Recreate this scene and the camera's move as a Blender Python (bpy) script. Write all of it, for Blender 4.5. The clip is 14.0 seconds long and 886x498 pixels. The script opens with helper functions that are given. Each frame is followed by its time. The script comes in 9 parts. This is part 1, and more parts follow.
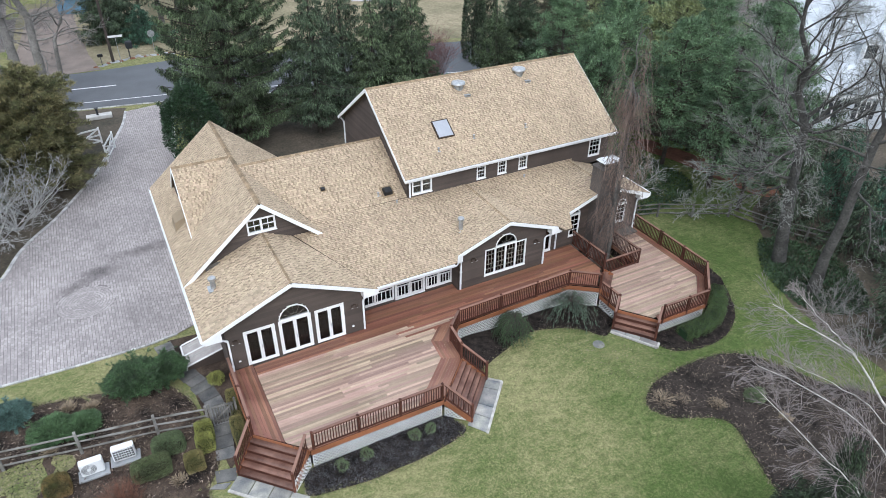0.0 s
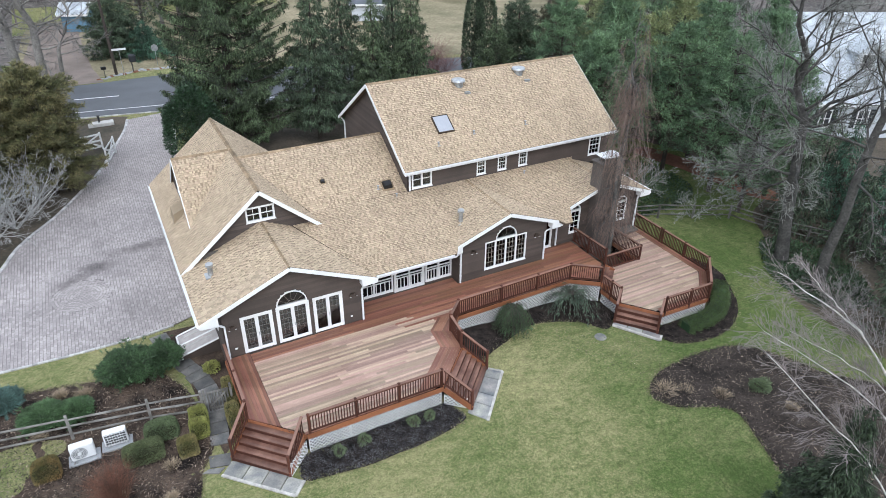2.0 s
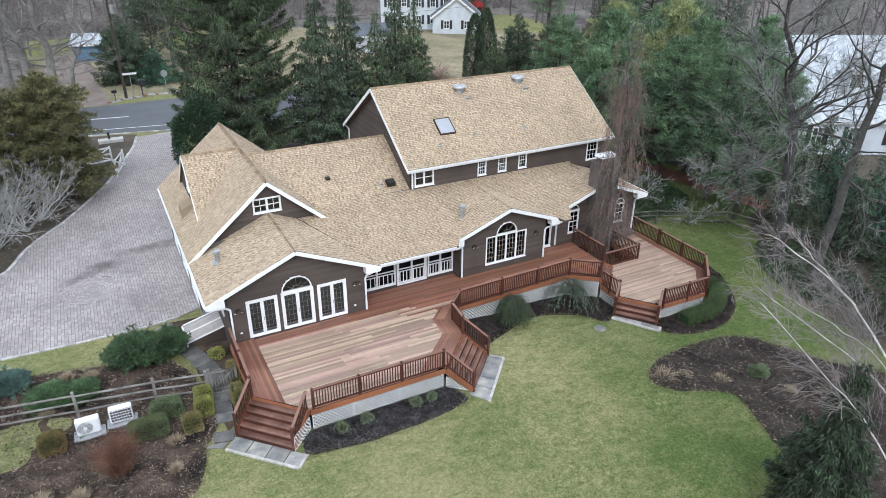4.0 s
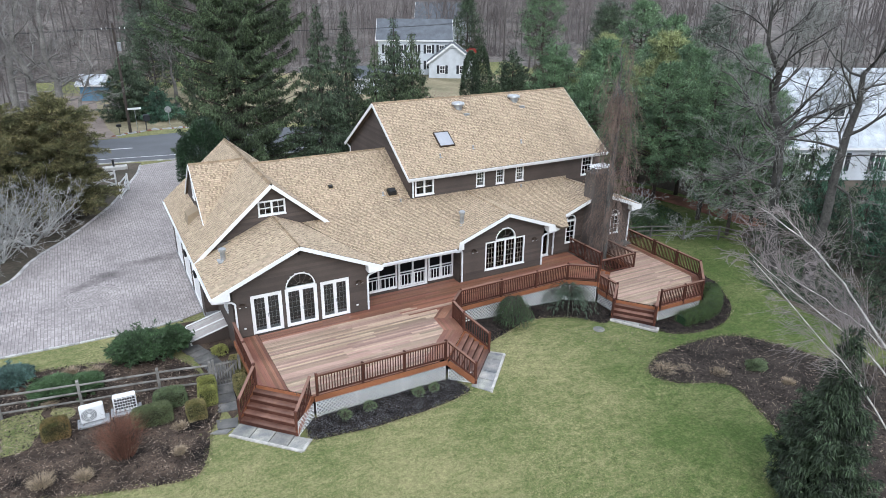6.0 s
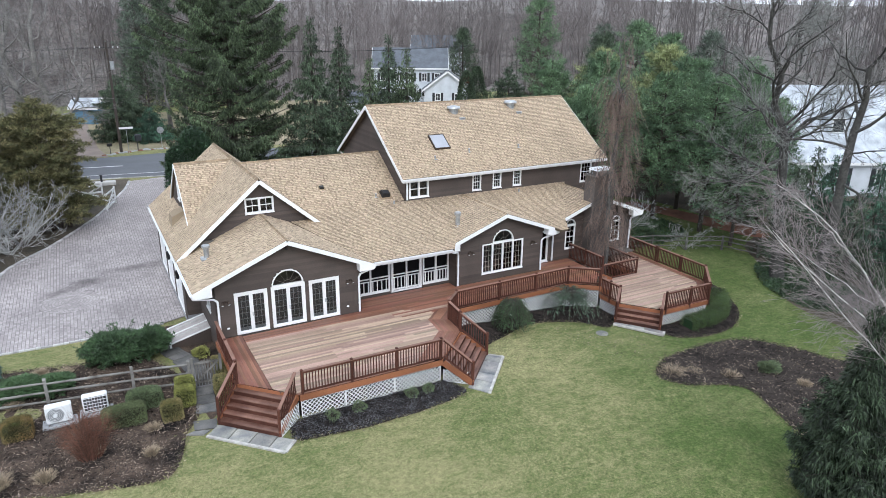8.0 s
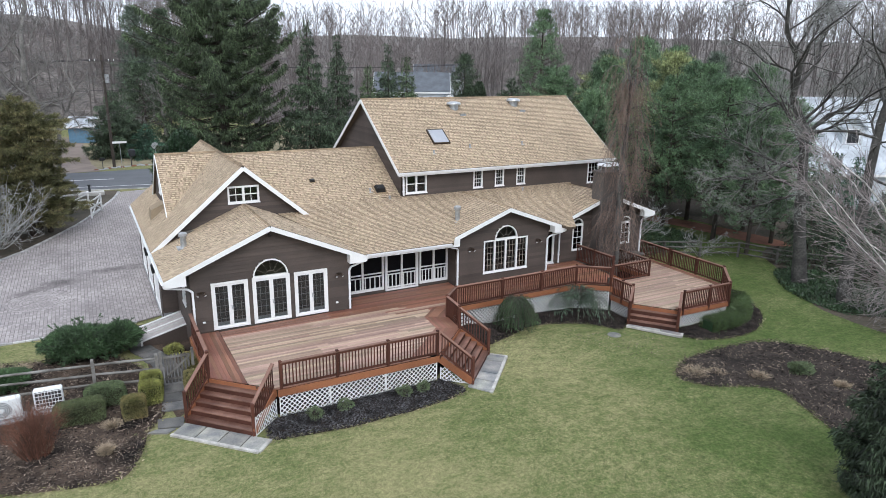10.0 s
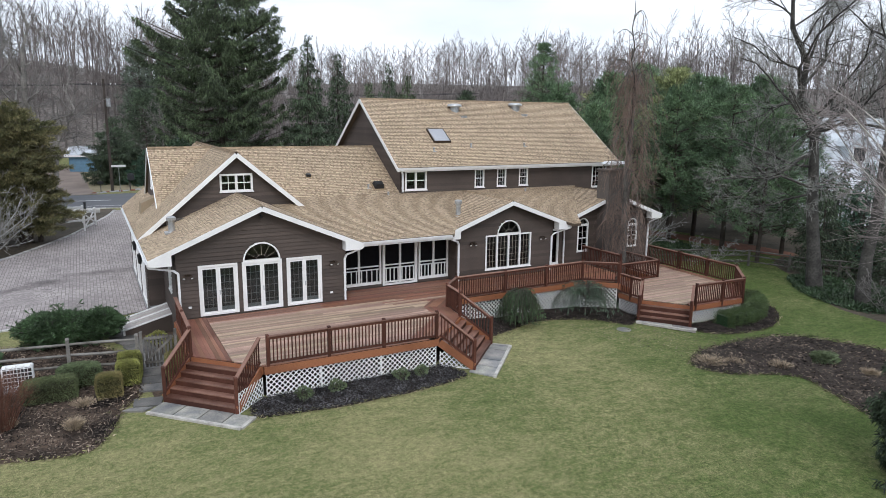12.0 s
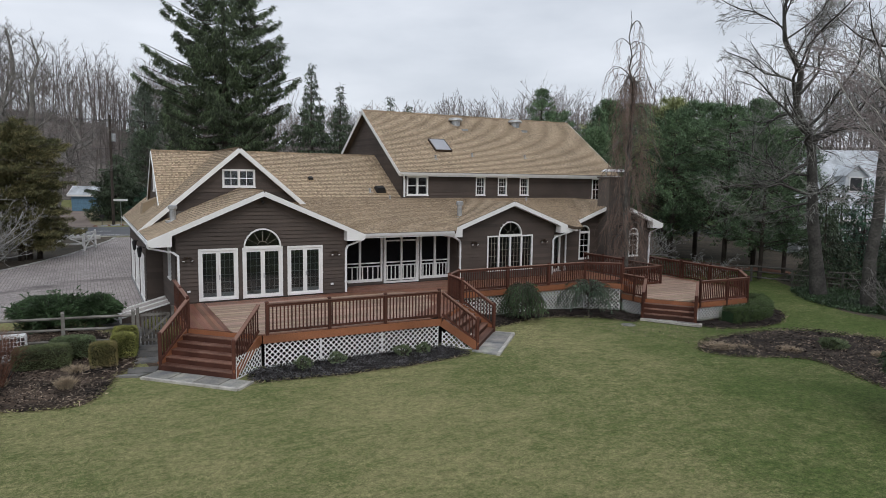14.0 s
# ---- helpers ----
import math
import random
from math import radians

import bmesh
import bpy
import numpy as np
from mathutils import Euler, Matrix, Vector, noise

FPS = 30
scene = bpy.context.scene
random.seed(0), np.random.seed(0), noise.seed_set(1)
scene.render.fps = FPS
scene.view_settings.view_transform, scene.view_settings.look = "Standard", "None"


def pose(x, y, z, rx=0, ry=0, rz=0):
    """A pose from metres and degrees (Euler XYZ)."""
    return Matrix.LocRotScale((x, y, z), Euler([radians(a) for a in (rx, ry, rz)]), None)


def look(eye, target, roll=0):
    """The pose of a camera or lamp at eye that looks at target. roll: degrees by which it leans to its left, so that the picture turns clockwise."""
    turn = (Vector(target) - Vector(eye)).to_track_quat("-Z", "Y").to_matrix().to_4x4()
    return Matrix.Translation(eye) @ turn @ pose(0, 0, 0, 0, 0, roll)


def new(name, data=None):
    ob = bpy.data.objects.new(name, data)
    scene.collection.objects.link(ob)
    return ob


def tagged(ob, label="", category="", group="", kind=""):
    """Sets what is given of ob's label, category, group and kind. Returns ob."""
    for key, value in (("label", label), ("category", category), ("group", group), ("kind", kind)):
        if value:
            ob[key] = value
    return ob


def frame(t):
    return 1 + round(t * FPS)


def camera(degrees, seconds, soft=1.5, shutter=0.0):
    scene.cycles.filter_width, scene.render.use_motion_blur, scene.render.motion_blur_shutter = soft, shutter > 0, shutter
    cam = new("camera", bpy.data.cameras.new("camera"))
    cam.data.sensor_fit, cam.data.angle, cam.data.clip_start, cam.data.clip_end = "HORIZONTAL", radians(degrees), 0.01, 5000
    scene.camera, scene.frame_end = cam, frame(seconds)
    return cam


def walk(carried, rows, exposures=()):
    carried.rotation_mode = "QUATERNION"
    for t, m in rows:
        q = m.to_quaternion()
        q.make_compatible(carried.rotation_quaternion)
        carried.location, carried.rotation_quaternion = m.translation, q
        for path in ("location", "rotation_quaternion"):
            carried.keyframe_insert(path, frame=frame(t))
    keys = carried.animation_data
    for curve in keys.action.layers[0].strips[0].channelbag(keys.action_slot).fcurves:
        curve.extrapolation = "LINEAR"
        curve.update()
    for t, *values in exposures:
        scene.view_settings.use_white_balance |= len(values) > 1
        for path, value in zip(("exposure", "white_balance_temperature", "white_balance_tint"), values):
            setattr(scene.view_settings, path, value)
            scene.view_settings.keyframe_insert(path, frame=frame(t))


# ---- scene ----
cam = camera(67.4, 14.0, soft=0.7)
PATH = [
    (0, (0.086, 0.014, 24.276), (0.874, 1.488, 23.177), 0.4),
    (0.5, (0.018, -0.122, 23.846), (0.81, 1.36, 22.761), 0.4),
    (1, (-0.063, -0.297, 23.313), (0.735, 1.194, 22.246), 0.5),
    (1.5, (-0.177, -0.534, 22.78), (0.628, 0.969, 21.735), 0.5),
    (2, (-0.339, -0.827, 22.256), (0.472, 0.691, 21.237), 0.5),
    (2.5, (-0.523, -1.146, 21.761), (0.294, 0.385, 20.767), 0.5),
    (3, (-0.701, -1.527, 21.256), (0.121, 0.019, 20.289), 0.5),
    (5.5, (-2.382, -4.051, 18.431), (-1.509, -2.435, 17.639), 0.5),
    (6, (-2.522, -4.172, 17.854), (-1.639, -2.544, 17.1), 0.5),
    (6.5, (-2.543, -4.156, 17.284), (-1.653, -2.517, 16.56), 0.5),
    (7, (-2.483, -4.023, 16.657), (-1.585, -2.377, 15.96), 0.5),
    (7.5, (-2.345, -3.81, 16.005), (-1.438, -2.159, 15.333), 0.6),
    (8, (-2.109, -3.514, 15.309), (-1.196, -1.856, 14.664), 0.6),
    (10.5, (-0.804, -1.695, 11.661), (0.117, 0.006, 11.152), 0.7),
    (11, (-0.709, -1.517, 10.911), (0.213, 0.193, 10.436), 0.7),
    (11.5, (-0.638, -1.415, 10.109), (0.29, 0.303, 9.676), 0.8),
    (12, (-0.548, -1.416, 9.349), (0.383, 0.309, 8.954), 0.7),
    (12.5, (-0.526, -1.429, 8.561), (0.411, 0.303, 8.211), 0.8),
    (13, (-0.599, -1.465, 7.766), (0.341, 0.274, 7.463), 0.8),
    (13.5, (-0.68, -1.538, 6.99), (0.262, 0.208, 6.732), 0.8),
    (14, (-0.778, -1.655, 6.262), (0.167, 0.094, 6.049), 0.8),
]
walk(cam, [(t, look(eye, target, roll)) for t, eye, target, roll in PATH],
     [(0, 1.1, 5850, 9.5), (8, 1.1, 5850, 10), (10.5, 0.88, 6000, 10.5), (12.5, 0.56, 6150, 11), (14, 0.16, 6300, 11)])

# world: an overcast winter sky, lighter towards the horizon
world = bpy.data.worlds.new("overcast_sky")
scene.world = world
world.use_nodes = True
wn, wl = world.node_tree.nodes, world.node_tree.links
sky = wn.new("ShaderNodeTexSky")
sky.sky_type, sky.sun_disc = "NISHITA", False
sky.sun_elevation, sky.sun_rotation = radians(38), radians(200)
sky.dust_density, sky.air_density, sky.ozone_density = 4.0, 1.0, 1.0
coords = wn.new("ShaderNodeTexCoord")
stretch = wn.new("ShaderNodeMapping")
stretch.inputs["Scale"].default_value = (1.6, 1.6, 5.0)
clouds = wn.new("ShaderNodeTexNoise")
clouds.inputs["Scale"].default_value, clouds.inputs["Detail"].default_value = 1.7, 5
cloud_tone = wn.new("ShaderNodeValToRGB")
cloud_tone.color_ramp.elements[0].position, cloud_tone.color_ramp.elements[0].color = 0.3, (6.2, 6.6, 7.1, 1)
cloud_tone.color_ramp.elements[1].position, cloud_tone.color_ramp.elements[1].color = 0.7, (9.2, 9.5, 9.9, 1)
cover = wn.new("ShaderNodeMix")
cover.data_type = "RGBA"
cover.inputs["Factor"].default_value = 0.9
wl.new(coords.outputs["Generated"], stretch.inputs["Vector"])
wl.new(stretch.outputs["Vector"], clouds.inputs["Vector"])
wl.new(clouds.outputs["Fac"], cloud_tone.inputs["Fac"])
wl.new(sky.outputs["Color"], cover.inputs[6])
wl.new(cloud_tone.outputs["Color"], cover.inputs[7])
wl.new(cover.outputs[2], wn["Background"].inputs["Color"])
wn["Background"].inputs["Strength"].default_value = 0.092

sun_data = bpy.data.lights.new("sun", "SUN")
sun_data.energy, sun_data.angle, sun_data.color = 0.8, radians(30), (1.0, 0.97, 0.93)
sun = new("sun", sun_data)
sun.matrix_world = look((-15, -40, 45), (0, 0, 0))

# ---- materials ----
def mat(name, color, rough=0.7, var=0.25, scale=4.0, fine=40.0, bump=0.2, metal=0.0, second=None, per="", hue=0.0, spec=0.5, bump_scale=None, wide=None, detail=4, ragged=0.5):
    """Principled surface with two scales of tone variation, a fine relief, and tone by piece: per "object" or "island"."""
    m = bpy.data.materials.new(name)
    m.use_nodes = True
    n, l = m.node_tree.nodes, m.node_tree.links
    b = n["Principled BSDF"]
    b.inputs["Roughness"].default_value, b.inputs["Metallic"].default_value = rough, metal
    b.inputs["Specular IOR Level"].default_value = spec
    tc = n.new("ShaderNodeTexCoord")
    big, small = n.new("ShaderNodeTexNoise"), n.new("ShaderNodeTexNoise")
    big.inputs["Scale"].default_value, big.inputs["Detail"].default_value, big.inputs["Roughness"].default_value = scale, detail, ragged
    small.inputs["Scale"].default_value, small.inputs["Detail"].default_value = fine, 3
    for t in (big, small):
        l.new(tc.outputs["Object"], t.inputs["Vector"])
    mixed = n.new("ShaderNodeMix")
    mixed.data_type = "RGBA"
    wide = var if wide is None else wide
    lo = tuple(c * (1 - wide) for c in color)
    hi = second or tuple(min(1, c * (1 + wide)) for c in color)
    mixed.inputs[6].default_value, mixed.inputs[7].default_value = (*lo, 1), (*hi, 1)
    ramp = n.new("ShaderNodeMapRange")
    ramp.inputs["From Min"].default_value, ramp.inputs["From Max"].default_value = 0.32, 0.68
    l.new(big.outputs["Fac"], ramp.inputs["Value"])
    share = ramp.outputs["Result"]
    l.new(share, mixed.inputs["Factor"])
    grain = n.new("ShaderNodeMapRange")
    grain.inputs["From Min"].default_value, grain.inputs["From Max"].default_value = 0.3, 0.7
    grain.inputs["To Min"].default_value, grain.inputs["To Max"].default_value = 1 - var * 0.8, 1 + var * 0.8
    l.new(small.outputs["Fac"], grain.inputs["Value"])
    hsv = n.new("ShaderNodeHueSaturation")
    l.new(mixed.outputs[2], hsv.inputs["Color"])
    value = grain.outputs["Result"]
    if per:
        info = n.new("ShaderNodeObjectInfo") if per == "object" else n.new("ShaderNodeNewGeometry")
        out = info.outputs["Random"] if per == "object" else info.outputs["Random Per Island"]
        tone = n.new("ShaderNodeMapRange")
        tone.inputs["To Min"].default_value, tone.inputs["To Max"].default_value = 1 - var * 1.3, 1 + var * 1.3
        l.new(out, tone.inputs["Value"])
        times = n.new("ShaderNodeMath")
        times.operation = "MULTIPLY"
        l.new(value, times.inputs[0])
        l.new(tone.outputs["Result"], times.inputs[1])
        value = times.outputs[0]
        if hue:
            scr = n.new("ShaderNodeTexWhiteNoise")
            scr.noise_dimensions = "1D"
            l.new(out, scr.inputs["W"])
            h = n.new("ShaderNodeMapRange")
            h.inputs["To Min"].default_value, h.inputs["To Max"].default_value = 0.5 - hue, 0.5 + hue
            l.new(scr.outputs["Value"], h.inputs["Value"])
            l.new(h.outputs["Result"], hsv.inputs["Hue"])
    l.new(value, hsv.inputs["Value"])
    l.new(hsv.outputs["Color"], b.inputs["Base Color"])
    if bump:
        bp = n.new("ShaderNodeBump")
        bp.inputs["Strength"].default_value, bp.inputs["Distance"].default_value = bump, 0.02
        src = small
        if bump_scale:
            src = n.new("ShaderNodeTexNoise")
            src.inputs["Scale"].default_value, src.inputs["Detail"].default_value = bump_scale, 3
            l.new(tc.outputs["Object"], src.inputs["Vector"])
        l.new(src.outputs["Fac"], bp.inputs["Height"])
        l.new(bp.outputs["Normal"], b.inputs["Normal"])
    return m


def glass_mat(name, tint=(0.75, 0.8, 0.82), rough=0.02):
    """A thin pane: it lets light through and mirrors the sky by its Fresnel gloss."""
    m = bpy.data.materials.new(name)
    m.use_nodes = True
    n, l = m.node_tree.nodes, m.node_tree.links
    clear, shine, fres, blend = (n.new("ShaderNode" + k) for k in ("BsdfTransparent", "BsdfGlossy", "Fresnel", "MixShader"))
    clear.inputs["Color"].default_value = (*tint, 1)
    shine.inputs["Roughness"].default_value = rough
    fres.inputs["IOR"].default_value = 1.6
    l.new(fres.outputs[0], blend.inputs[0])
    l.new(clear.outputs[0], blend.inputs[1])
    l.new(shine.outputs[0], blend.inputs[2])
    l.new(blend.outputs[0], n["Material Output"].inputs["Surface"])
    return m


SIDING = mat("brown_siding", (0.066, 0.049, 0.040), 0.7, 0.16, 0.7, 30, 0.15, per="island")
SHINGLE = mat("tan_shingle", (0.435, 0.338, 0.232), 0.9, 0.13, 0.5, 60, 0.5, per="island", hue=0.008, wide=0.06)
SHINGLE_LOW = mat("brown_shingle", (0.315, 0.242, 0.162), 0.9, 0.2, 0.5, 60, 0.5, per="island", hue=0.008, wide=0.06)
SHINGLE_BUTT = mat("shingle_edge", (0.25, 0.19, 0.13), 0.95, 0.2, 0.5, 60, 0.2)
SHINGLE_PIECE = mat("tan_shingle_piece", (0.38, 0.298, 0.206), 0.9, 0.2, 0.5, 60, 0.5, per="object", hue=0.008, wide=0.06)
RIDGE_CAP = mat("ridge_shingle", (0.25, 0.18, 0.11), 0.9, 0.22, 1.0, 60, 0.5, per="island")
ROOF_DECK = mat("roof_deck", (0.10, 0.075, 0.052), 0.9, 0.2, 0.5, 45, 0.25)
WHITE = mat("white_trim_paint", (0.78, 0.78, 0.77), 0.5, 0.04, 2.0, 20, 0.05)
GUTTER = mat("white_gutter", (0.76, 0.77, 0.78), 0.4, 0.05, 2.0, 20, 0.03)
DECK = mat("deck_board", (0.23, 0.105, 0.065), 0.42, 0.24, 0.5, 45, 0.25, per="object", hue=0.012, wide=0.12)
DECK_WORN = mat("worn_deck_board", (0.33, 0.21, 0.15), 0.5, 0.26, 0.35, 45, 0.25, second=(0.50, 0.37, 0.28), per="object", hue=0.02, detail=7)
DECK_DARK = mat("deck_border_board", (0.18, 0.072, 0.045), 0.45, 0.22, 0.5, 45, 0.25, second=(0.27, 0.13, 0.085), per="object", hue=0.01)
# riser shadow and tread sheen are put into these two board colours
STAIR = mat("shaded_riser_board", (0.055, 0.021, 0.014), 0.6, 0.2, 0.8, 45, 0.25, second=(0.09, 0.036, 0.024), per="object", spec=0.25)
TREAD = mat("lit_tread_board", (0.115, 0.05, 0.034), 0.45, 0.22, 1.2, 45, 0.25, second=(0.23, 0.125, 0.09), per="object", detail=8)
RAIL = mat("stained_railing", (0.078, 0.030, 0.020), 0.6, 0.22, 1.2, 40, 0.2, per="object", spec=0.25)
RIM = mat("orange_rim_board", (0.26, 0.10, 0.045), 0.6, 0.2, 0.8, 40, 0.2)
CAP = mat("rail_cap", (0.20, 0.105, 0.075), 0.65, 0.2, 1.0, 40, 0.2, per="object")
LATTICE = mat("white_lattice", (0.80, 0.80, 0.79), 0.55, 0.06, 2, 20, 0.05)
GLASS = glass_mat("window_glass")
SCREEN = mat("insect_screen", (0.010, 0.010, 0.011), 0.9, 0.15, 3, 200, 0.1, spec=0.02)
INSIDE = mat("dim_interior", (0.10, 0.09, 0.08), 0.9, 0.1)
BLIND = mat("grey_blind", (0.22, 0.225, 0.23), 0.8, 0.1, 3, 30, 0.1)
DARK = mat("black_plastic", (0.012, 0.012, 0.013), 0.5, 0.2, 3, 30, 0.1)
METAL = mat("galvanised_metal", (0.42, 0.43, 0.44), 0.45, 0.2, 4, 40, 0.1, metal=0.7)
BRONZE = mat("dark_bronze", (0.05, 0.035, 0.025), 0.4, 0.2, 4, 40, 0.1, metal=0.6)
CREAM = mat("skylight_glazing", (0.33, 0.34, 0.37), 0.12, 0.05, 2, 20, 0.02)


def grass_mat(name, blade=False):
    """Winter lawn: dull green and straw, mixed at three scales, with worn dry drifts; the trees' shade is painted in as
    greener colour.
    """
    m = bpy.data.materials.new(name)
    m.use_nodes = True
    n, l = m.node_tree.nodes, m.node_tree.links
    b = n["Principled BSDF"]
    b.inputs["Roughness"].default_value, b.inputs["Specular IOR Level"].default_value = 0.95, 0.15
    tc = n.new("ShaderNodeTexCoord")

    def tex(scale, detail, rough=0.55, stretch=None):
        t = n.new("ShaderNodeTexNoise")
        t.inputs["Scale"].default_value, t.inputs["Detail"].default_value, t.inputs["Roughness"].default_value = scale, detail, rough
        src = tc.outputs["Object"]
        if stretch:
            mp = n.new("ShaderNodeMapping")
            mp.inputs["Rotation"].default_value, mp.inputs["Scale"].default_value = (0, 0, 0.5), stretch
            l.new(src, mp.inputs["Vector"])
            src = mp.outputs["Vector"]
        l.new(src, t.inputs["Vector"])
        return t.outputs["Fac"]

    def op(kind, x, y):
        k = n.new("ShaderNodeMath")
        k.operation = kind
        for i, v in enumerate((x, y)):
            if isinstance(v, (int, float)):
                k.inputs[i].default_value = v
            else:
                l.new(v, k.inputs[i])
        return k.outputs[0]

    def ramp(x, lo, hi, a, c):
        k = n.new("ShaderNodeMapRange")
        k.interpolation_type = "SMOOTHSTEP"
        for key, v in (("From Min", lo), ("From Max", hi), ("To Min", a), ("To Max", c)):
            k.inputs[key].default_value = v
        l.new(x, k.inputs["Value"])
        return k.outputs["Result"]

    split = n.new("ShaderNodeSeparateXYZ")
    l.new(tc.outputs["Object"], split.inputs[0])
    # slanting gradient that paints the shaded tree side of the lawn darker and greener
    slant = op("ADD", split.outputs["X"], op("MULTIPLY", split.outputs["Y"], -0.75))
    dry = op("ADD", op("MULTIPLY", tex(0.22, 3), 0.6), op("MULTIPLY", tex(1.5, 6, 0.7, (1, 1.7, 1)), 0.7))
    dry = op("ADD", dry, op("MULTIPLY", tex(10.0, 4, 0.75), 0.8))
    dry = op("ADD", dry, ramp(slant, 0.0, 12.0, 0.03, -0.19))
    share = ramp(dry, 0.72, 1.38, 0.0, 1.0)
    mixed = n.new("ShaderNodeMix")
    mixed.data_type = "RGBA"
    mixed.inputs[6].default_value, mixed.inputs[7].default_value = (0.076, 0.112, 0.031, 1), (0.275, 0.252, 0.125, 1)
    l.new(share, mixed.inputs["Factor"])
    hsv = n.new("ShaderNodeHueSaturation")
    l.new(mixed.outputs[2], hsv.inputs["Color"])
    value = op("MULTIPLY", ramp(tex(34.0, 3, 0.7), 0.3, 0.7, 0.55, 1.45), ramp(tex(5.0, 4), 0.3, 0.7, 0.84, 1.16))
    if blade:
        isl = n.new("ShaderNodeNewGeometry")
        value = ramp(isl.outputs["Random Per Island"], 0.0, 1.0, 0.7, 1.5)
    l.new(value, hsv.inputs["Value"])
    l.new(hsv.outputs["Color"], b.inputs["Base Color"])
    if not blade:
        bp = n.new("ShaderNodeBump")
        bp.inputs["Strength"].default_value, bp.inputs["Distance"].default_value = 0.9, 0.03
        l.new(tex(30.0, 4, 0.7), bp.inputs["Height"])
        l.new(bp.outputs["Normal"], b.inputs["Normal"])
    return m


GRASS = grass_mat("lawn_grass")
BLADE = grass_mat("grass_blade", True)
FAR_LITTER = mat("far_leaf_litter", (0.115, 0.10, 0.09), 0.95, 0.6, 0.12, 1.6, 0.0, second=(0.20, 0.176, 0.158), detail=8, ragged=0.7)
FAR_LAWN = mat("winter_straw_lawn", (0.16, 0.15, 0.075), 0.95, 0.3, 0.15, 3.0, 0.4, second=(0.30, 0.25, 0.16), detail=8, ragged=0.65)
LITTER = mat("leaf_litter", (0.055, 0.05, 0.032), 0.95, 0.4, 0.3, 6, 0.6, second=(0.115, 0.09, 0.065), bump_scale=20, detail=10, ragged=0.7)
DOOR_GRILLE = mat("pale_door_grille", (0.52, 0.51, 0.49), 0.6, 0.1, 3, 30, 0.05)
GRILLE = mat("cream_grille", (0.34, 0.31, 0.265), 0.6, 0.1, 3, 30, 0.05)
RUST_LITTER = mat("rust_needles", (0.17, 0.075, 0.045), 0.95, 0.3, 0.6, 8, 0.5)
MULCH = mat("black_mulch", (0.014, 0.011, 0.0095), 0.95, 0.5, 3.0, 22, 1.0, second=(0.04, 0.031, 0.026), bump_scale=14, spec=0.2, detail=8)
MULCH_BROWN = mat("brown_mulch", (0.020, 0.015, 0.013), 0.95, 0.5, 0.9, 18, 1.0, second=(0.115, 0.083, 0.062), bump_scale=14, detail=9, spec=0.2)
CHIP = mat("mulch_chip", (0.045, 0.036, 0.031), 0.95, 0.75, 2, 30, 0, per="island", spec=0.2)
CHIP_GREY = mat("grey_black_chip", (0.065, 0.063, 0.066), 0.9, 0.75, 2, 30, 0, per="island", spec=0.3)
MULCH_ISLAND = mat("faded_mulch", (0.026, 0.021, 0.018), 0.95, 0.5, 0.7, 18, 1.0, second=(0.068, 0.054, 0.045), bump_scale=14, spec=0.2, detail=9, ragged=0.65)
IVY_DARK = mat("dark_ivy_leaf", (0.036, 0.066, 0.028), 0.5, 0.35, 0.6, 20, 0, per="island")
IVY = mat("ivy_leaf", (0.055, 0.13, 0.03), 0.5, 0.35, 0.6, 20, 0, per="island")
PAVER = mat("grey_paver", (0.31, 0.278, 0.272), 0.85, 0.13, 0.25, 30, 0.3, second=(0.41, 0.37, 0.358), per="island", detail=8, ragged=0.65)


def stain(m, spots):
    """Oil and tyre stains: (x, y, half length, half width, turn, depth) on a ground material."""
    n, l = m.node_tree.nodes, m.node_tree.links
    tc, wob = n.new("ShaderNodeTexCoord"), n.new("ShaderNodeTexNoise")
    wob.inputs["Scale"].default_value, wob.inputs["Detail"].default_value, wob.inputs["Roughness"].default_value = 1.1, 8, 0.7
    l.new(tc.outputs["Object"], wob.inputs["Vector"])
    base = n["Principled BSDF"].inputs["Base Color"]
    for x, y, a, b, turn, depth in spots:
        mp, ln, sm, fade, mul = n.new("ShaderNodeMapping"), n.new("ShaderNodeVectorMath"), n.new("ShaderNodeMath"), n.new("ShaderNodeMapRange"), n.new("ShaderNodeMix")
        mp.vector_type = "TEXTURE"
        mp.inputs["Location"].default_value, mp.inputs["Rotation"].default_value, mp.inputs["Scale"].default_value = (x, y, 0), (0, 0, turn), (a, b, 1000)
        ln.operation = "LENGTH"
        l.new(tc.outputs["Object"], mp.inputs["Vector"])
        l.new(mp.outputs["Vector"], ln.inputs[0])
        sm.operation, sm.inputs[1].default_value = "MULTIPLY_ADD", 1.8
        l.new(wob.outputs["Fac"], sm.inputs[0])
        l.new(ln.outputs["Value"], sm.inputs[2])
        fade.interpolation_type = "SMOOTHSTEP"
        fade.inputs["From Min"].default_value, fade.inputs["From Max"].default_value = 0.85, 2.1
        fade.inputs["To Min"].default_value, fade.inputs["To Max"].default_value = depth, 0.0
        l.new(sm.outputs[0], fade.inputs["Value"])
        mul.data_type, mul.blend_type = "RGBA", "MULTIPLY"
        mul.inputs[7].default_value = (0.30, 0.29, 0.30, 1)
        l.new(fade.outputs["Result"], mul.inputs["Factor"])
        l.new(base.links[0].from_socket, mul.inputs[6])
        l.new(mul.outputs[2], base)


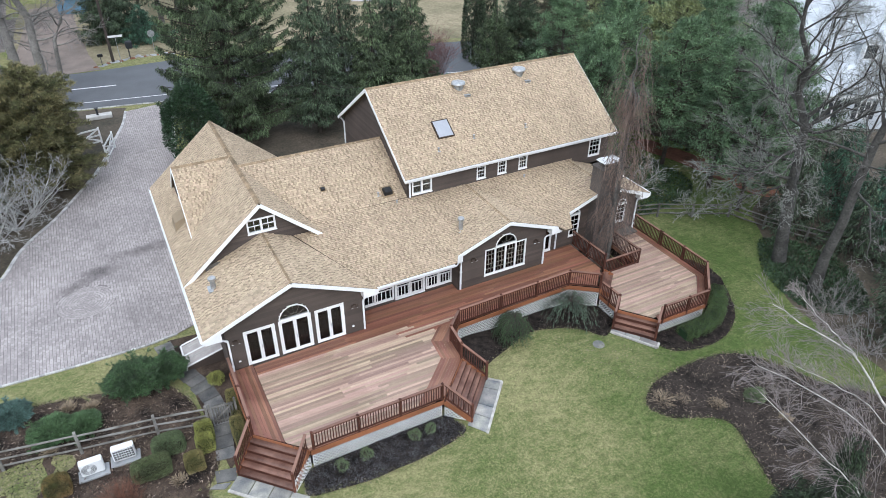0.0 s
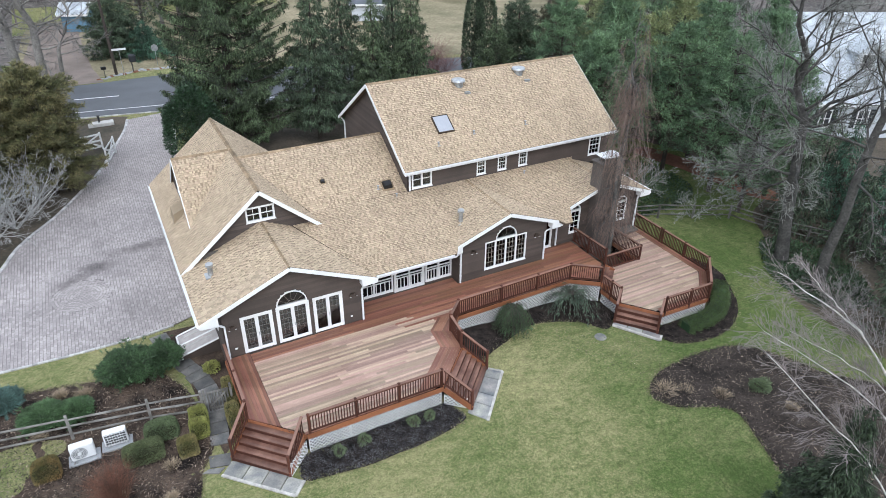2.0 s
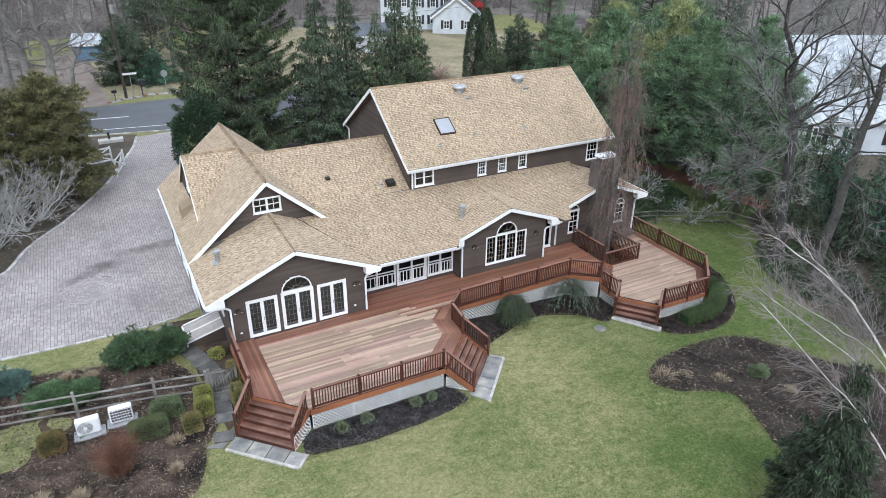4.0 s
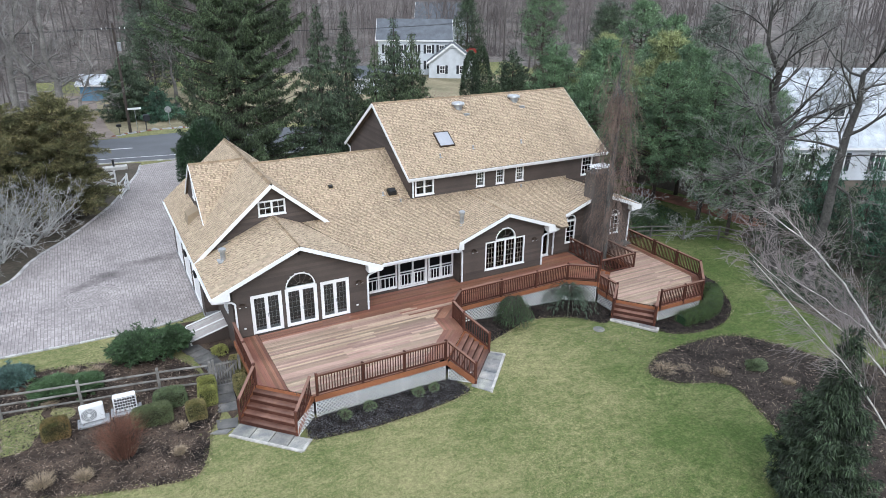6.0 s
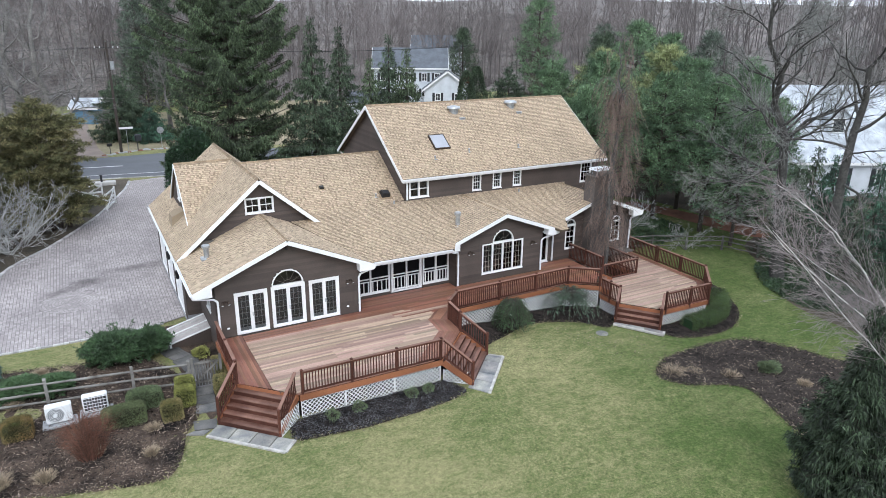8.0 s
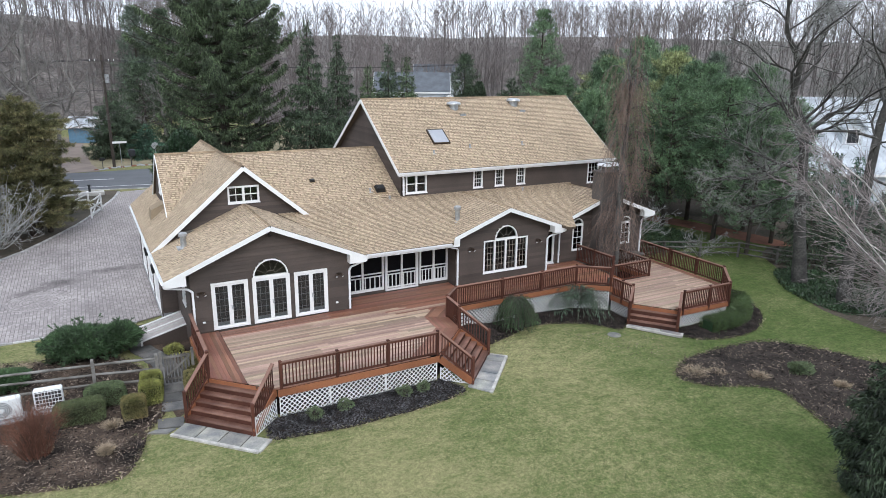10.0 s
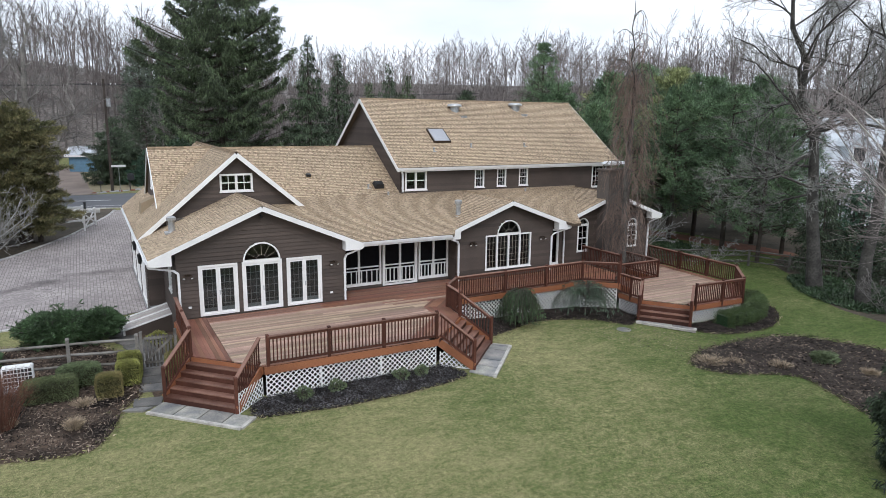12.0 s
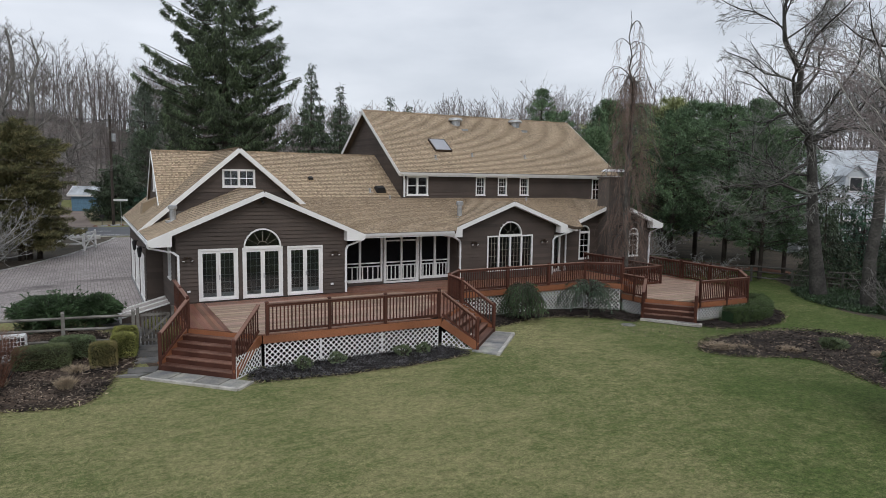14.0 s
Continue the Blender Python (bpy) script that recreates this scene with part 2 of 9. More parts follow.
stain(PAVER, ((-2.9, 40.0, 1.7, 0.9, 0.5, 0.95), (-0.2, 41.6, 2.6, 0.8, 0.05, 0.7), (-4.6, 38.9, 1.5, 0.6, 0.3, 0.8)))
PAVER_JOINT = mat("paver_joint", (0.19, 0.17, 0.165), 0.95, 0.2)
CURB = mat("granite_block", (0.42, 0.41, 0.40), 0.8, 0.2, 2, 30, 0.3, per="island")
ASPHALT = mat("asphalt", (0.10, 0.105, 0.115), 0.85, 0.12, 0.3, 60, 0.3)
PAINT = mat("road_paint", (0.65, 0.65, 0.65), 0.7, 0.12)
STONE = mat("bluestone", (0.20, 0.212, 0.225), 0.75, 0.28, 1.6, 25, 0.3, second=(0.35, 0.33, 0.295), per="object", hue=0.05, detail=8)
PATH_STONE = mat("path_bluestone", (0.105, 0.107, 0.107), 0.8, 0.25, 1.4, 25, 0.3, second=(0.20, 0.19, 0.175), per="object", hue=0.03, detail=8)
STONE_EDGE = mat("buff_stone_edge", (0.38, 0.355, 0.32), 0.8, 0.25, 2.5, 25, 0.3, second=(0.54, 0.52, 0.48), detail=8)
STONE_PALE = mat("pale_stone_edge", (0.46, 0.45, 0.43), 0.8, 0.15, 2, 25, 0.3)
CONCRETE = mat("foundation_concrete", (0.30, 0.31, 0.32), 0.85, 0.15, 1, 25, 0.3)
STUCCO = mat("chimney_stucco", (0.105, 0.09, 0.08), 0.9, 0.15, 1.2, 40, 0.3)
BARK = mat("grey_bark", (0.07, 0.062, 0.055), 0.95, 0.4, 0.9, 9, 0.9, second=(0.15, 0.142, 0.128), detail=9, ragged=0.65)
BARK_DARK = mat("dark_bark", (0.055, 0.044, 0.036), 0.95, 0.3, 1.2, 14, 0.9)
BARK_PALE = mat("lichened_bark", (0.33, 0.325, 0.31), 0.95, 0.35, 1.5, 10, 0.6)
BIRCH = mat("birch_bark", (0.50, 0.48, 0.45), 0.8, 0.35, 2.5, 12, 0.3)
OAK_BARK = mat("dark_oak_bark", (0.045, 0.041, 0.037), 0.95, 0.4, 0.9, 9, 0.9, second=(0.10, 0.095, 0.085), detail=9, ragged=0.65)
LICHEN = mat("lichened_twig", (0.20, 0.20, 0.182), 0.95, 0.3, 0.5, 8, 0, second=(0.31, 0.315, 0.285))
ROAD_BARK = mat("pale_grey_bark", (0.165, 0.155, 0.14), 0.95, 0.35, 0.9, 9, 0.9, second=(0.28, 0.265, 0.24), detail=9, ragged=0.65)
BIRCH_TWIG = mat("birch_twig", (0.25, 0.215, 0.21), 0.9, 0.3, 0.5, 8, 0)
TWIG = mat("bare_twig", (0.185, 0.175, 0.165), 0.95, 0.25, 0.4, 8, 0)
TWIG_FAR = mat("far_twig", (0.165, 0.143, 0.135), 0.95, 0.3, 0.03, 0.5, 0)
WEEP = mat("weeping_twig", (0.215, 0.155, 0.128), 0.95, 0.3, 0.8, 8, 0)
SPRUCE = mat("spruce_needle", (0.068, 0.096, 0.046), 0.75, 0.58, 0.5, 6, 0, per="island")
HEMLOCK = mat("hemlock_needle", (0.034, 0.052, 0.026), 0.75, 0.55, 0.8, 8, 0, per="island")
SPRUCE_DARK = mat("fir_needle", (0.056, 0.082, 0.045), 0.75, 0.55, 0.5, 6, 0, per="island")
FIR_BLUE = mat("blue_green_needle", (0.045, 0.10, 0.06), 0.75, 0.5, 0.5, 6, 0, per="island")
FAR_PINE = mat("grey_green_pine", (0.085, 0.115, 0.082), 0.75, 0.4, 0.35, 5, 0, second=(0.13, 0.165, 0.12), per="island")
PINE = mat("pine_needle", (0.085, 0.16, 0.082), 0.75, 0.5, 0.35, 5, 0, second=(0.175, 0.27, 0.135), per="island")
ARBOR = mat("arborvitae_leaf", (0.115, 0.135, 0.05), 0.75, 0.45, 0.9, 6, 0, second=(0.215, 0.19, 0.085), per="island")
YEW = mat("yew_leaf", (0.055, 0.10, 0.04), 0.7, 0.4, 0.9, 8, 0, per="island")
HOLLY = mat("holly_leaf", (0.024, 0.05, 0.022), 0.35, 0.4, 0.9, 8, 0, per="island")
BOX = mat("boxwood_leaf", (0.27, 0.28, 0.08), 0.6, 0.35, 1.5, 10, 0, per="island")
BOX_OLIVE = mat("olive_boxwood_leaf", (0.20, 0.195, 0.068), 0.6, 0.35, 1.5, 10, 0, second=(0.27, 0.22, 0.09), per="island")
BRONZE_BOX = mat("bronze_boxwood_leaf", (0.135, 0.145, 0.045), 0.6, 0.35, 1.5, 4, 0, second=(0.26, 0.165, 0.065), per="island")
SHRUB_DEEP = mat("deep_green_leaf", (0.12, 0.145, 0.065), 0.7, 0.35, 1.5, 10, 0, per="island")
JUNIPER_GREEN = mat("green_juniper", (0.07, 0.125, 0.05), 0.7, 0.35, 1.5, 10, 0, per="island")
SHRUB = mat("shrub_leaf", (0.115, 0.15, 0.072), 0.7, 0.35, 1.5, 10, 0, per="island")
JUNIPER = mat("blue_juniper", (0.075, 0.13, 0.11), 0.7, 0.35, 1.5, 10, 0, per="island")
RED_TWIG = mat("red_brown_twig", (0.17, 0.078, 0.05), 0.9, 0.3, 1.5, 10, 0, per="island")
STRAW = mat("dry_straw", (0.40, 0.32, 0.225), 0.95, 0.35, 3, 20, 0, per="island")
PINK = mat("reddish_bud", (0.20, 0.105, 0.10), 0.9, 0.3, 1, 10, 0, per="island")
PICKET = mat("dark_weathered_wood", (0.085, 0.078, 0.068), 0.95, 0.3, 1.5, 30, 0.5, second=(0.15, 0.142, 0.13))
FENCE = mat("weathered_wood", (0.13, 0.12, 0.105), 0.95, 0.3, 1.5, 30, 0.5, second=(0.24, 0.23, 0.21))
PLASTIC = mat("white_casing", (0.74, 0.75, 0.75), 0.4, 0.05, 2, 20, 0.03)
PALE_SIDING = mat("pale_siding", (0.52, 0.55, 0.58), 0.7, 0.08, 1, 20, 0.1)
SLATE = mat("grey_roof", (0.10, 0.11, 0.125), 0.9, 0.2, 0.8, 20, 0.3)
PALE_ROOF = mat("pale_grey_roof", (0.42, 0.45, 0.48), 0.8, 0.3, 0.8, 20, 0.3)
BLUE = mat("blue_shed_paint", (0.11, 0.21, 0.30), 0.7, 0.15)
SHUTTER = mat("dark_shutter", (0.02, 0.022, 0.026), 0.6, 0.15)
RED = mat("red_plastic", (0.30, 0.03, 0.025), 0.5, 0.15)
SHEER = mat("sheer_curtain", (0.085, 0.082, 0.08), 0.9, 0.2, 2, 20, 0.1)

# ---- building helpers ----
UP = Vector((0, 0, 1))


def smooth01(v):
    v = max(0.0, min(1.0, v))
    return v * v * (3 - 2 * v)


def ground_z(x, y):
    """The lie of the land: level lawn, a slight fall to the right, rising beyond the road."""
    z = -0.32 * smooth01((x - 10) / 13) * (1 - smooth01((y - 40) / 20))
    z += 0.25 * smooth01((y - 40) / 25)
    far = math.hypot(max(0, y - 90), 0.6 * max(0, abs(x) - 70))
    hill = smooth01((far - 70) / 330)
    start = 112 + 45 * smooth01((x - 25) / 25) * (1 - smooth01((x - 115) / 25))
    z += (9.0 + 9.0 * smooth01((40 - x) / 60)) * smooth01((y - start) / 75) + 6.0 * smooth01((x - 90) / 60)
    return z + 0.03 * min(far, 160) + hill * (11.0 + 4.0 * smooth01((-x - 10) / 60) + 2.0 * math.sin(x * 0.019 + 1.3) + 1.2 * math.sin(x * 0.047))


def part(name, bm, material, parent=None, label=""):
    """Links a bmesh as one mesh object under a thing or a part."""
    me = bpy.data.meshes.new(name)
    bm.to_mesh(me)
    bm.free()
    me.materials.append(material)
    ob = new(name, me)
    if parent is not None:
        ob.parent = parent
    if label:
        ob["label"] = label
    return ob


def raw(name, verts, faces, material, parent=None, label=""):
    me = bpy.data.meshes.new(name)
    me.from_pydata(verts, [], faces)
    me.materials.append(material)
    ob = new(name, me)
    if parent is not None:
        ob.parent = parent
    if label:
        ob["label"] = label
    return ob


def piece(name, me, m, parent):
    """One more object on a shared mesh."""
    ob = new(name, me)
    ob.parent = parent
    ob.matrix_basis = m
    return ob


def thing(name, label, category, at=(0, 0, 0), group="", kind=""):
    ob = new(name)
    ob.location = at
    ob.empty_display_size = 0.2
    return tagged(ob, label, category, group, kind)


def quad_box(bm, corners8):
    v = [bm.verts.new(c) for c in corners8]
    for f in ((0, 3, 2, 1), (4, 5, 6, 7), (0, 1, 5, 4), (1, 2, 6, 5), (2, 3, 7, 6), (3, 0, 4, 7)):
        bm.faces.new([v[i] for i in f])


def box(bm, lo, hi):
    (a, b, c), (d, e, f) = lo, hi
    quad_box(bm, ((a, b, c), (d, b, c), (d, e, c), (a, e, c), (a, b, f), (d, b, f), (d, e, f), (a, e, f)))


def beam(bm, p, q, w, h, up=UP):
    """A bar of width w and height h from p to q, centred on the line."""
    p, q = Vector(p), Vector(q)
    ahead = (q - p).normalized()
    side = ahead.cross(up)
    if side.length < 1e-4:
        side = Vector((1, 0, 0))
    side.normalize()
    top = side.cross(ahead).normalized()
    s, t = side * w / 2, top * h / 2
    quad_box(bm, (p - s - t, p + s - t, q + s - t, q - s - t, p - s + t, p + s + t, q + s + t, q - s + t))


def tube(bm, pts, radii, sides=6, cap=True):
    """A tapered tube along pts."""
    rings = []
    for i, p in enumerate(pts):
        p = Vector(p)
        d = Vector(pts[min(i + 1, len(pts) - 1)]) - Vector(pts[max(i - 1, 0)])
        d = d.normalized() if d.length > 1e-6 else UP
        a = d.cross(Vector((0.3, 0.9, 0.2)) if abs(d.z) > 0.9 else UP).normalized()
        b = d.cross(a)
        rings.append([bm.verts.new(p + radii[i] * (math.cos(k * math.tau / sides) * a + math.sin(k * math.tau / sides) * b)) for k in range(sides)])
    for r0, r1 in zip(rings, rings[1:]):
        for k in range(sides):
            bm.faces.new((r0[k], r0[(k + 1) % sides], r1[(k + 1) % sides], r1[k]))
    if cap:
        bm.faces.new(rings[-1])
        bm.faces.new(rings[0][::-1])


def bevelled(bm, width, segments=1):
    bmesh.ops.bevel(bm, geom=bm.edges[:], offset=width, segments=segments, affect="EDGES")
    return bm


def clip(poly, axis, value, keep_more):
    """Clips a flat 2D polygon by a line parallel to an axis."""
    out = []
    sign = 1 if keep_more else -1
    for i, a in enumerate(poly):
        b = poly[(i + 1) % len(poly)]
        da, db = sign * (a[axis] - value), sign * (b[axis] - value)
        if da >= 0:
            out.append(a)
        if (da > 0 > db) or (da < 0 < db):
            s = da / (da - db)
            out.append((a[0] + s * (b[0] - a[0]), a[1] + s * (b[1] - a[1])))
    return out


def crossings(poly, y):
    """Sorted x at which a polygon's outline crosses a row."""
    xs = []
    for i, (x0, y0) in enumerate(poly):
        x1, y1 = poly[(i + 1) % len(poly)]
        if (y0 <= y) != (y1 <= y):
            xs.append(x0 + (y - y0) * (x1 - x0) / (y1 - y0))
    return sorted(xs)


def curve_through(pts, closed=True, steps=6):
    """A smooth line through points (Catmull-Rom)."""
    out, n = [], len(pts)
    for i in range(n if closed else n - 1):
        p = [Vector((*pts[(i + k) % n if closed else max(0, min(n - 1, i + k))], 0)) for k in (-1, 0, 1, 2)]
        for s in range(steps):
            t = s / steps
            v = 0.5 * (2 * p[1] + (p[2] - p[0]) * t + (2 * p[0] - 5 * p[1] + 4 * p[2] - p[3]) * t * t + (3 * p[1] - p[0] - 3 * p[2] + p[3]) * t ** 3)
            out.append((v.x, v.y))
    if not closed:
        out.append(tuple(pts[-1]))
    return out


def inside(poly, x, y):
    return sum(c < x for c in crossings(poly, y)) % 2 == 1


def patch(name, outline, lift, material, label, category, cell=0.8, crown=0.0, jitter=0.0):
    """A ground surface with the given outline that lies on the land; crown mounds it up inside."""
    from mathutils.geometry import delaunay_2d_cdt
    rnd = random.Random(len(outline) * 7 + int(abs(outline[0][0]) * 10))
    n = len(outline)
    pts = [Vector(p) for p in outline]
    xs, ys = [p[0] for p in outline], [p[1] for p in outline]
    y = min(ys) + cell / 2
    while y < max(ys):
        cr = crossings(outline, y)
        for a, b in zip(cr[::2], cr[1::2]):
            x = a + cell * 0.6
            while x < b - cell * 0.4:
                pts.append(Vector((x + rnd.uniform(-0.2, 0.2) * cell, y + rnd.uniform(-0.2, 0.2) * cell)))
                x += cell
        y += cell
    v2, _, faces, *_ = delaunay_2d_cdt(pts, [(i, (i + 1) % n) for i in range(n)], [], 1, 1e-4)
    rim = [Vector(p) for p in outline[::2]]
    verts = []
    for v in v2:
        z = ground_z(v.x, v.y) + lift
        if crown or jitter:
            d = min((v - r).length for r in rim)
            z += crown * smooth01(d / 1.5) + (rnd.uniform(-jitter, jitter) if d > 0.15 else 0)
        verts.append((v.x, v.y, z))
    ob = raw(name, verts, [f if (v2[f[1]] - v2[f[0]]).cross(v2[f[2]] - v2[f[0]]) > 0 else f[::-1] for f in faces], material)
    return tagged(ob, label, category, kind="structure")


def scatter_in(poly, count, rnd):
    """Points spread over an outline, by even-odd crossings."""
    rs = np.random.RandomState(rnd.randrange(1 << 30))
    P = np.array(poly, float)
    Q = np.roll(P, -1, 0)
    lo, hi = P.min(0), P.max(0)
    got = np.empty((0, 2))
    while len(got) < count:
        c = rs.uniform(lo, hi, (count, 2))
        hit = np.zeros(count, int)
        for (ax, ay), (bx, by) in zip(P, Q):
            if ay != by:
                over = (ay > c[:, 1]) != (by > c[:, 1])
                hit += over & (c[:, 0] < (bx - ax) * (c[:, 1] - ay) / (by - ay) + ax)
        got = np.concatenate([got, c[hit % 2 == 1]])
    return [tuple(p) for p in got[:count]]


# ---- walls of lapped boards ----
def wall(name, frame_at, poly, holes=(), course=0.165, board=None, thick=0.14, parent=None):
    """A wall in the plane of frame_at (x along, y up, z outward), bounded by a convex outline, with openings cut through.
    holes: (x0, x1, z0, z1, arch) with an arched head where arch is true."""
    board = board or SIDING
    verts, faces = [], []

    def spans(z0, z1):
        cut = []
        zm = (z0 + z1) / 2
        for a, b, lo, hi, arch in holes:
            if lo < zm < hi:
                half, mid = (b - a) / 2, (a + b) / 2
                if arch and zm > hi - half:
                    half = math.sqrt(max(0, half ** 2 - (zm - hi + half) ** 2))
                cut.append((mid - half, mid + half))
        return sorted(cut)

    def strips(step, out_lo, out_hi, flip):
        zs = [p[1] for p in poly]
        edges = {min(zs), max(zs)}
        z = math.floor(min(zs) / step) * step
        while z < max(zs):
            edges.add(max(z, min(zs)))
            z += step
        for _, _, lo, hi, arch in holes:
            edges |= {lo, hi}
        edges = sorted(e for e in edges if min(zs) <= e <= max(zs))
        for z0, z1 in zip(edges, edges[1:]):
            if z1 - z0 < 1e-3:
                continue
            band = clip(clip(poly, 1, z0, True), 1, z1, False)
            if len(band) < 3:
                continue
            cuts, pieces, left = spans(z0, z1), [], -1e6
            for a, b in cuts:
                pieces.append((left, a))
                left = b
            pieces.append((left, 1e6))
            base = math.floor((z0 + 1e-4) / step) * step
            for a, b in pieces:
                p = clip(clip(band, 0, a, True), 0, b, False)
                if len(p) < 3:
                    continue
                k = len(verts)
                for x, z in p:
                    s = (z - base) / step
                    verts.append((x, z, out_lo + (out_hi - out_lo) * s))
                f = tuple(range(k, k + len(p)))
                faces.append(f[::-1] if flip else f)
                if not flip and abs(z0 - base) < 2e-3:
                    xs = [x for x, z in p if abs(z - z0) < 1e-4]
                    if len(xs) >= 2:
                        k = len(verts)
                        verts.extend([(min(xs), z0, 0), (max(xs), z0, 0), (max(xs), z0, out_lo), (min(xs), z0, out_lo)])
                        faces.append((k, k + 1, k + 2, k + 3))

    strips(course, 0.036, 0.003, False)
    front = list(verts), list(faces)
    verts.clear()
    faces.clear()
    strips(0.5, -thick, -thick, True)
    ob = raw(name, verts, faces, board, parent or house)
    ob.matrix_basis = frame_at
    raw("lapped_siding", *front, board, ob)["kind"] = "stuff"
    return ob


def facing_south(y):
    """A wall plane that looks towards -y, at that y; x runs along the world's x."""
    return Matrix(((1, 0, 0, 0), (0, 0, -1, y), (0, 1, 0, 0), (0, 0, 0, 1)))


def facing_west(x):
    """A wall plane that looks towards -x; its own x is minus the world's y."""
    return Matrix(((0, 0, -1, x), (-1, 0, 0, 0), (0, 1, 0, 0), (0, 0, 0, 1)))


def facing_east(x):
    return Matrix(((0, 0, 1, x), (1, 0, 0, 0), (0, 1, 0, 0), (0, 0, 0, 1)))


def facing_north(y):
    return Matrix(((-1, 0, 0, 0), (0, 0, 1, y), (0, 1, 0, 0), (0, 0, 0, 1)))


# ---- shingled roof slopes ----
COURSE = 0.138
singles = []


def roof_slope(name, pts, parent, seed=1, singly=None, lip=0.05):
    """A roof slope: a slab with lapped shingle tabs on it. pts: a convex flat outline, counter-clockwise from above."""
    rnd = random.Random(seed)
    pts = [Vector(p) for p in pts]
    nrm = Vector()
    for i in range(len(pts)):
        nrm += (pts[i] - pts[0]).cross(pts[(i + 1) % len(pts)] - pts[0])
    nrm.normalize()
    if nrm.z < 0:
        nrm = -nrm
        pts = pts[::-1]
    across = UP.cross(nrm).normalized()
    up = nrm.cross(across).normalized()
    o = pts[0]
    flat = [((p - o).dot(across), (p - o).dot(up)) for p in pts]
    bm = bmesh.new()
    lo = [bm.verts.new(p - nrm * 0.14) for p in pts]
    hi = [bm.verts.new(p) for p in pts]
    bm.faces.new(hi)
    bm.faces.new(lo[::-1])
    for i in range(len(pts)):
        j = (i + 1) % len(pts)
        bm.faces.new((lo[i], lo[j], hi[j], hi[i]))
    slab = part(name, bm, ROOF_DECK, parent)
    verts, faces, tone = [], [], []
    v = min(p[1] for p in flat)
    top = max(p[1] for p in flat)
    while v < top:
        band = clip(clip(flat, 1, v, True), 1, min(v + COURSE, top), False)
        if len(band) > 2:
            u, end = min(p[0] for p in band), max(p[0] for p in band)
            u -= rnd.uniform(0, 0.25)
            tooth = rnd.random() < 0.5
            while u < end:
                tooth = not tooth
                w = rnd.choice((0.10, 0.12, 0.15, 0.18)) if tooth else rnd.choice((0.06, 0.08, 0.11, 0.14))
                shade = 0 if tooth or rnd.random() < 0.2 else 1
                tab = clip(clip(band, 0, u + 0.002, True), 0, u + w - 0.002, False)
                if len(tab) > 2:
                    rise = rnd.uniform(0.018, 0.03) if shade == 0 else rnd.uniform(0.008, 0.016)
                    tops = [o + across * a + up * b + nrm * (0.004 + rise * (1 - (b - v) / COURSE)) for a, b in tab]
                    low = [i for i, (a, b) in enumerate(tab) if b - v < 1e-3]
                    if singly and singly(tops[0]) and len(singles) < 290 and len(tab) == 4 and len(low) == 2:
                        singles.append((tops, nrm, slab))
                    else:
                        k = len(verts)
                        verts.extend(tops)
                        faces.append(tuple(range(k, k + len(tops))))
                        tone.append(shade)
                        if len(low) >= 2:
                            a, b = tops[low[0]], tops[low[-1]]
                            k = len(verts)
                            verts.extend((a - nrm * 0.034, b - nrm * 0.034))
                            f = (k - len(tops) + low[0], k - len(tops) + low[-1], k + 1, k)
                            faces.append(f)
                            tone.append(2)
                u += w
        v += COURSE
    tabs = raw("shingles", verts, faces, SHINGLE, slab)
    tabs.data.materials.append(SHINGLE_LOW)
    tabs.data.materials.append(SHINGLE_BUTT)
    tabs.data.polygons.foreach_set("material_index", tone)
    tabs["kind"] = "stuff"
    return slab


def cap_line(name, p, q, parent, width=0.26):
    """Ridge or hip shingles, lapped along a line."""
    p, q = Vector(p), Vector(q)
    n = max(2, int((q - p).length / 0.22))
    ahead = (q - p).normalized()
    side = ahead.cross(UP).normalized() * width / 2
    verts, faces = [], []
    for i in range(n):
        a, b = p.lerp(q, i / n), p.lerp(q, (i + 1.05) / n)
        k = len(verts)
        drop = Vector((0, 0, 0.075))
        verts.extend((a - side - drop + UP * 0.03, a + UP * 0.045, a + side - drop + UP * 0.03, b - side - drop + UP * 0.02, b + UP * 0.03, b + side - drop + UP * 0.02))
        faces.extend(((k, k + 1, k + 4, k + 3), (k + 1, k + 2, k + 5, k + 4), (k, k + 3, k + 4, k + 5, k + 2, k + 1)))
    ob = raw(name, verts, faces, RIDGE_CAP, parent)
    ob["kind"] = "stuff"
    return ob

# ---- ground ----
def ground_sheet():
    """One sheet from the lawn to the horizon, finer near the house."""
    def line(lo, hi, near_lo, near_hi, step):
        out, v, s = [], near_lo, step
        while v > lo:
            out.append(v)
            s *= 1.25
            v -= s
        out = [lo] + out[::-1]
        v = near_lo + step
        while v < near_hi:
            out.append(v)
            v += step
        s = step
        while v < hi:
            out.append(v)
            s *= 1.25
            v += s
        return out + [hi]
    xs, ys = line(-900, 900, -20, 50, 1.6), line(-300, 1500, -8, 90, 1.6)
    verts = [(x, y, ground_z(x, y)) for y in ys for x in xs]
    w = len(xs)
    faces = [(j * w + i, j * w + i + 1, (j + 1) * w + i + 1, (j + 1) * w + i) for j in range(len(ys) - 1) for i in range(w - 1)]
    ob = raw("ground", verts, faces, GRASS)
    ob.data.materials.append(FAR_LITTER)
    for f in ob.data.polygons:
        c = f.center
        f.material_index = int(c.y > 122 + 6 * math.sin(c.x * 0.09) or (c.y > 84 and c.x < -9 + 3 * math.sin(c.y * 0.2)) or c.x < -45 or c.x > 78)
    return tagged(ob, "winter lawn of mottled green and straw grass", "ground", kind="structure")


ground_sheet()

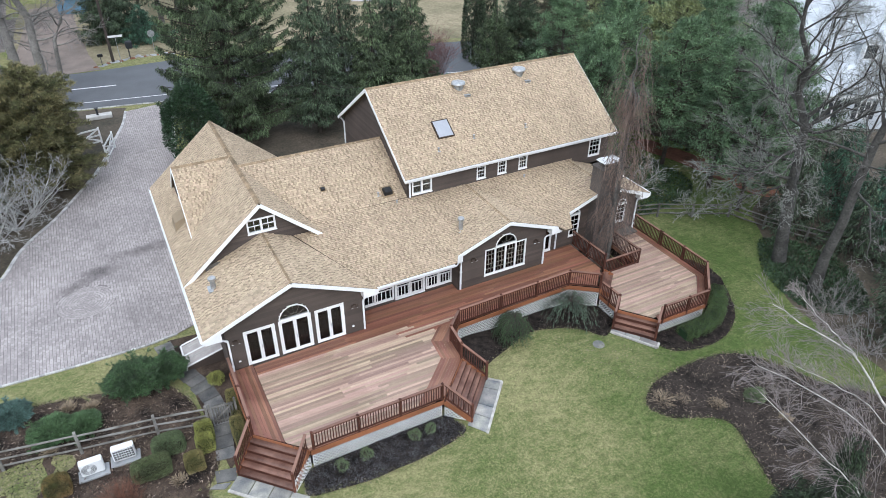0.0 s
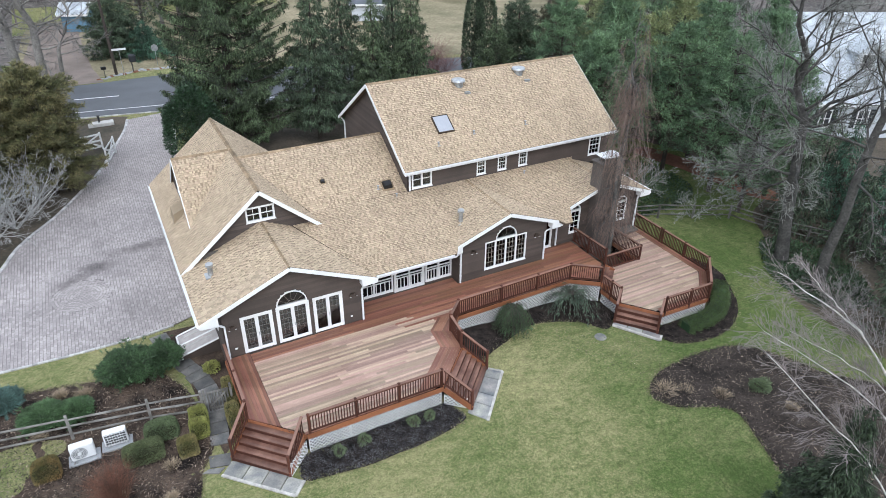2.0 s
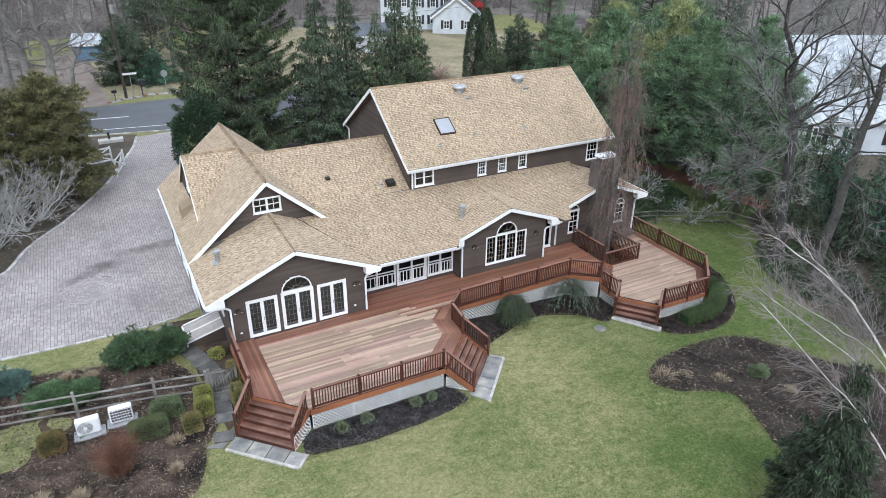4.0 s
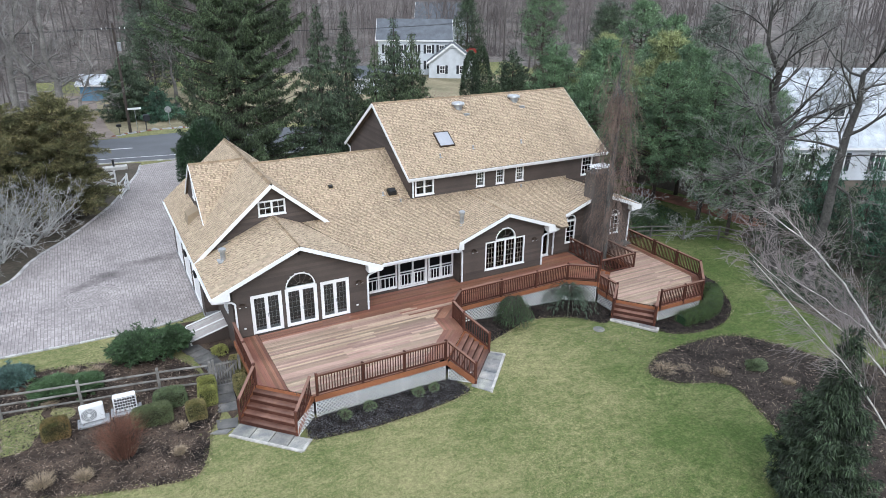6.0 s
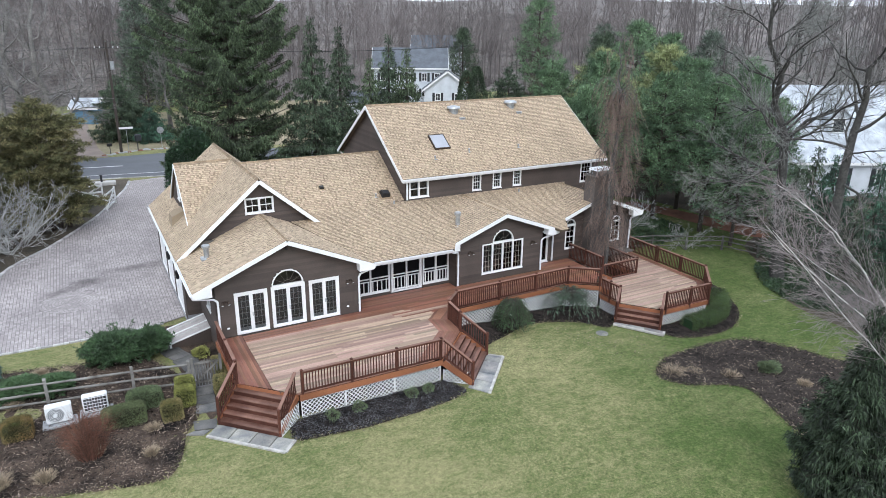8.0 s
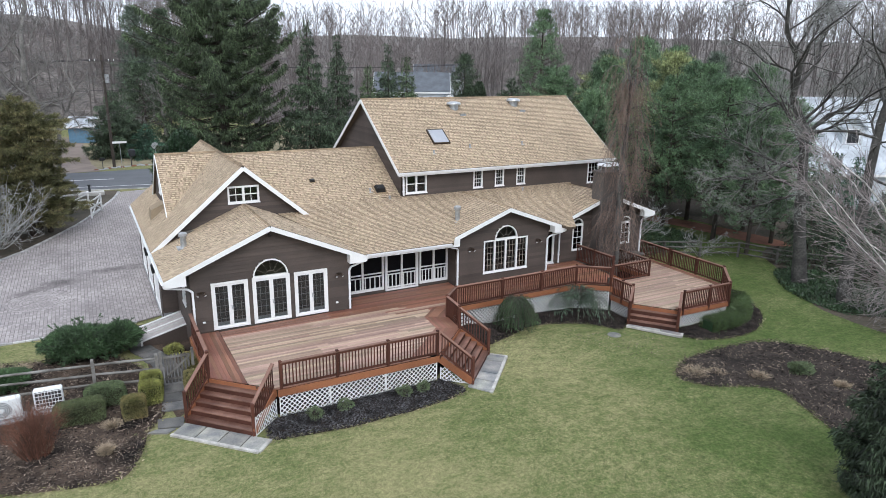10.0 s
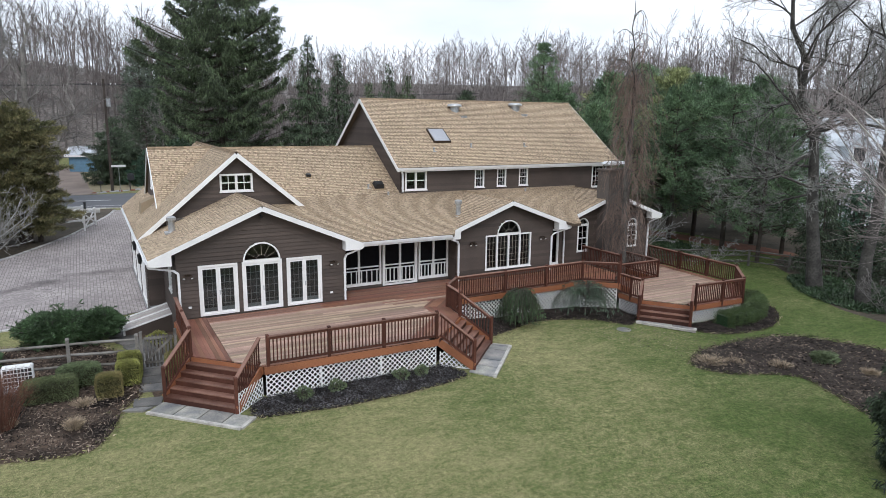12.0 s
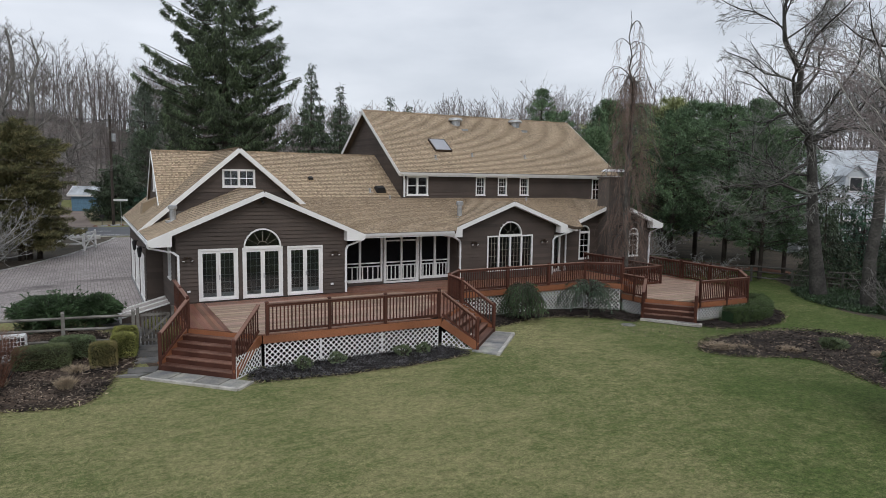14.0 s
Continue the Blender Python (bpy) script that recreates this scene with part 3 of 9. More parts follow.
# woodland floor beyond the lawn
patch("forest_floor", curve_through([(31.5, 4), (33, 12), (33.5, 18), (36, 21), (38.5, 24.5), (40.5, 27.0), (44, 29), (44.6, 34), (44, 40), (40, 46), (30, 50), (40, 58), (70, 62), (110, 45), (120, 10), (80, -25), (40, -20)]), 0.012, LITTER, "brown leaf litter under the trees", "forest floor", 3.0)
patch("needle_floor", curve_through([(40.6, 39.5), (42.4, 40.5), (44.0, 35.5), (45.0, 30.0), (44.4, 27.4), (42.8, 28.5), (42.2, 31.5), (41.6, 35.5)]), 0.03, RUST_LITTER, "rust coloured needle litter under the pines", "forest floor", 1.5)
patch("grove_floor", curve_through([(6.5, 52), (9, 46), (16, 45), (28, 46), (33, 50), (36, 60), (30, 67), (18, 66), (8, 65)]), 0.012, LITTER, "brown litter under the spruces", "forest floor", 2.0)
patch("side_floor", curve_through([(-9.4, 41.2), (-8.45, 42.2), (-7.55, 44.7), (-6.45, 46.7), (-5.15, 48.6), (-3.25, 52.3), (-1.65, 55.9), (-0.35, 60.0), (0.85, 63.9), (1.45, 67.2), (1.5, 68.3), (-2, 69.2), (-9, 70), (-30, 66), (-60, 50), (-50, 20), (-12, 34), (-9.6, 37)]), 0.012, LITTER, "brown leaf litter beside the drive", "forest floor", 2.0)

patch("far_lawn", curve_through([(-7, 83.5), (2, 84), (14, 83), (34, 77), (60, 70), (74, 76), (76, 96), (60, 112), (30, 122), (8, 124), (-6, 116)]), 0.012, FAR_LAWN, "straw-coloured winter lawn across the road", "lawn", 3.0)

# the road and what borders it
patch("road", [(-120, 84), (-60, 77.5), (-20, 72), (-1.5, 69.6), (6.2, 68.2), (40, 60), (75, 50), (75, 63), (42, 73), (9, 81.6), (-1, 81.2), (-20, 83), (-60, 88.5), (-120, 95)], 0.02, ASPHALT, "grey asphalt road with white lines", "road", 2.5)
patch("side_street", [(-8.5, 81.5), (0.6, 81.5), (-0.2, 88), (-0.6, 98), (-0.8, 112), (-6.0, 112), (-7.4, 95)], 0.03, mat("dusty_asphalt", (0.20, 0.16, 0.135), 0.9, 0.2, 0.4, 12, 0.3), "brown dusty side drive", "driveway", 2.0)


def road_line(pts, width, label):
    verts, faces = [], []
    for i, (x, y) in enumerate(pts):
        a, b = Vector(pts[max(0, i - 1)]), Vector(pts[min(len(pts) - 1, i + 1)])
        n = (b - a).normalized()
        n = Vector((-n.y, n.x)) * width / 2
        for s in (-1, 1):
            px, py = x + s * n.x, y + s * n.y
            verts.append((px, py, ground_z(px, py) + 0.03))
    faces = [(2 * i, 2 * i + 1, 2 * i + 3, 2 * i + 2) for i in range(len(pts) - 1)]
    tagged(raw("road_marking", verts, faces, PAINT), label, "road marking", kind="structure")


def between(pts, n=20):
    out = []
    for (a, b), (c, d) in zip(pts, pts[1:]):
        out += [(a + (c - a) * i / n, b + (d - b) * i / n) for i in range(n)]
    return out + [pts[-1]]


road_line(between([(-60, 79.3), (-20, 73.9), (-1, 71.3), (7, 70), (40, 61.8)]), 0.16, "white edge line painted on the asphalt")
road_line(between([(-2.6, 76.0), (1.6, 75.4)]), 0.25, "worn white centre mark on the asphalt")
road_line(between([(-20, 80.7), (-6, 79.9)]), 0.14, "white far edge line on the asphalt")

# ---- drive of pavers ----
DRIVE = curve_through([(-8.3, 42.0), (-7.4, 44.6), (-6.3, 46.6), (-5.0, 48.5), (-3.1, 52.2), (-1.5, 55.8), (-0.2, 60.0), (1.0, 63.9), (1.6, 67.2)], False, 5) \
    + [(6.1, 68.0)] + curve_through([(5.4, 64.0), (4.6, 58.0), (3.6, 52.0), (2.9, 47.0), (1.7, 43.5)], False, 4) \
    + [(1.62, 32.2), (0.4, 31.75), (-1.3, 31.5), (-5.0, 31.5), (-7.6, 31.6), (-12.5, 31.9), (-14.5, 34.5), (-13.0, 38.0), (-10.0, 40.3)]
patch("driveway", DRIVE, 0.03, PAVER_JOINT, "grey paver drive, stained in the middle", "driveway", 1.5)


def pavers():
    """Courses that run towards the road, round a medallion of rings."""
    rnd = random.Random(5)
    verts, faces = [], []
    wide, long_, cx, cy, ring = 0.165, 0.235, -3.87, 37.17, 1.62
    turned = [(y, x) for x, y in DRIVE]

    def lay(corners):
        k = len(verts)
        z = 0.048 + rnd.uniform(-0.004, 0.004)
        verts.extend((px, py, ground_z(px, py) + z) for px, py in corners)
        faces.append((k, k + 1, k + 2, k + 3))

    x, row = min(p[0] for p in DRIVE), 0
    while x < max(p[0] for p in DRIVE):
        cr = crossings(turned, x + wide / 2)
        for a, b in zip(cr[::2], cr[1::2]):
            y = a - (row % 2) * long_ / 2
            while y < b - 0.05:
                y0, y1 = max(y, a + 0.03) + 0.007, min(y + long_, b - 0.03) - 0.007
                if y1 - y0 > 0.05 and math.hypot(x + wide / 2 - cx, (y0 + y1) / 2 - cy) > ring + 0.02:
                    lay(((x + 0.012, y0), (x + wide - 0.012, y0), (x + wide - 0.012, y1), (x + 0.012, y1)))
                y += long_
        x += wide
        row += 1
    for k in range(1, 11):
        r0, r1 = k * 0.162 - 0.15, k * 0.162 - 0.012
        n = max(5, round(math.tau * r1 / 0.2))
        for i in range(n):
            a0, a1 = (i + 0.04) / n * math.tau, (i + 0.96) / n * math.tau
            lay([(cx + r * math.cos(a), cy + r * math.sin(a)) for r, a in ((r0, a0), (r1, a0), (r1, a1), (r0, a1))])
    ob = raw("paving", verts, faces, PAVER)
    tagged(ob, "field of small grey-mauve concrete pavers round a ringed medallion", "pavers", kind="stuff")


pavers()


def edging(name, pts, label, size=(0.24, 0.16, 0.10), lift=0.0):
    """A row of granite blocks along a line."""
    root = thing(name, label, "kerb", kind="structure")
    bm = bmesh.new()
    rnd = random.Random(len(pts))
    for (ax, ay), (bx, by) in zip(pts, pts[1:]):
        length = math.hypot(bx - ax, by - ay)
        n = max(1, round(length / size[0]))
        for i in range(n):
            s0, s1 = (i + 0.04) / n, (i + 0.96) / n
            p = Vector((ax + (bx - ax) * s0, ay + (by - ay) * s0, 0))
            q = Vector((ax + (bx - ax) * s1, ay + (by - ay) * s1, 0))
            z = ground_z(p.x, p.y) + lift + 0.03 + rnd.uniform(-0.01, 0.01)
            p.z = q.z = z
            beam(bm, p, q, size[1] + rnd.uniform(-0.01, 0.01), size[2])
    part("kerb_blocks", bm, CURB, root)["kind"] = "stuff"
    return root


edging("drive_edging", curve_through([(-13.0, 38.0), (-10.0, 40.3), (-8.3, 42.0), (-7.4, 44.6), (-6.3, 46.6), (-5.0, 48.5), (-3.1, 52.2), (-1.5, 55.8), (-0.2, 60.0), (1.0, 63.9), (1.6, 67.2)], False, 5), "row of pale granite blocks along the drive", (0.24, 0.22, 0.12))
edging("drive_edging", [(-12.5, 31.9), (-7.6, 31.6), (-5.0, 31.5), (-1.3, 31.5), (0.4, 31.75)], "row of pale granite blocks along the drive", (0.24, 0.12, 0.09))
edging("drive_edging", curve_through([(6.1, 68.0), (5.4, 64.0), (4.6, 58.0), (3.6, 52.0), (2.9, 47.0), (1.7, 43.5)], False, 5), "row of pale granite blocks along the drive")
edging("road_kerb", [(-22, 72.2), (-12, 70.9), (-1.5, 69.4), (1.6, 68.9), (6.2, 68.0), (20, 64.8), (40, 59.7)], "pale stone kerb beside the road", (0.6, 0.16, 0.12))

# ---- planting beds ----
BED_FRONT = [(4.3, 19.7), (3.5, 18.75), (3.6, 18.25), (4.4, 18.1), (6.0, 17.85), (7.5, 17.85), (8.6, 17.85), (10.0, 18.0), (11.2, 18.35), (11.0, 19.2), (10.6, 19.7)]
BED_MID = [(13.1, 23.2), (13.6, 21.6), (14.1, 21.6), (15.0, 22.0), (16.1, 22.4), (17.8, 23.0), (19.3, 22.75), (20.7, 22.0), (21.5, 20.95), (22.2, 21.1), (23.0, 21.7), (23.0, 23.2), (21.4, 24.4), (14.0, 24.2)]
BED_RIGHT = [(24.3, 19.8), (23.75, 18.95), (24.2, 18.2), (25.2, 17.75), (26.6, 17.6), (28.2, 17.95), (29.8, 19.0), (31.0, 20.6), (31.9, 22.4), (31.6, 24.2), (30.4, 25.0), (29.9, 21.8), (27.85, 19.7)]
ISLAND = curve_through([(20.05, 15.75), (21.3, 16.75), (23.2, 17.05), (25.2, 17.0), (26.9, 16.6), (27.9, 15.6), (28.6, 14.4), (29.3, 12.8), (31.5, 10.0), (32.5, 5.0), (30, 0), (24, -1), (20.6, 4.0), (21.0, 7.2), (21.7, 9.6), (22.3, 11.2), (22.85, 12.7), (22.7, 13.4), (21.8, 14.0), (20.6, 14.6)])
GARDEN = curve_through([(-9.5, 29.0), (-7.7, 29.5), (-5.5, 29.2), (-3.7, 28.8), (-2.4, 28.6), (-1.2, 28.6), (-0.4, 27.4), (0.2, 26.0), (0.5, 24.0), (0.6, 22.0), (-0.1, 20.7), (-0.35, 19.6), (-0.9, 18.4), (-1.6, 18.2), (-2.9, 18.5), (-5.1, 19.1), (-7.5, 20.0), (-12, 21.5), (-13, 26.0)])
patch("mulch_bed", curve_through(BED_FRONT, True, 3), 0.015, MULCH, "black mulch bed under the deck's lattice", "mulch bed", 0.5, 0.03, 0.02)
patch("mulch_bed", curve_through(BED_MID, True, 3), 0.015, MULCH, "dark mulch bed beside the raised walkway", "mulch bed", 0.5, 0.12, 0.02)
patch("mulch_bed", curve_through(BED_RIGHT, True, 3), 0.015, MULCH, "dark mulch bed round the lower deck", "mulch bed", 0.5, 0.18, 0.02)
patch("mulch_bed", ISLAND, 0.015, MULCH_ISLAND, "dark brown mulch island bed in the lawn", "mulch bed", 0.6, 0.10, 0.03)
patch("garden_bed", GARDEN, 0.018, MULCH_BROWN, "brown mulched garden bed with dry remains", "garden bed", 0.6, 0.06, 0.04)
patch("tree_well", [(24.4, 24.7), (27.2, 24.7), (27.2, 27.9), (24.4, 27.9)], 0.02, MULCH_BROWN, "brown mulch in the tree well", "mulch bed", 0.6)
patch("side_strip", [(-0.2, 31.4), (2.3, 31.2), (2.3, 26.4), (2.0, 22.4), (0.9, 21.2), (0.6, 24.0), (0.3, 27.5)], 0.012, MULCH_BROWN, "bare planted strip beside the house", "garden bed", 0.6)

# ---- the house ----
house = thing("house", "large dark brown board-sided house with tan shingle roofs and white trim", "house", (15, 34, 0))
house.location = (0, 0, 0)
D = 1.12                     # deck level


def mw(x, y, z):
    return Matrix.Translation((x, y, z))


def rect_frame(bm, x0, x1, z0, z1, w, y0, y1):
    box(bm, (x0, y0, z0), (x0 + w, y1, z1))
    box(bm, (x1 - w, y0, z0), (x1, y1, z1))
    box(bm, (x0 + w, y0, z0), (x1 - w, y1, z0 + w))
    box(bm, (x0 + w, y0, z1 - w), (x1 - w, y1, z1))


def arch_band(bm, cx, cz, r0, r1, y0, y1, n=18):
    """Half a ring standing in the wall's plane."""
    ring = []
    for i in range(n + 1):
        a = math.pi * i / n
        c, s = math.cos(a), math.sin(a)
        ring.append([bm.verts.new((cx + r * c, y, cz + r * s)) for r, y in ((r0, y0), (r1, y0), (r1, y1), (r0, y1))])
    for a, b in zip(ring, ring[1:]):
        for k in range(4):
            bm.faces.new((a[k], a[(k + 1) % 4], b[(k + 1) % 4], b[k]))
    bm.faces.new(ring[0])
    bm.faces.new(ring[-1][::-1])


def half_disc(bm, cx, cz, r, y, n=18):
    bm.faces.new([bm.verts.new((cx + r * math.cos(math.pi * i / n), y, cz + r * math.sin(math.pi * i / n))) for i in range(n + 1)])


def window(m, x0, x1, z0, z1, cols, rows, sashes=1, trim=0.09, name="window", blind=False, bars=0.011, label="white-framed window with small panes", grid=None):
    """A window whose outer face is at y = 0 of m, looking to -y; side by side sashes, with muntin bars."""
    bm = bmesh.new()
    rect_frame(bm, x0, x1, z0, z1, trim, -0.05, 0.10)
    width = (x1 - x0) / sashes
    fr = part(name, bm, WHITE, house, label)
    fr.matrix_basis = m
    bm = bmesh.new()
    box(bm, (x0 - 0.03, -0.08, z0 - 0.03), (x1 + 0.03, -0.052, z0 + 0.02))
    part("sill", bm, WHITE, fr)
    for i in range(1, sashes):
        bm = bmesh.new()
        box(bm, (x0 + i * width - trim * 0.6, -0.045, z0 + trim), (x0 + i * width + trim * 0.6, 0.09, z1 - trim))
        part("mullion", bm, WHITE, fr)
    for i in range(sashes):
        a = x0 + i * width + (trim if i == 0 else trim * 0.6)
        b = x0 + (i + 1) * width - (trim if i == sashes - 1 else trim * 0.6)
        lo, hi = z0 + trim, z1 - trim
        bm = bmesh.new()
        for c in range(1, cols):
            x = a + (b - a) * c / cols
            box(bm, (x - bars / 2, -0.012, lo), (x + bars / 2, 0.012, hi))
        for r in range(1, rows):
            z = lo + (hi - lo) * r / rows
            wide = bars if r * 2 != rows or sashes > 2 else 0.045
            box(bm, (a, -0.016, z - wide / 2), (b, 0.016, z + wide / 2))
        if cols > 1 or rows > 1:
            part("muntin_grid", bm, grid or WHITE, fr)
        bm = bmesh.new()
        box(bm, (a, 0.02, lo), (b, 0.026, hi))
        part("pane", bm, GLASS, fr)
        if blind:
            bm = bmesh.new()
            box(bm, (a - 0.02, 0.12, lo), (b + 0.02, 0.13, hi))
            part("blind", bm, BLIND, fr)
    return fr


def fan_light(m, cx, z0, r, spokes=4, trim=0.06):
    """A half-round window over a door or window."""
    bm = bmesh.new()
    arch_band(bm, cx, z0, r - trim, r, -0.05, 0.10)
    box(bm, (cx - r + trim, -0.045, z0), (cx + r - trim, 0.09, z0 + 0.05))
    fr = part("fan_window", bm, WHITE, house, "half-round white window with spoke bars")
    fr.matrix_basis = m
    bm = bmesh.new()
    for i in range(1, spokes):
        a = math.pi * i / spokes
        beam(bm, (cx + 0.3 * r * math.cos(a), 0, z0 + 0.3 * r * math.sin(a)), (cx + (r - trim) * math.cos(a), 0, z0 + (r - trim) * math.sin(a)), 0.014, 0.010)
    arch_band(bm, cx, z0, 0.3 * r, 0.3 * r + 0.010, -0.01, 0.01, 10)
    part("muntin_grid", bm, GRILLE, fr)
    bm = bmesh.new()
    half_disc(bm, cx, z0 + 0.03, r - trim, 0.022)
    part("pane", bm, GLASS, fr)
    return fr


def french_door(m, x0, x1, z0, z1):
    """Two glazed door leaves in one white frame."""
    bm = bmesh.new()
    rect_frame(bm, x0, x1, z0, z1, 0.085, -0.055, 0.10)
    mid = (x0 + x1) / 2
    fr = part("french_door", bm, WHITE, house, "white double glazed door onto the deck")
    fr.matrix_basis = m
    for a, b in ((x0 + 0.085, mid - 0.003), (mid + 0.003, x1 - 0.085)):
        lo, hi = z0 + 0.05, z1 - 0.085
        bm = bmesh.new()
        box(bm, (a, -0.02, lo), (a + 0.085, 0.025, hi))
        box(bm, (b - 0.085, -0.02, lo), (b, 0.025, hi))
        box(bm, (a + 0.085, -0.02, hi - 0.1), (b - 0.085, 0.025, hi))
        box(bm, (a + 0.085, -0.02, lo), (b - 0.085, 0.025, lo + 0.1))
        part("door_leaf", bm, WHITE, fr)
        a, b, lo, hi = a + 0.085, b - 0.085, lo + 0.1, hi - 0.1
        bm = bmesh.new()
        box(bm, (a, 0, lo), (b, 0.006, hi))
        part("pane", bm, GLASS, fr)
        bm = bmesh.new()
        for c in (0.3, 0.7):
            x = a + (b - a) * c
            box(bm, (x - 0.009, 0.012, lo), (x + 0.009, 0.02, hi))
        for r in range(1, 6):
            z = lo + (hi - lo) * r / 6
            box(bm, (a, 0.012, z - 0.009), (b, 0.02, z + 0.009))
        part("grille", bm, DOOR_GRILLE, fr)
        bm = bmesh.new()
        box(bm, (a, 0.03, lo), (b, 0.034, lo + 0.16))
        part("kick_panel", bm, DOOR_GRILLE, fr)
        bm = bmesh.new()
        box(bm, (a - 0.02, 0.045, lo - 0.02), (b + 0.02, 0.05, hi + 0.02))
        part("curtain", bm, SHEER, fr)
    bm = bmesh.new()
    tube(bm, [(mid + 0.04, -0.02, z0 + 0.92), (mid + 0.04, -0.06, z0 + 0.92), (mid + 0.13, -0.065, z0 + 0.92)], [0.014, 0.012, 0.01], 6)
    box(bm, (mid + 0.02, -0.026, z0 + 0.82), (mid + 0.06, -0.02, z0 + 1.02))
    part("door_handle", bm, METAL, fr)
    return fr


# walls, each with its openings
A_Y, B_Y, C_Y, H_Y, G_Y, P_Y = 26.15, 26.85, 27.86, 31.5, 30.86, 27.62
doorsA = [(3.13, 4.68), (4.86, 6.52), (6.72, 8.27)]
DT = 3.29                    # head of the doors
wall("wall", facing_south(A_Y), [(2.3, 0.1), (9.4, 0.1), (9.4, 3.95), (5.7, 5.5), (2.3, 3.95)],
     [(a, b, D + 0.06, DT, False) for a, b in doorsA] + [(5.69 - 0.78, 5.69 + 0.78, DT + 0.001, DT + 0.78, True)])
wall("wall", facing_west(2.3), [(-31.0, 0.1), (-A_Y, 0.1), (-A_Y, 3.95), (-31.0, 3.95)], [(-28.6, -27.6, 1.9, 3.3, False)])
wall("wall", facing_east(9.4), [(A_Y, 1.0), (P_Y, 1.0), (P_Y, 4.1), (A_Y, 3.95)])
wall("wall", facing_south(B_Y), [(15.45, 0.6), (21.4, 0.6), (21.4, 3.92), (18.45, 5.0), (15.45, 3.92)],
     [(17.16, 19.98, 1.56, 3.36, False), (18.57 - 0.72, 18.57 + 0.72, 3.361, 4.08, True)])
wall("wall", facing_west(15.45), [(-P_Y, 1.0), (-B_Y, 1.0), (-B_Y, 3.95), (-P_Y, 3.95)])
wall("wall", facing_east(21.4), [(B_Y, 1.0), (C_Y, 1.0), (C_Y, 4.1), (B_Y, 3.95)])
wall("wall", facing_south(C_Y), [(21.4, 0.1), (22.7, 0.1), (22.7, 3.70), (21.4, 4.05)], [(21.62, 22.62, D + 0.05, 3.2, False)])
wall("wall", facing_south(C_Y), [(22.7, 0.1), (29.45, 0.1), (29.45, 3.75), (26.2, 4.95), (22.7, 3.65)],
     [(23.95, 24.72, 1.75, 3.68, True), (27.75, 28.5, 1.75, 3.45, True)])
wall("wall", facing_east(29.45), [(C_Y, 0.0), (42.0, 0.0), (42.0, 3.8), (C_Y, 3.75)])
wall("wall", facing_south(H_Y), [(14.55, 4.5), (29.5, 4.5), (29.5, 6.62), (14.55, 6.62)],
     [(14.8, 16.12, 5.27, 6.34, False), (19.22, 19.86, 5.27, 6.34, False), (20.74, 21.38, 5.27, 6.34, False), (22.3, 22.94, 5.27, 6.34, False), (27.9, 28.85, 4.95, 6.34, False)])
wall("wall", facing_west(14.55), [(-41.7, 4.4), (-H_Y, 4.4), (-H_Y, 6.65), (-36.6, 10.1), (-41.7, 6.65)])
wall("wall", facing_east(29.5), [(H_Y, 3.5), (41.7, 3.5), (41.7, 6.65), (36.6, 10.1), (H_Y, 6.65)])
wall("wall", facing_north(41.7), [(-29.5, 0), (-14.55, 0), (-14.55, 6.65), (-29.5, 6.65)])
wall("wall", facing_south(G_Y), [(1.6, 3.4), (9.3, 3.4), (9.3, 4.45), (5.72, 7.42), (1.6, 3.95)], [(4.96, 6.48, 5.68, 6.53, False)])
wall("wall", facing_south(31.0), [(1.6, 0.55), (2.3, 0.55), (2.3, 3.7), (1.6, 3.7)])
wall("wall", facing_west(1.6), [(-42.4, 0.1), (-31.0, 0.1), (-31.0, 3.7), (-42.4, 3.7)],
     [(-34.6, -32.0, 0.2, 2.5, False), (-38.0, -35.4, 0.2, 2.5, False), (-41.4, -38.8, 0.2, 2.5, False)])
wall("wall", facing_north(42.4), [(-9.9, 0.1), (-1.6, 0.1), (-1.6, 3.7), (-5.72, 7.4), (-9.9, 3.95)])
wall("wall", facing_north(40.4), [(-14.55, 0.1), (-9.9, 0.1), (-9.9, 4.3), (-14.55, 4.3)])
wall("wall", facing_west(2.55), [(-39.95, 4.7), (-33.85, 4.7), (-36.9, 7.3)], [(-37.35, -36.45, 5.35, 6.5, False)])
bm = bmesh.new()
box(bm, (1.58, 31.0, 0.0), (2.28, 31.06, 0.55))
box(bm, (1.55, 31.06, 0.0), (1.64, 42.4, 0.2))
part("foundation", bm, CONCRETE, house, "grey concrete foundation")
# floors and inner walls, added in a dark tone to keep the rooms dim
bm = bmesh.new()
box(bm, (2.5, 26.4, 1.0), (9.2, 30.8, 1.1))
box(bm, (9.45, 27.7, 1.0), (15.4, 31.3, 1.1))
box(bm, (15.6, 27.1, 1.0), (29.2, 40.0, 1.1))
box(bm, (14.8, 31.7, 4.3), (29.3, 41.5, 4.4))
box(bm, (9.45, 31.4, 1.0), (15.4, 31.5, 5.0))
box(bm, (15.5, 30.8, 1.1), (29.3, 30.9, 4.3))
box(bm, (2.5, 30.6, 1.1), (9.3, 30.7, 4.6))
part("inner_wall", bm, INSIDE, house)

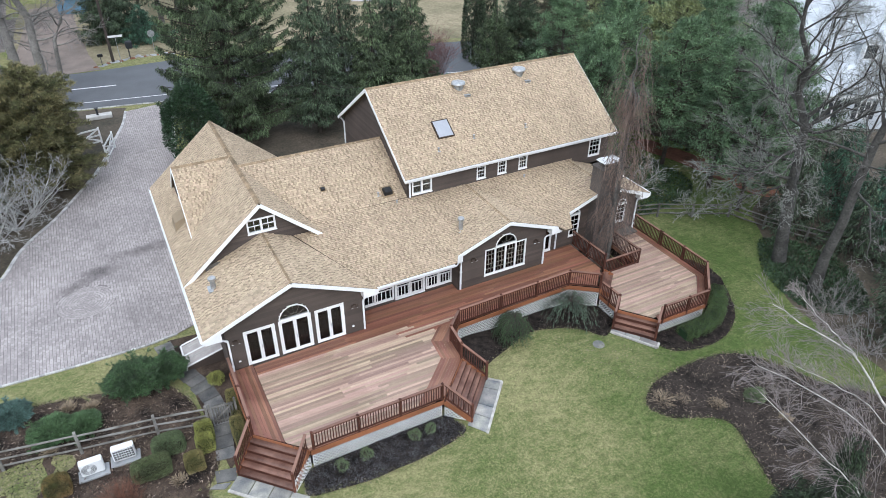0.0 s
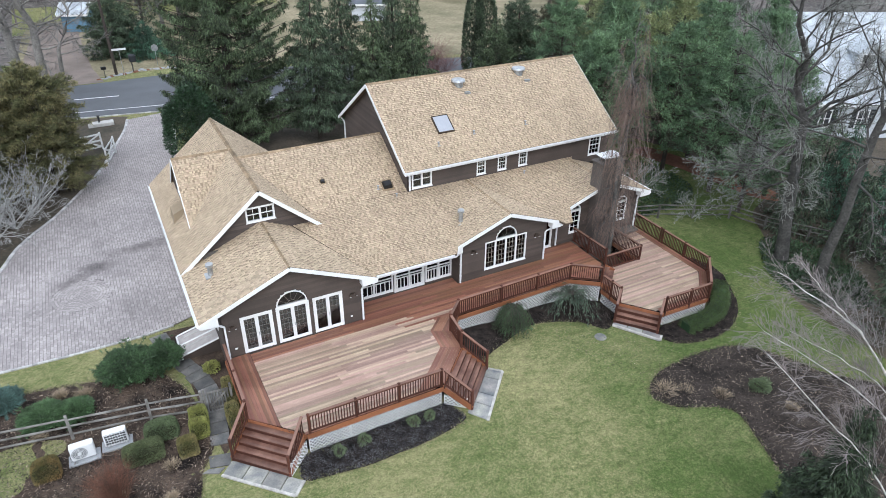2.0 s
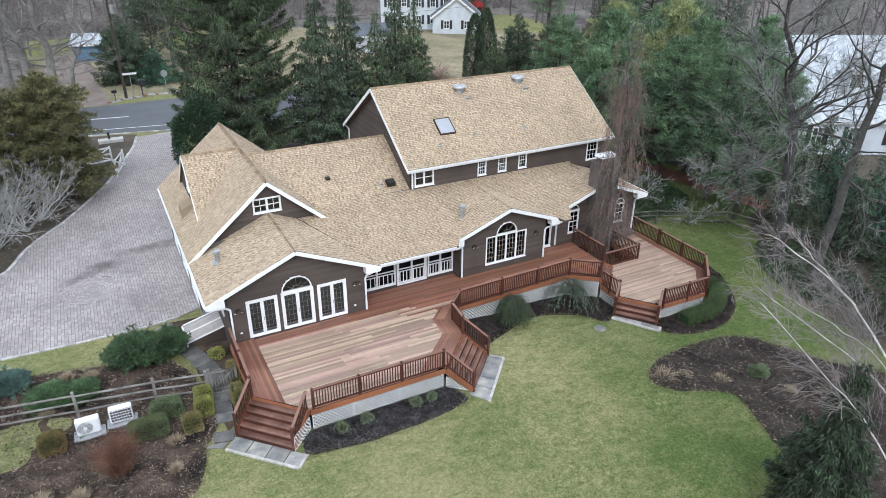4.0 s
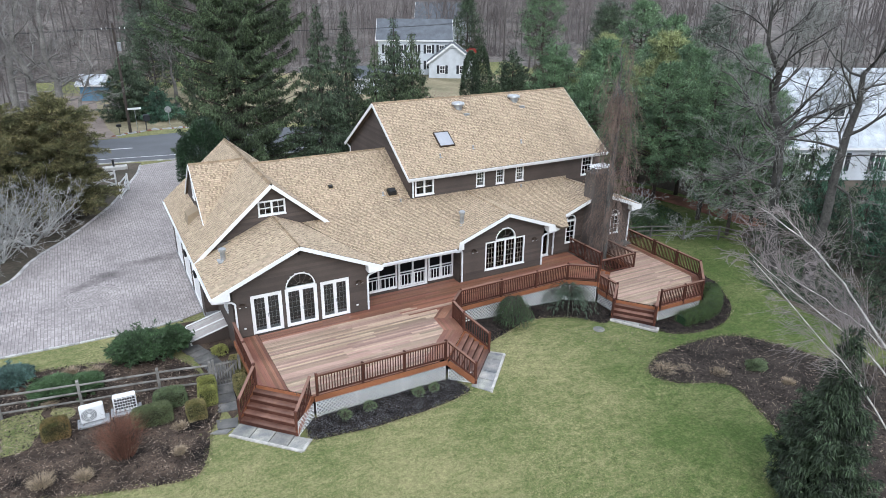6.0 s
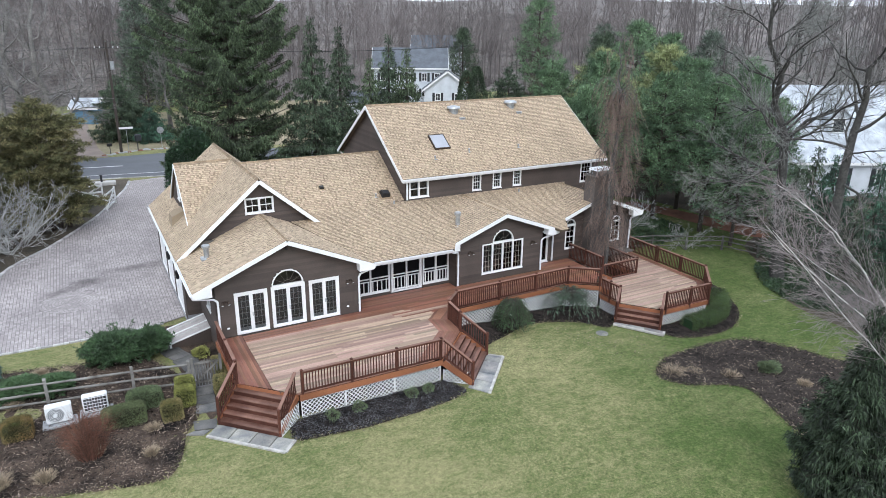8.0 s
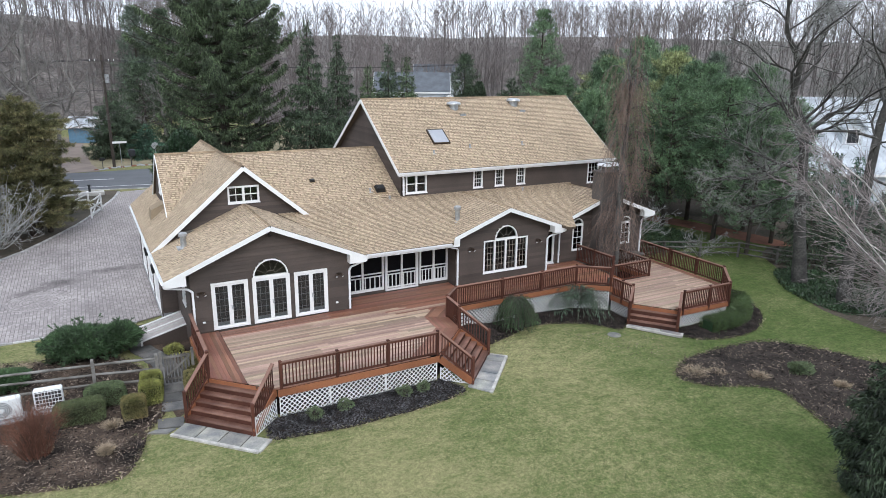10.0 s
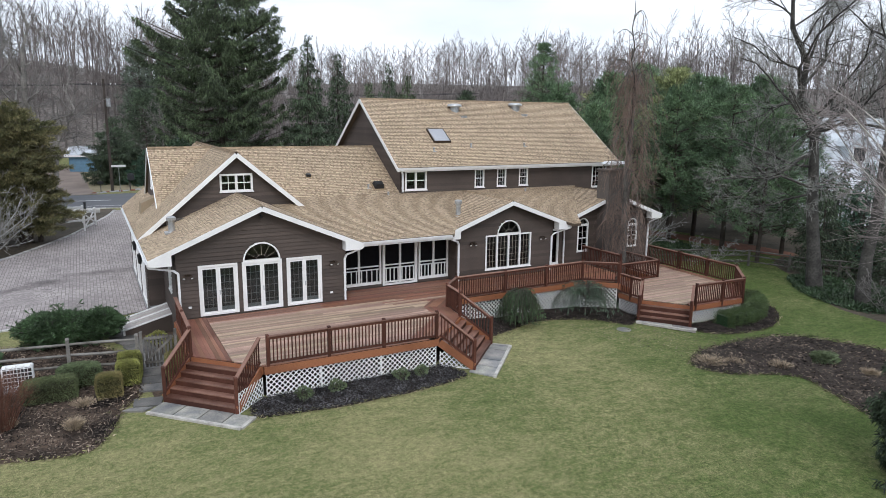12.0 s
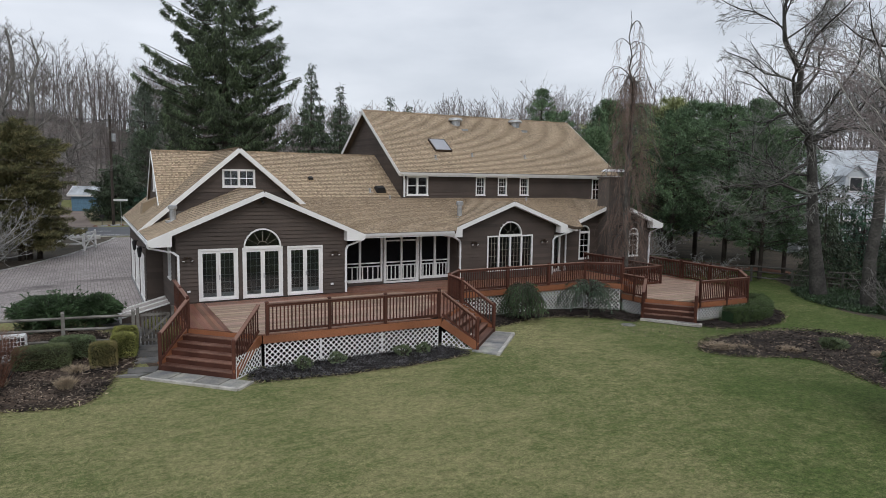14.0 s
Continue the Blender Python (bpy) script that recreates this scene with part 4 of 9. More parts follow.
# windows and doors
S = facing_south
for a, b in doorsA:
    french_door(mw(0, A_Y, 0), a, b, D + 0.06, DT)
fan_light(mw(0, A_Y, 0), 5.69, DT, 0.78, 6)
window(mw(0, B_Y, 0), 17.16, 19.98, 1.56, 3.36, 3, 5, 4, 0.075, grid=GRILLE)
fan_light(mw(0, B_Y, 0), 18.57, 3.36, 0.72, 4)
window(mw(0, H_Y, 0), 14.8, 16.12, 5.27, 6.34, 1, 2, 2, 0.09)
for x in (19.22, 20.74, 22.3):
    window(mw(0, H_Y, 0), x, x + 0.64, 5.27, 6.34, 3, 4, 1, 0.075)
window(mw(0, H_Y, 0), 27.9, 28.85, 4.95, 6.34, 3, 4, 1, 0.08)
window(mw(0, G_Y, 0), 4.96, 6.48, 5.68, 6.53, 2, 2, 2, 0.09, bars=0.028)
turn_west = Matrix(((0, 1, 0, 0), (-1, 0, 0, 0), (0, 0, 1, 0), (0, 0, 0, 1)))
window(mw(2.3, 0, 0) @ turn_west, -28.6, -27.6, 1.9, 3.3, 2, 2, 1, 0.09)
window(mw(2.55, 0, 0) @ turn_west, -37.35, -36.45, 5.35, 6.5, 2, 2, 1, 0.09)
for x0, x1, z1 in ((23.95, 24.72, 3.68), (27.75, 28.5, 3.45)):
    r = (x1 - x0) / 2
    window(mw(0, C_Y, 0), x0, x1, 1.75, z1 - r, 2, 4, 1, 0.075)
    fan_light(mw(0, C_Y, 0), (x0 + x1) / 2, z1 - r, r, 2)
window(mw(0, C_Y, 0), 21.62, 22.62, D + 0.05, 3.2, 1, 1, 1, 0.11, "glazed_door", True, label="white-framed glazed door")


def garage_door(y0, y1):
    bm = bmesh.new()
    rect_frame(bm, -y1, -y0, 0.2, 2.5, 0.1, -0.04, 0.05)
    fr = part("garage_door", bm, WHITE, house, "white panelled garage door")
    fr.matrix_basis = mw(1.6, 0, 0) @ turn_west
    for i in range(4):
        for k in range(4):
            bm = bmesh.new()
            w = (y1 - y0 - 0.2) / 4
            x = -y1 + 0.1 + k * w
            box(bm, (x + 0.02, 0.01, 0.3 + i * 0.53), (x + w - 0.02, 0.05, 0.3 + i * 0.53 + 0.5))
            part("panel", bevelled(bm, 0.012), WHITE, fr)
    bm = bmesh.new()
    box(bm, (-y1 + 0.1, 0.04, 0.3), (-y0 - 0.1, 0.06, 2.4))
    part("backing", bm, WHITE, fr)


for y in (32.0, 35.4, 38.8):
    garage_door(y, y + 2.6)


# screened porch between the two gables
def screen_bay(x0, x1, door=False):
    bm = bmesh.new()
    top, low = 3.48, (D + 0.04 if door else D + 0.15)
    w = 0.085
    rect_frame(bm, x0, x1, low, top, w, -0.05, 0.06)
    fr = part("screen_door" if door else "screen_bay", bm, WHITE, house, "white double screen door with low balusters" if door else "white-framed screen panel with low balusters")
    fr.matrix_basis = mw(0, P_Y, 0)
    leaves = [(x0 + w, (x0 + x1) / 2), ((x0 + x1) / 2, x1 - w)]
    zr = D + 1.05
    zb = low + (0.16 if door else 0.1)
    mid = (x0 + x1) / 2

    def bar(kind, lo, hi):
        bm = bmesh.new()
        box(bm, lo, hi)
        part(kind, bm, WHITE, fr)

    if door:
        bar("rail", (x0 + w, -0.03, 3.18), (x1 - w, 0.03, 3.25))
    bar("mullion", (mid - 0.05, -0.035, low + w), (mid + 0.05, 0.035, top - w))
    for a, b in leaves:
        for z, h in ((zr, 0.06), (zr - 0.16, 0.05), (zb, 0.07)):
            bar("rail", (a, -0.028, z - h / 2), (b, 0.028, z + h / 2))
        if door:
            bar("stile", (a, -0.026, low + w), (a + 0.05, 0.026, 3.18))
            bar("stile", (b - 0.05, -0.026, low + w), (b, 0.026, 3.18))
    for a, b in leaves:
        n = 4
        for i in range(n):
            x = a + (b - a) * (i + 0.5) / n
            bm = bmesh.new()
            box(bm, (x - 0.022, -0.02, zb), (x + 0.022, 0.02, zr - 0.16))
            part("baluster", bm, WHITE, fr)
    bm = bmesh.new()
    box(bm, (x0 + w, 0.04, low + w), (x1 - w, 0.043, top - w))
    part("screen", bm, SCREEN, fr)


for x0, x1, door in ((9.45, 11.72, False), (11.80, 13.66, True), (13.74, 15.4, False)):
    screen_bay(x0, x1, door)
wall("wall", facing_south(P_Y), [(9.4, 1.0), (11.76, 1.0), (11.76, D + 0.15), (9.4, D + 0.15)])
wall("wall", facing_south(P_Y), [(13.7, 1.0), (15.45, 1.0), (15.45, D + 0.15), (13.7, D + 0.15)])
bm = bmesh.new()
box(bm, (9.4, P_Y - 0.06, 3.48), (15.45, P_Y + 0.1, 3.75))
part("porch_beam", bm, WHITE, house)

# ---- roofs ----
zA = lambda x: 5.63 - 0.43 * abs(x - 5.7)
zB = lambda x: 5.12 - 0.37 * abs(x - 18.5)
zC = lambda x: 5.07 - 0.37 * abs(x - 26.2)
zG = lambda x: 7.55 - 0.855 * abs(x - 5.72)
zL = lambda y: 3.75 + 0.248 * (y - 25.95)
zU = lambda y: 5.15 + 0.624 * (y - 31.6)
zH = lambda y: 6.55 + 0.676 * (y - 31.1)
near = lambda p: p.y < 26.9 and p.x < 9
e = 25.75
roof_slope("roof", [(1.28, e, zA(1.28)), (5.7, e, zA(5.7)), (5.7, 30.9, zA(5.7)), (1.28, 30.9, zA(1.28))], house, 1, near)
roof_slope("roof", [(5.7, e, zA(5.7)), (10.1, e, zA(10.1)), (10.07, 25.95, zA(10.07)), (7.2, 30.9, zA(7.2)), (5.7, 30.9, zA(5.7))], house, 2, near)
roof_slope("roof", [(10.07, 25.95, zL(25.95)), (14.85, 25.95, zL(25.95)), (18.5, 31.55, zL(31.55)), (6.9, 31.6, zL(31.6))], house, 3)
roof_slope("roof", [(22.15, 26.0, zL(26.0)), (22.65, 26.0, zL(26.0)), (23.3, 27.2, zL(27.2)), (26.6, 31.5, zL(31.5)), (18.5, 31.5, zL(31.5))], house, 4)
roof_slope("roof", [(8.58, 31.6, 5.15), (14.55, 31.6, 5.15), (14.55, 35.4, 7.521), (5.75, 35.4, 7.521)], house, 5)
roof_slope("roof", [(14.55, 35.4, 7.521), (14.55, 40.8, 4.15), (9.75, 40.8, 4.15), (5.75, 35.4, 7.521)], house, 6)
roof_slope("roof", [(14.55, 26.4, zB(14.55)), (18.5, 26.4, zB(18.5)), (18.5, 31.5, zB(18.5)), (14.75, 26.55, zB(14.75))], house, 7)
roof_slope("roof", [(18.5, 26.4, zB(18.5)), (22.3, 26.4, zB(22.3)), (22.2, 26.5, zB(22.2)), (18.5, 31.5, zB(18.5))], house, 8)
roof_slope("roof", [(22.5, 27.25, zC(22.5)), (26.2, 27.25, zC(26.2)), (26.2, 31.5, zC(26.2)), (22.5, 28.6, zC(22.5))], house, 9)
roof_slope("roof", [(26.2, 27.25, zC(26.2)), (29.85, 27.25, zC(29.85)), (29.85, 31.5, zC(29.85)), (26.2, 31.5, zC(26.2))], house, 10)
roof_slope("roof", [(1.26, 30.5, zG(1.26)), (5.72, 30.5, zG(5.72)), (5.72, 42.7, zG(5.72)), (1.26, 42.7, zG(1.26))], house, 11)
roof_slope("roof", [(5.72, 30.5, zG(5.72)), (8.88, 30.5, zG(8.88)), (8.55, 31.6, zG(8.55)), (5.75, 35.4, zG(5.75))], house, 12)
roof_slope("roof", [(5.75, 35.4, zG(5.75)), (9.75, 40.75, zG(9.75)), (9.9, 42.7, zG(9.9)), (5.72, 42.7, zG(5.72))], house, 13)
roof_slope("roof", [(2.42, 33.45, 4.68), (5.72, 36.9, 7.5), (2.42, 36.9, 7.5)], house, 14)
roof_slope("roof", [(2.42, 36.9, 7.5), (5.72, 36.9, 7.5), (2.42, 40.35, 4.68)], house, 15)
roof_slope("roof", [(14.2, 31.1, zH(31.1)), (29.85, 31.1, zH(31.1)), (29.85, 36.6, zH(36.6)), (14.2, 36.6, zH(36.6))], house, 16)
roof_slope("roof", [(14.2, 36.6, zH(36.6)), (29.85, 36.6, zH(36.6)), (29.85, 42.1, zH(31.1)), (14.2, 42.1, zH(31.1))], house, 17)
for p, q in (((14.2, 36.6, zH(36.6)), (29.85, 36.6, zH(36.6))), ((5.75, 35.4, 7.52), (14.5, 35.4, 7.52)), ((5.72, 30.5, 7.55), (5.72, 42.7, 7.55)),
             ((5.7, e, 5.63), (5.7, 30.86, 5.63)), ((18.5, 26.4, 5.12), (18.5, 31.45, 5.12)), ((26.2, 27.25, 5.07), (26.2, 31.45, 5.07)), ((2.42, 36.9, 7.5), (5.6, 36.9, 7.5))):
    cap_line("ridge_cap", p, q, house)


# ---- trim, gutters and downspouts ----
def fascia(p, q, h=0.2, w=0.035, name="fascia"):
    bm = bmesh.new()
    p, q = Vector(p), Vector(q)
    beam(bm, p - UP * h / 2, q - UP * h / 2, w, h)
    return part(name, bm, WHITE, house)


def gable_trim(x0, xm, x1, y, zf, returns=True):
    """Rake boards up to the apex and boxed returns at both ends."""
    for a, b, off in ((x0, xm, 0.0), (x1, xm, 0.004)):
        fascia((a, y - 0.02 - off, zf(a) - 0.01), (b, y - 0.02 - off, zf(b) - 0.01 - off))
        bm = bmesh.new()
        beam(bm, (a, y + 0.16, zf(a) - 0.19), (b, y + 0.16, zf(b) - 0.19 - off), 0.33, 0.02)
        part("soffit", bm, WHITE, house)
    if returns:
        for a, s in ((x0, 1), (x1, -1)):
            bm = bmesh.new()
            za = zf(a)
            x2 = a + s * 0.85
            pts = [(a, za - 0.03), (x2, zf(x2) - 0.05), (x2, za - 0.27), (a + s * 0.1, za - 0.27), (a, za - 0.2)]
            lo = [bm.verts.new((x, y - 0.045, z)) for x, z in pts]
            hi = [bm.verts.new((x, y + 0.38, z)) for x, z in pts]
            bm.faces.new(lo)
            bm.faces.new(hi[::-1])
            for i in range(5):
                bm.faces.new((lo[i], hi[i], hi[(i + 1) % 5], lo[(i + 1) % 5]))
            part("cornice_return", bm, WHITE, house)


gable_trim(1.28, 5.7, 10.1, e, zA)
gable_trim(14.58, 18.5, 22.3, 26.4, zB)
gable_trim(22.5, 26.2, 29.85, 27.25, zC)
gable_trim(1.27, 5.72, 8.86, 30.5, zG, False)
for x in (14.2, 29.85):
    for y0 in (31.1, 42.1):
        fascia((x, y0, 6.54), (x, 36.6, zH(36.6) - 0.01))
for y0 in (33.45, 40.35):
    fascia((2.4, y0, 4.68), (2.4, 36.9, 7.49), 0.16)


def gutter(p, q, out):
    """A white K-shaped gutter hung on an eave, with its fascia."""
    p, q, out = Vector(p), Vector(q), Vector(out)
    verts, faces = [], []
    prof = ((0.0, 0.0), (0.0, -0.115), (0.075, -0.115), (0.095, -0.06), (0.115, 0.0), (0.10, 0.0), (0.085, -0.06), (0.07, -0.1), (0.012, -0.1), (0.012, 0.0))
    for end in (p, q):
        verts.extend(end + out * a + UP * b for a, b in prof)
    n = len(prof)
    faces = [(i, (i + 1) % n, n + (i + 1) % n, n + i) for i in range(n)] + [tuple(range(n))[::-1], tuple(range(n, 2 * n))]
    raw("gutter", verts, faces, GUTTER, house)
    bm = bmesh.new()
    beam(bm, p - UP * 0.1 - out * 0.02, q - UP * 0.1 - out * 0.02, 0.03, 0.2)
    part("fascia", bm, WHITE, house)


gutter((14.2, 31.08, 6.53), (29.85, 31.08, 6.53), (0, -1, 0))
gutter((10.1, 25.93, 3.73), (14.7, 25.93, 3.73), (0, -1, 0))
gutter((1.26, e, 3.71), (1.26, 42.7, 3.71), (-1, 0, 0))
gutter((29.87, 27.3, 3.72), (29.87, 31.4, 3.72), (1, 0, 0))


def downspout(pts):
    bm = bmesh.new()
    for a, b in zip(pts, pts[1:]):
        beam(bm, a, b, 0.085, 0.07, Vector((0, 1, 0)) if abs(a[2] - b[2]) > 2 * abs(a[1] - b[1]) + 0.01 else UP)
    for z in (0.35, 0.75):
        a, b = Vector(pts[-2]), Vector(pts[-1])
        c = a.lerp(b, z)
        box(bm, (c.x - 0.055, c.y - 0.045, c.z - 0.02), (c.x + 0.055, c.y + 0.05, c.z + 0.02))
    part("downspout", bm, GUTTER, house)


downspout([(1.25, 25.85, 3.6), (1.3, 25.9, 3.42), (2.2, 26.07, 3.2), (2.38, 26.08, 3.05), (2.38, 26.08, 0.9)])
downspout([(10.05, 25.9, 3.6), (10.0, 25.92, 3.45), (9.4, 26.05, 3.22), (9.32, 26.07, 3.05), (9.32, 26.07, 1.16)])
downspout([(14.75, 26.0, 3.6), (14.8, 26.1, 3.45), (15.45, 26.7, 3.2), (15.55, 26.77, 3.05), (15.55, 26.77, 1.16)])
downspout([(22.15, 26.3, 3.6), (22.05, 26.4, 3.45), (21.4, 26.7, 3.2), (21.3, 26.77, 3.05), (21.3, 26.77, 1.16)])
downspout([(22.5, 27.2, 3.6), (22.6, 27.3, 3.45), (22.9, 27.75, 3.3), (22.95, 27.78, 3.1), (22.95, 27.78, 1.16)])
downspout([(29.85, 27.2, 3.6), (29.75, 27.35, 3.45), (29.4, 27.76, 3.15), (29.36, 27.78, 3.0), (29.36, 27.78, 0.1)])
downspout([(14.35, 31.0, 6.45), (14.45, 31.1, 6.32), (14.62, 31.4, 6.2), (14.64, 31.42, 6.1), (14.64, 31.42, 5.2)])
downspout([(14.3, 42.05, 6.5), (14.45, 41.9, 6.3), (14.49, 41.75, 6.2), (14.49, 41.75, 6.0), (14.49, 41.75, 3.0)])

# ---- on the roofs ----
def skylight():
    root = thing("skylight", "skylight with pale glazing and dark frame on the shingle roof", "skylight", group="")
    x0, x1, y0, y1 = 17.3, 18.4, 32.9, 33.95
    up = Vector((0, 1, 0.676)).normalized()
    nrm = Vector((0, -0.676, 1)).normalized()
    o = Vector((x0, y0, zH(y0)))
    m = Matrix(((1, up.x, nrm.x, o.x), (0, up.y, nrm.y, o.y), (0, up.z, nrm.z, o.z), (0, 0, 0, 1)))
    root.matrix_world = m
    L = (y1 - y0) * 1.207
    bm = bmesh.new()
    for lo, hi in (((0, 0, -0.05), (x1 - x0, 0.06, 0.13)), ((0, L - 0.06, -0.05), (x1 - x0, L, 0.13)), ((0, 0.06, -0.05), (0.06, L - 0.06, 0.13)), ((x1 - x0 - 0.06, 0.06, -0.05), (x1 - x0, L - 0.06, 0.13))):
        box(bm, lo, hi)
    part("skylight_frame", bm, BRONZE, root)
    bm = bmesh.new()
    box(bm, (0.05, 0.05, 0.10), (x1 - x0 - 0.05, L - 0.05, 0.12))
    part("glazing", bm, CREAM, root)


skylight()


def on_slope(x, y, z, slope):
    nrm = Vector((0, -slope, 1)).normalized()
    up = Vector((0, 1, slope)).normalized()
    return Matrix(((1, up.x, nrm.x, x), (0, up.y, nrm.y, y), (0, up.z, nrm.z, z), (0, 0, 0, 1)))


def fan_vent(x, y):
    root = thing("attic_fan", "round grey metal attic fan near the roof ridge", "roof vent", group="attic fans")
    root.matrix_world = mw(x, y, zH(y))
    bm = bmesh.new()
    tube(bm, [(0, 0, -0.25), (0, 0, 0.22)], [0.3, 0.3], 20)
    part("collar", bm, METAL, root)
    bm = bmesh.new()
    tube(bm, [(0, 0, 0.16), (0, 0, 0.22), (0, 0, 0.32), (0, 0, 0.37)], [0.44, 0.46, 0.42, 0.2], 24)
    part("dome", bm, METAL, root)
    bm = bmesh.new()
    box(bm, (0.1, -0.75, -0.53), (0.5, -0.55, -0.36))
    part("flashing", bm, METAL, root)


fan_vent(20.2, 35.75)
fan_vent(24.9, 35.95)


def pipe_vent(x, y, z, h, r, label):
    root = thing("vent_pipe", label, "vent pipe", group="vent pipes")
    root.matrix_world = mw(x, y, z)
    bm = bmesh.new()
    tube(bm, [(0, 0, -0.15), (0, 0, 0.02), (0, 0, h * 0.72)], [r * 1.25, r, r], 14)
    part("pipe", bm, METAL, root)
    bm = bmesh.new()
    tube(bm, [(0, 0, h * 0.7), (0, 0, h * 0.76), (0, 0, h * 0.94), (0, 0, h)], [r * 1.15, r * 1.5, r * 1.5, r * 1.1], 14)
    part("cap", bm, METAL, root)
    bm = bmesh.new()
    box(bm, (-r * 2.2, -r * 2.2, -0.12), (r * 2.2, r * 2.2, -0.05))
    part("flashing", bm, METAL, root)


pipe_vent(2.55, 29.0, zA(2.55) + 0.04, 0.62, 0.13, "tall galvanised flue pipe on the shingles")
pipe_vent(16.3, 28.2, zB(16.3) + 0.02, 0.75, 0.13, "tall galvanised flue pipe on the shingles")
for x, y, f in ((12.9, 32.1, zU), (13.75, 31.35, zL), (17.0, 32.3, zH), (19.6, 32.6, zH), (23.4, 32.6, zH), (22.4, 30.9, zL)):
    pipe_vent(x, y, f(y) + 0.03, 0.16, 0.05, "short plumbing vent with a pale flashing")


def hooded_vent(x, y, z, s, slope, label):
    root = thing("roof_hood", label, "roof vent")
    root.matrix_world = on_slope(x, y, z, slope)
    bm = bmesh.new()
    pts = [(-0.3, -0.28, 0), (0.3, -0.28, 0), (0.3, 0.3, 0), (-0.3, 0.3, 0), (-0.22, -0.2, 0.3), (0.22, -0.2, 0.3), (0.24, 0.22, 0.22), (-0.24, 0.22, 0.22)]
    quad_box(bm, [Vector(p) * s for p in pts])
    part("hood", bevelled(bm, 0.03 * s, 2), DARK, root)
    bm = bmesh.new()
    box(bm, (-0.4 * s, -0.4 * s, -0.01), (0.4 * s, 0.4 * s, 0.012))
    part("flange", bm, RIDGE_CAP, root)


hooded_vent(13.5, 32.15, zU(32.15) + 0.02, 0.95, 0.624, "black hooded roof vent at the wall")
hooded_vent(9.9, 33.1, zU(33.1) + 0.02, 0.45, 0.624, "small black box vent on the shingles")


def chimney():
    root = thing("chimney", "brown stucco chimney with a flat pale metal cap", "chimney")
    bm = bmesh.new()
    box(bm, (25.35, 27.05, -0.3), (27.0, 28.0, 6.35))
    part("shaft", bevelled(bm, 0.02), STUCCO, root)
    bm = bmesh.new()
    box(bm, (25.28, 26.98, 6.352), (27.07, 28.07, 6.47))
    part("crown", bevelled(bm, 0.02), STUCCO, root)
    bm = bmesh.new()
    for x in (25.7, 26.65):
        for y in (27.3, 27.75):
            box(bm, (x - 0.02, y - 0.02, 6.47), (x + 0.02, y + 0.02, 6.75))
    part("cap_legs", bm, METAL, root)
    bm = bmesh.new()
    quad_box(bm, ((25.5, 27.1, 6.75), (26.85, 27.1, 6.75), (26.85, 27.95, 6.75), (25.5, 27.95, 6.75), (25.65, 27.2, 6.88), (26.7, 27.2, 6.88), (26.7, 27.85, 6.88), (25.65, 27.85, 6.88)))
    part("cap", bm, GUTTER, root)


chimney()


# ---- the deck ----
deck = thing("deck", "large stained wooden deck with red-brown boards, worn pale in the middle", "deck")
LOW = 0.60                    # lower deck level
S1, S2, S3, S4 = (2.15, 21.75), (4.15, 19.72), (10.66, 19.65), (12.8, 21.75)
K1, K2, K3, K4 = (12.95, 23.15), (13.95, 24.12), (21.45, 24.3), (22.9, 23.2)
K5 = (24.35, 24.65)
board_count = [0]


def board(parent, quad, z, mat_, thick=0.03, name="board"):
    """One deck board with its top at z, from a flat four-cornered outline."""
    c = Vector((sum(p[0] for p in quad) / 4, sum(p[1] for p in quad) / 4, z))
    if mat_ is DECK and ((c.y < 25.3 and c.x < 12.6) or z < 1.0):
        mat_ = DECK_WORN
    bm = bmesh.new()
    pts = [Vector((p[0] - c.x, p[1] - c.y, 0)) for p in quad]
    if (pts[1] - pts[0]).cross(pts[2] - pts[0]).z < 0:
        pts = pts[::-1]
    quad_box(bm, [p - UP * thick for p in pts] + pts)
    ob = part(name, bm, mat_, parent)
    ob.location = c
    board_count[0] += 1
    return ob


def field(parent, poly, z, mat_, seed, w=0.14, gap=0.006, lengths=(3.0, 5.5)):
    rnd = random.Random(seed)
    ys = [p[1] for p in poly]
    y = min(ys)
    while y < max(ys) - 0.03:
        y1 = min(y + w, max(ys))
        lo, hi = crossings(poly, y + 0.002), crossings(poly, y1 - gap - 0.002)
        if len(lo) != len(hi):
            mid = crossings(poly, (y + y1) / 2)
            lo = hi = mid
        for i in range(0, len(lo) - 1, 2):
            a0, a1, b0, b1 = lo[i], hi[i], lo[i + 1], hi[i + 1]
            left0, left1 = a0, a1
            while True:
                cut = left0 + rnd.uniform(*lengths)
                if cut > min(b0, b1) - 1.0:
                    board(parent, [(left0, y), (b0, y), (b1, y1 - gap), (left1, y1 - gap)], z + rnd.uniform(-0.0015, 0.0015), mat_)
                    break
                board(parent, [(left0, y), (cut - 0.003, y), (cut - 0.003, y1 - gap), (left1, y1 - gap)], z + rnd.uniform(-0.0015, 0.0015), mat_)
                left0 = left1 = cut
        y += w


def offset_line(pts, d):
    """A polyline moved d to its left, with mitred corners."""
    out = []
    for i, p in enumerate(pts):
        dirs = []
        if i > 0:
            dirs.append((Vector(p) - Vector(pts[i - 1])).normalized())
        if i < len(pts) - 1:
            dirs.append((Vector(pts[i + 1]) - Vector(p)).normalized())
        n = [Vector((-v.y, v.x)) for v in dirs]
        m = (n[0] + n[-1]).normalized()
        out.append(tuple(Vector(p) + m * d / max(0.4, m.dot(n[0]))))
    return out


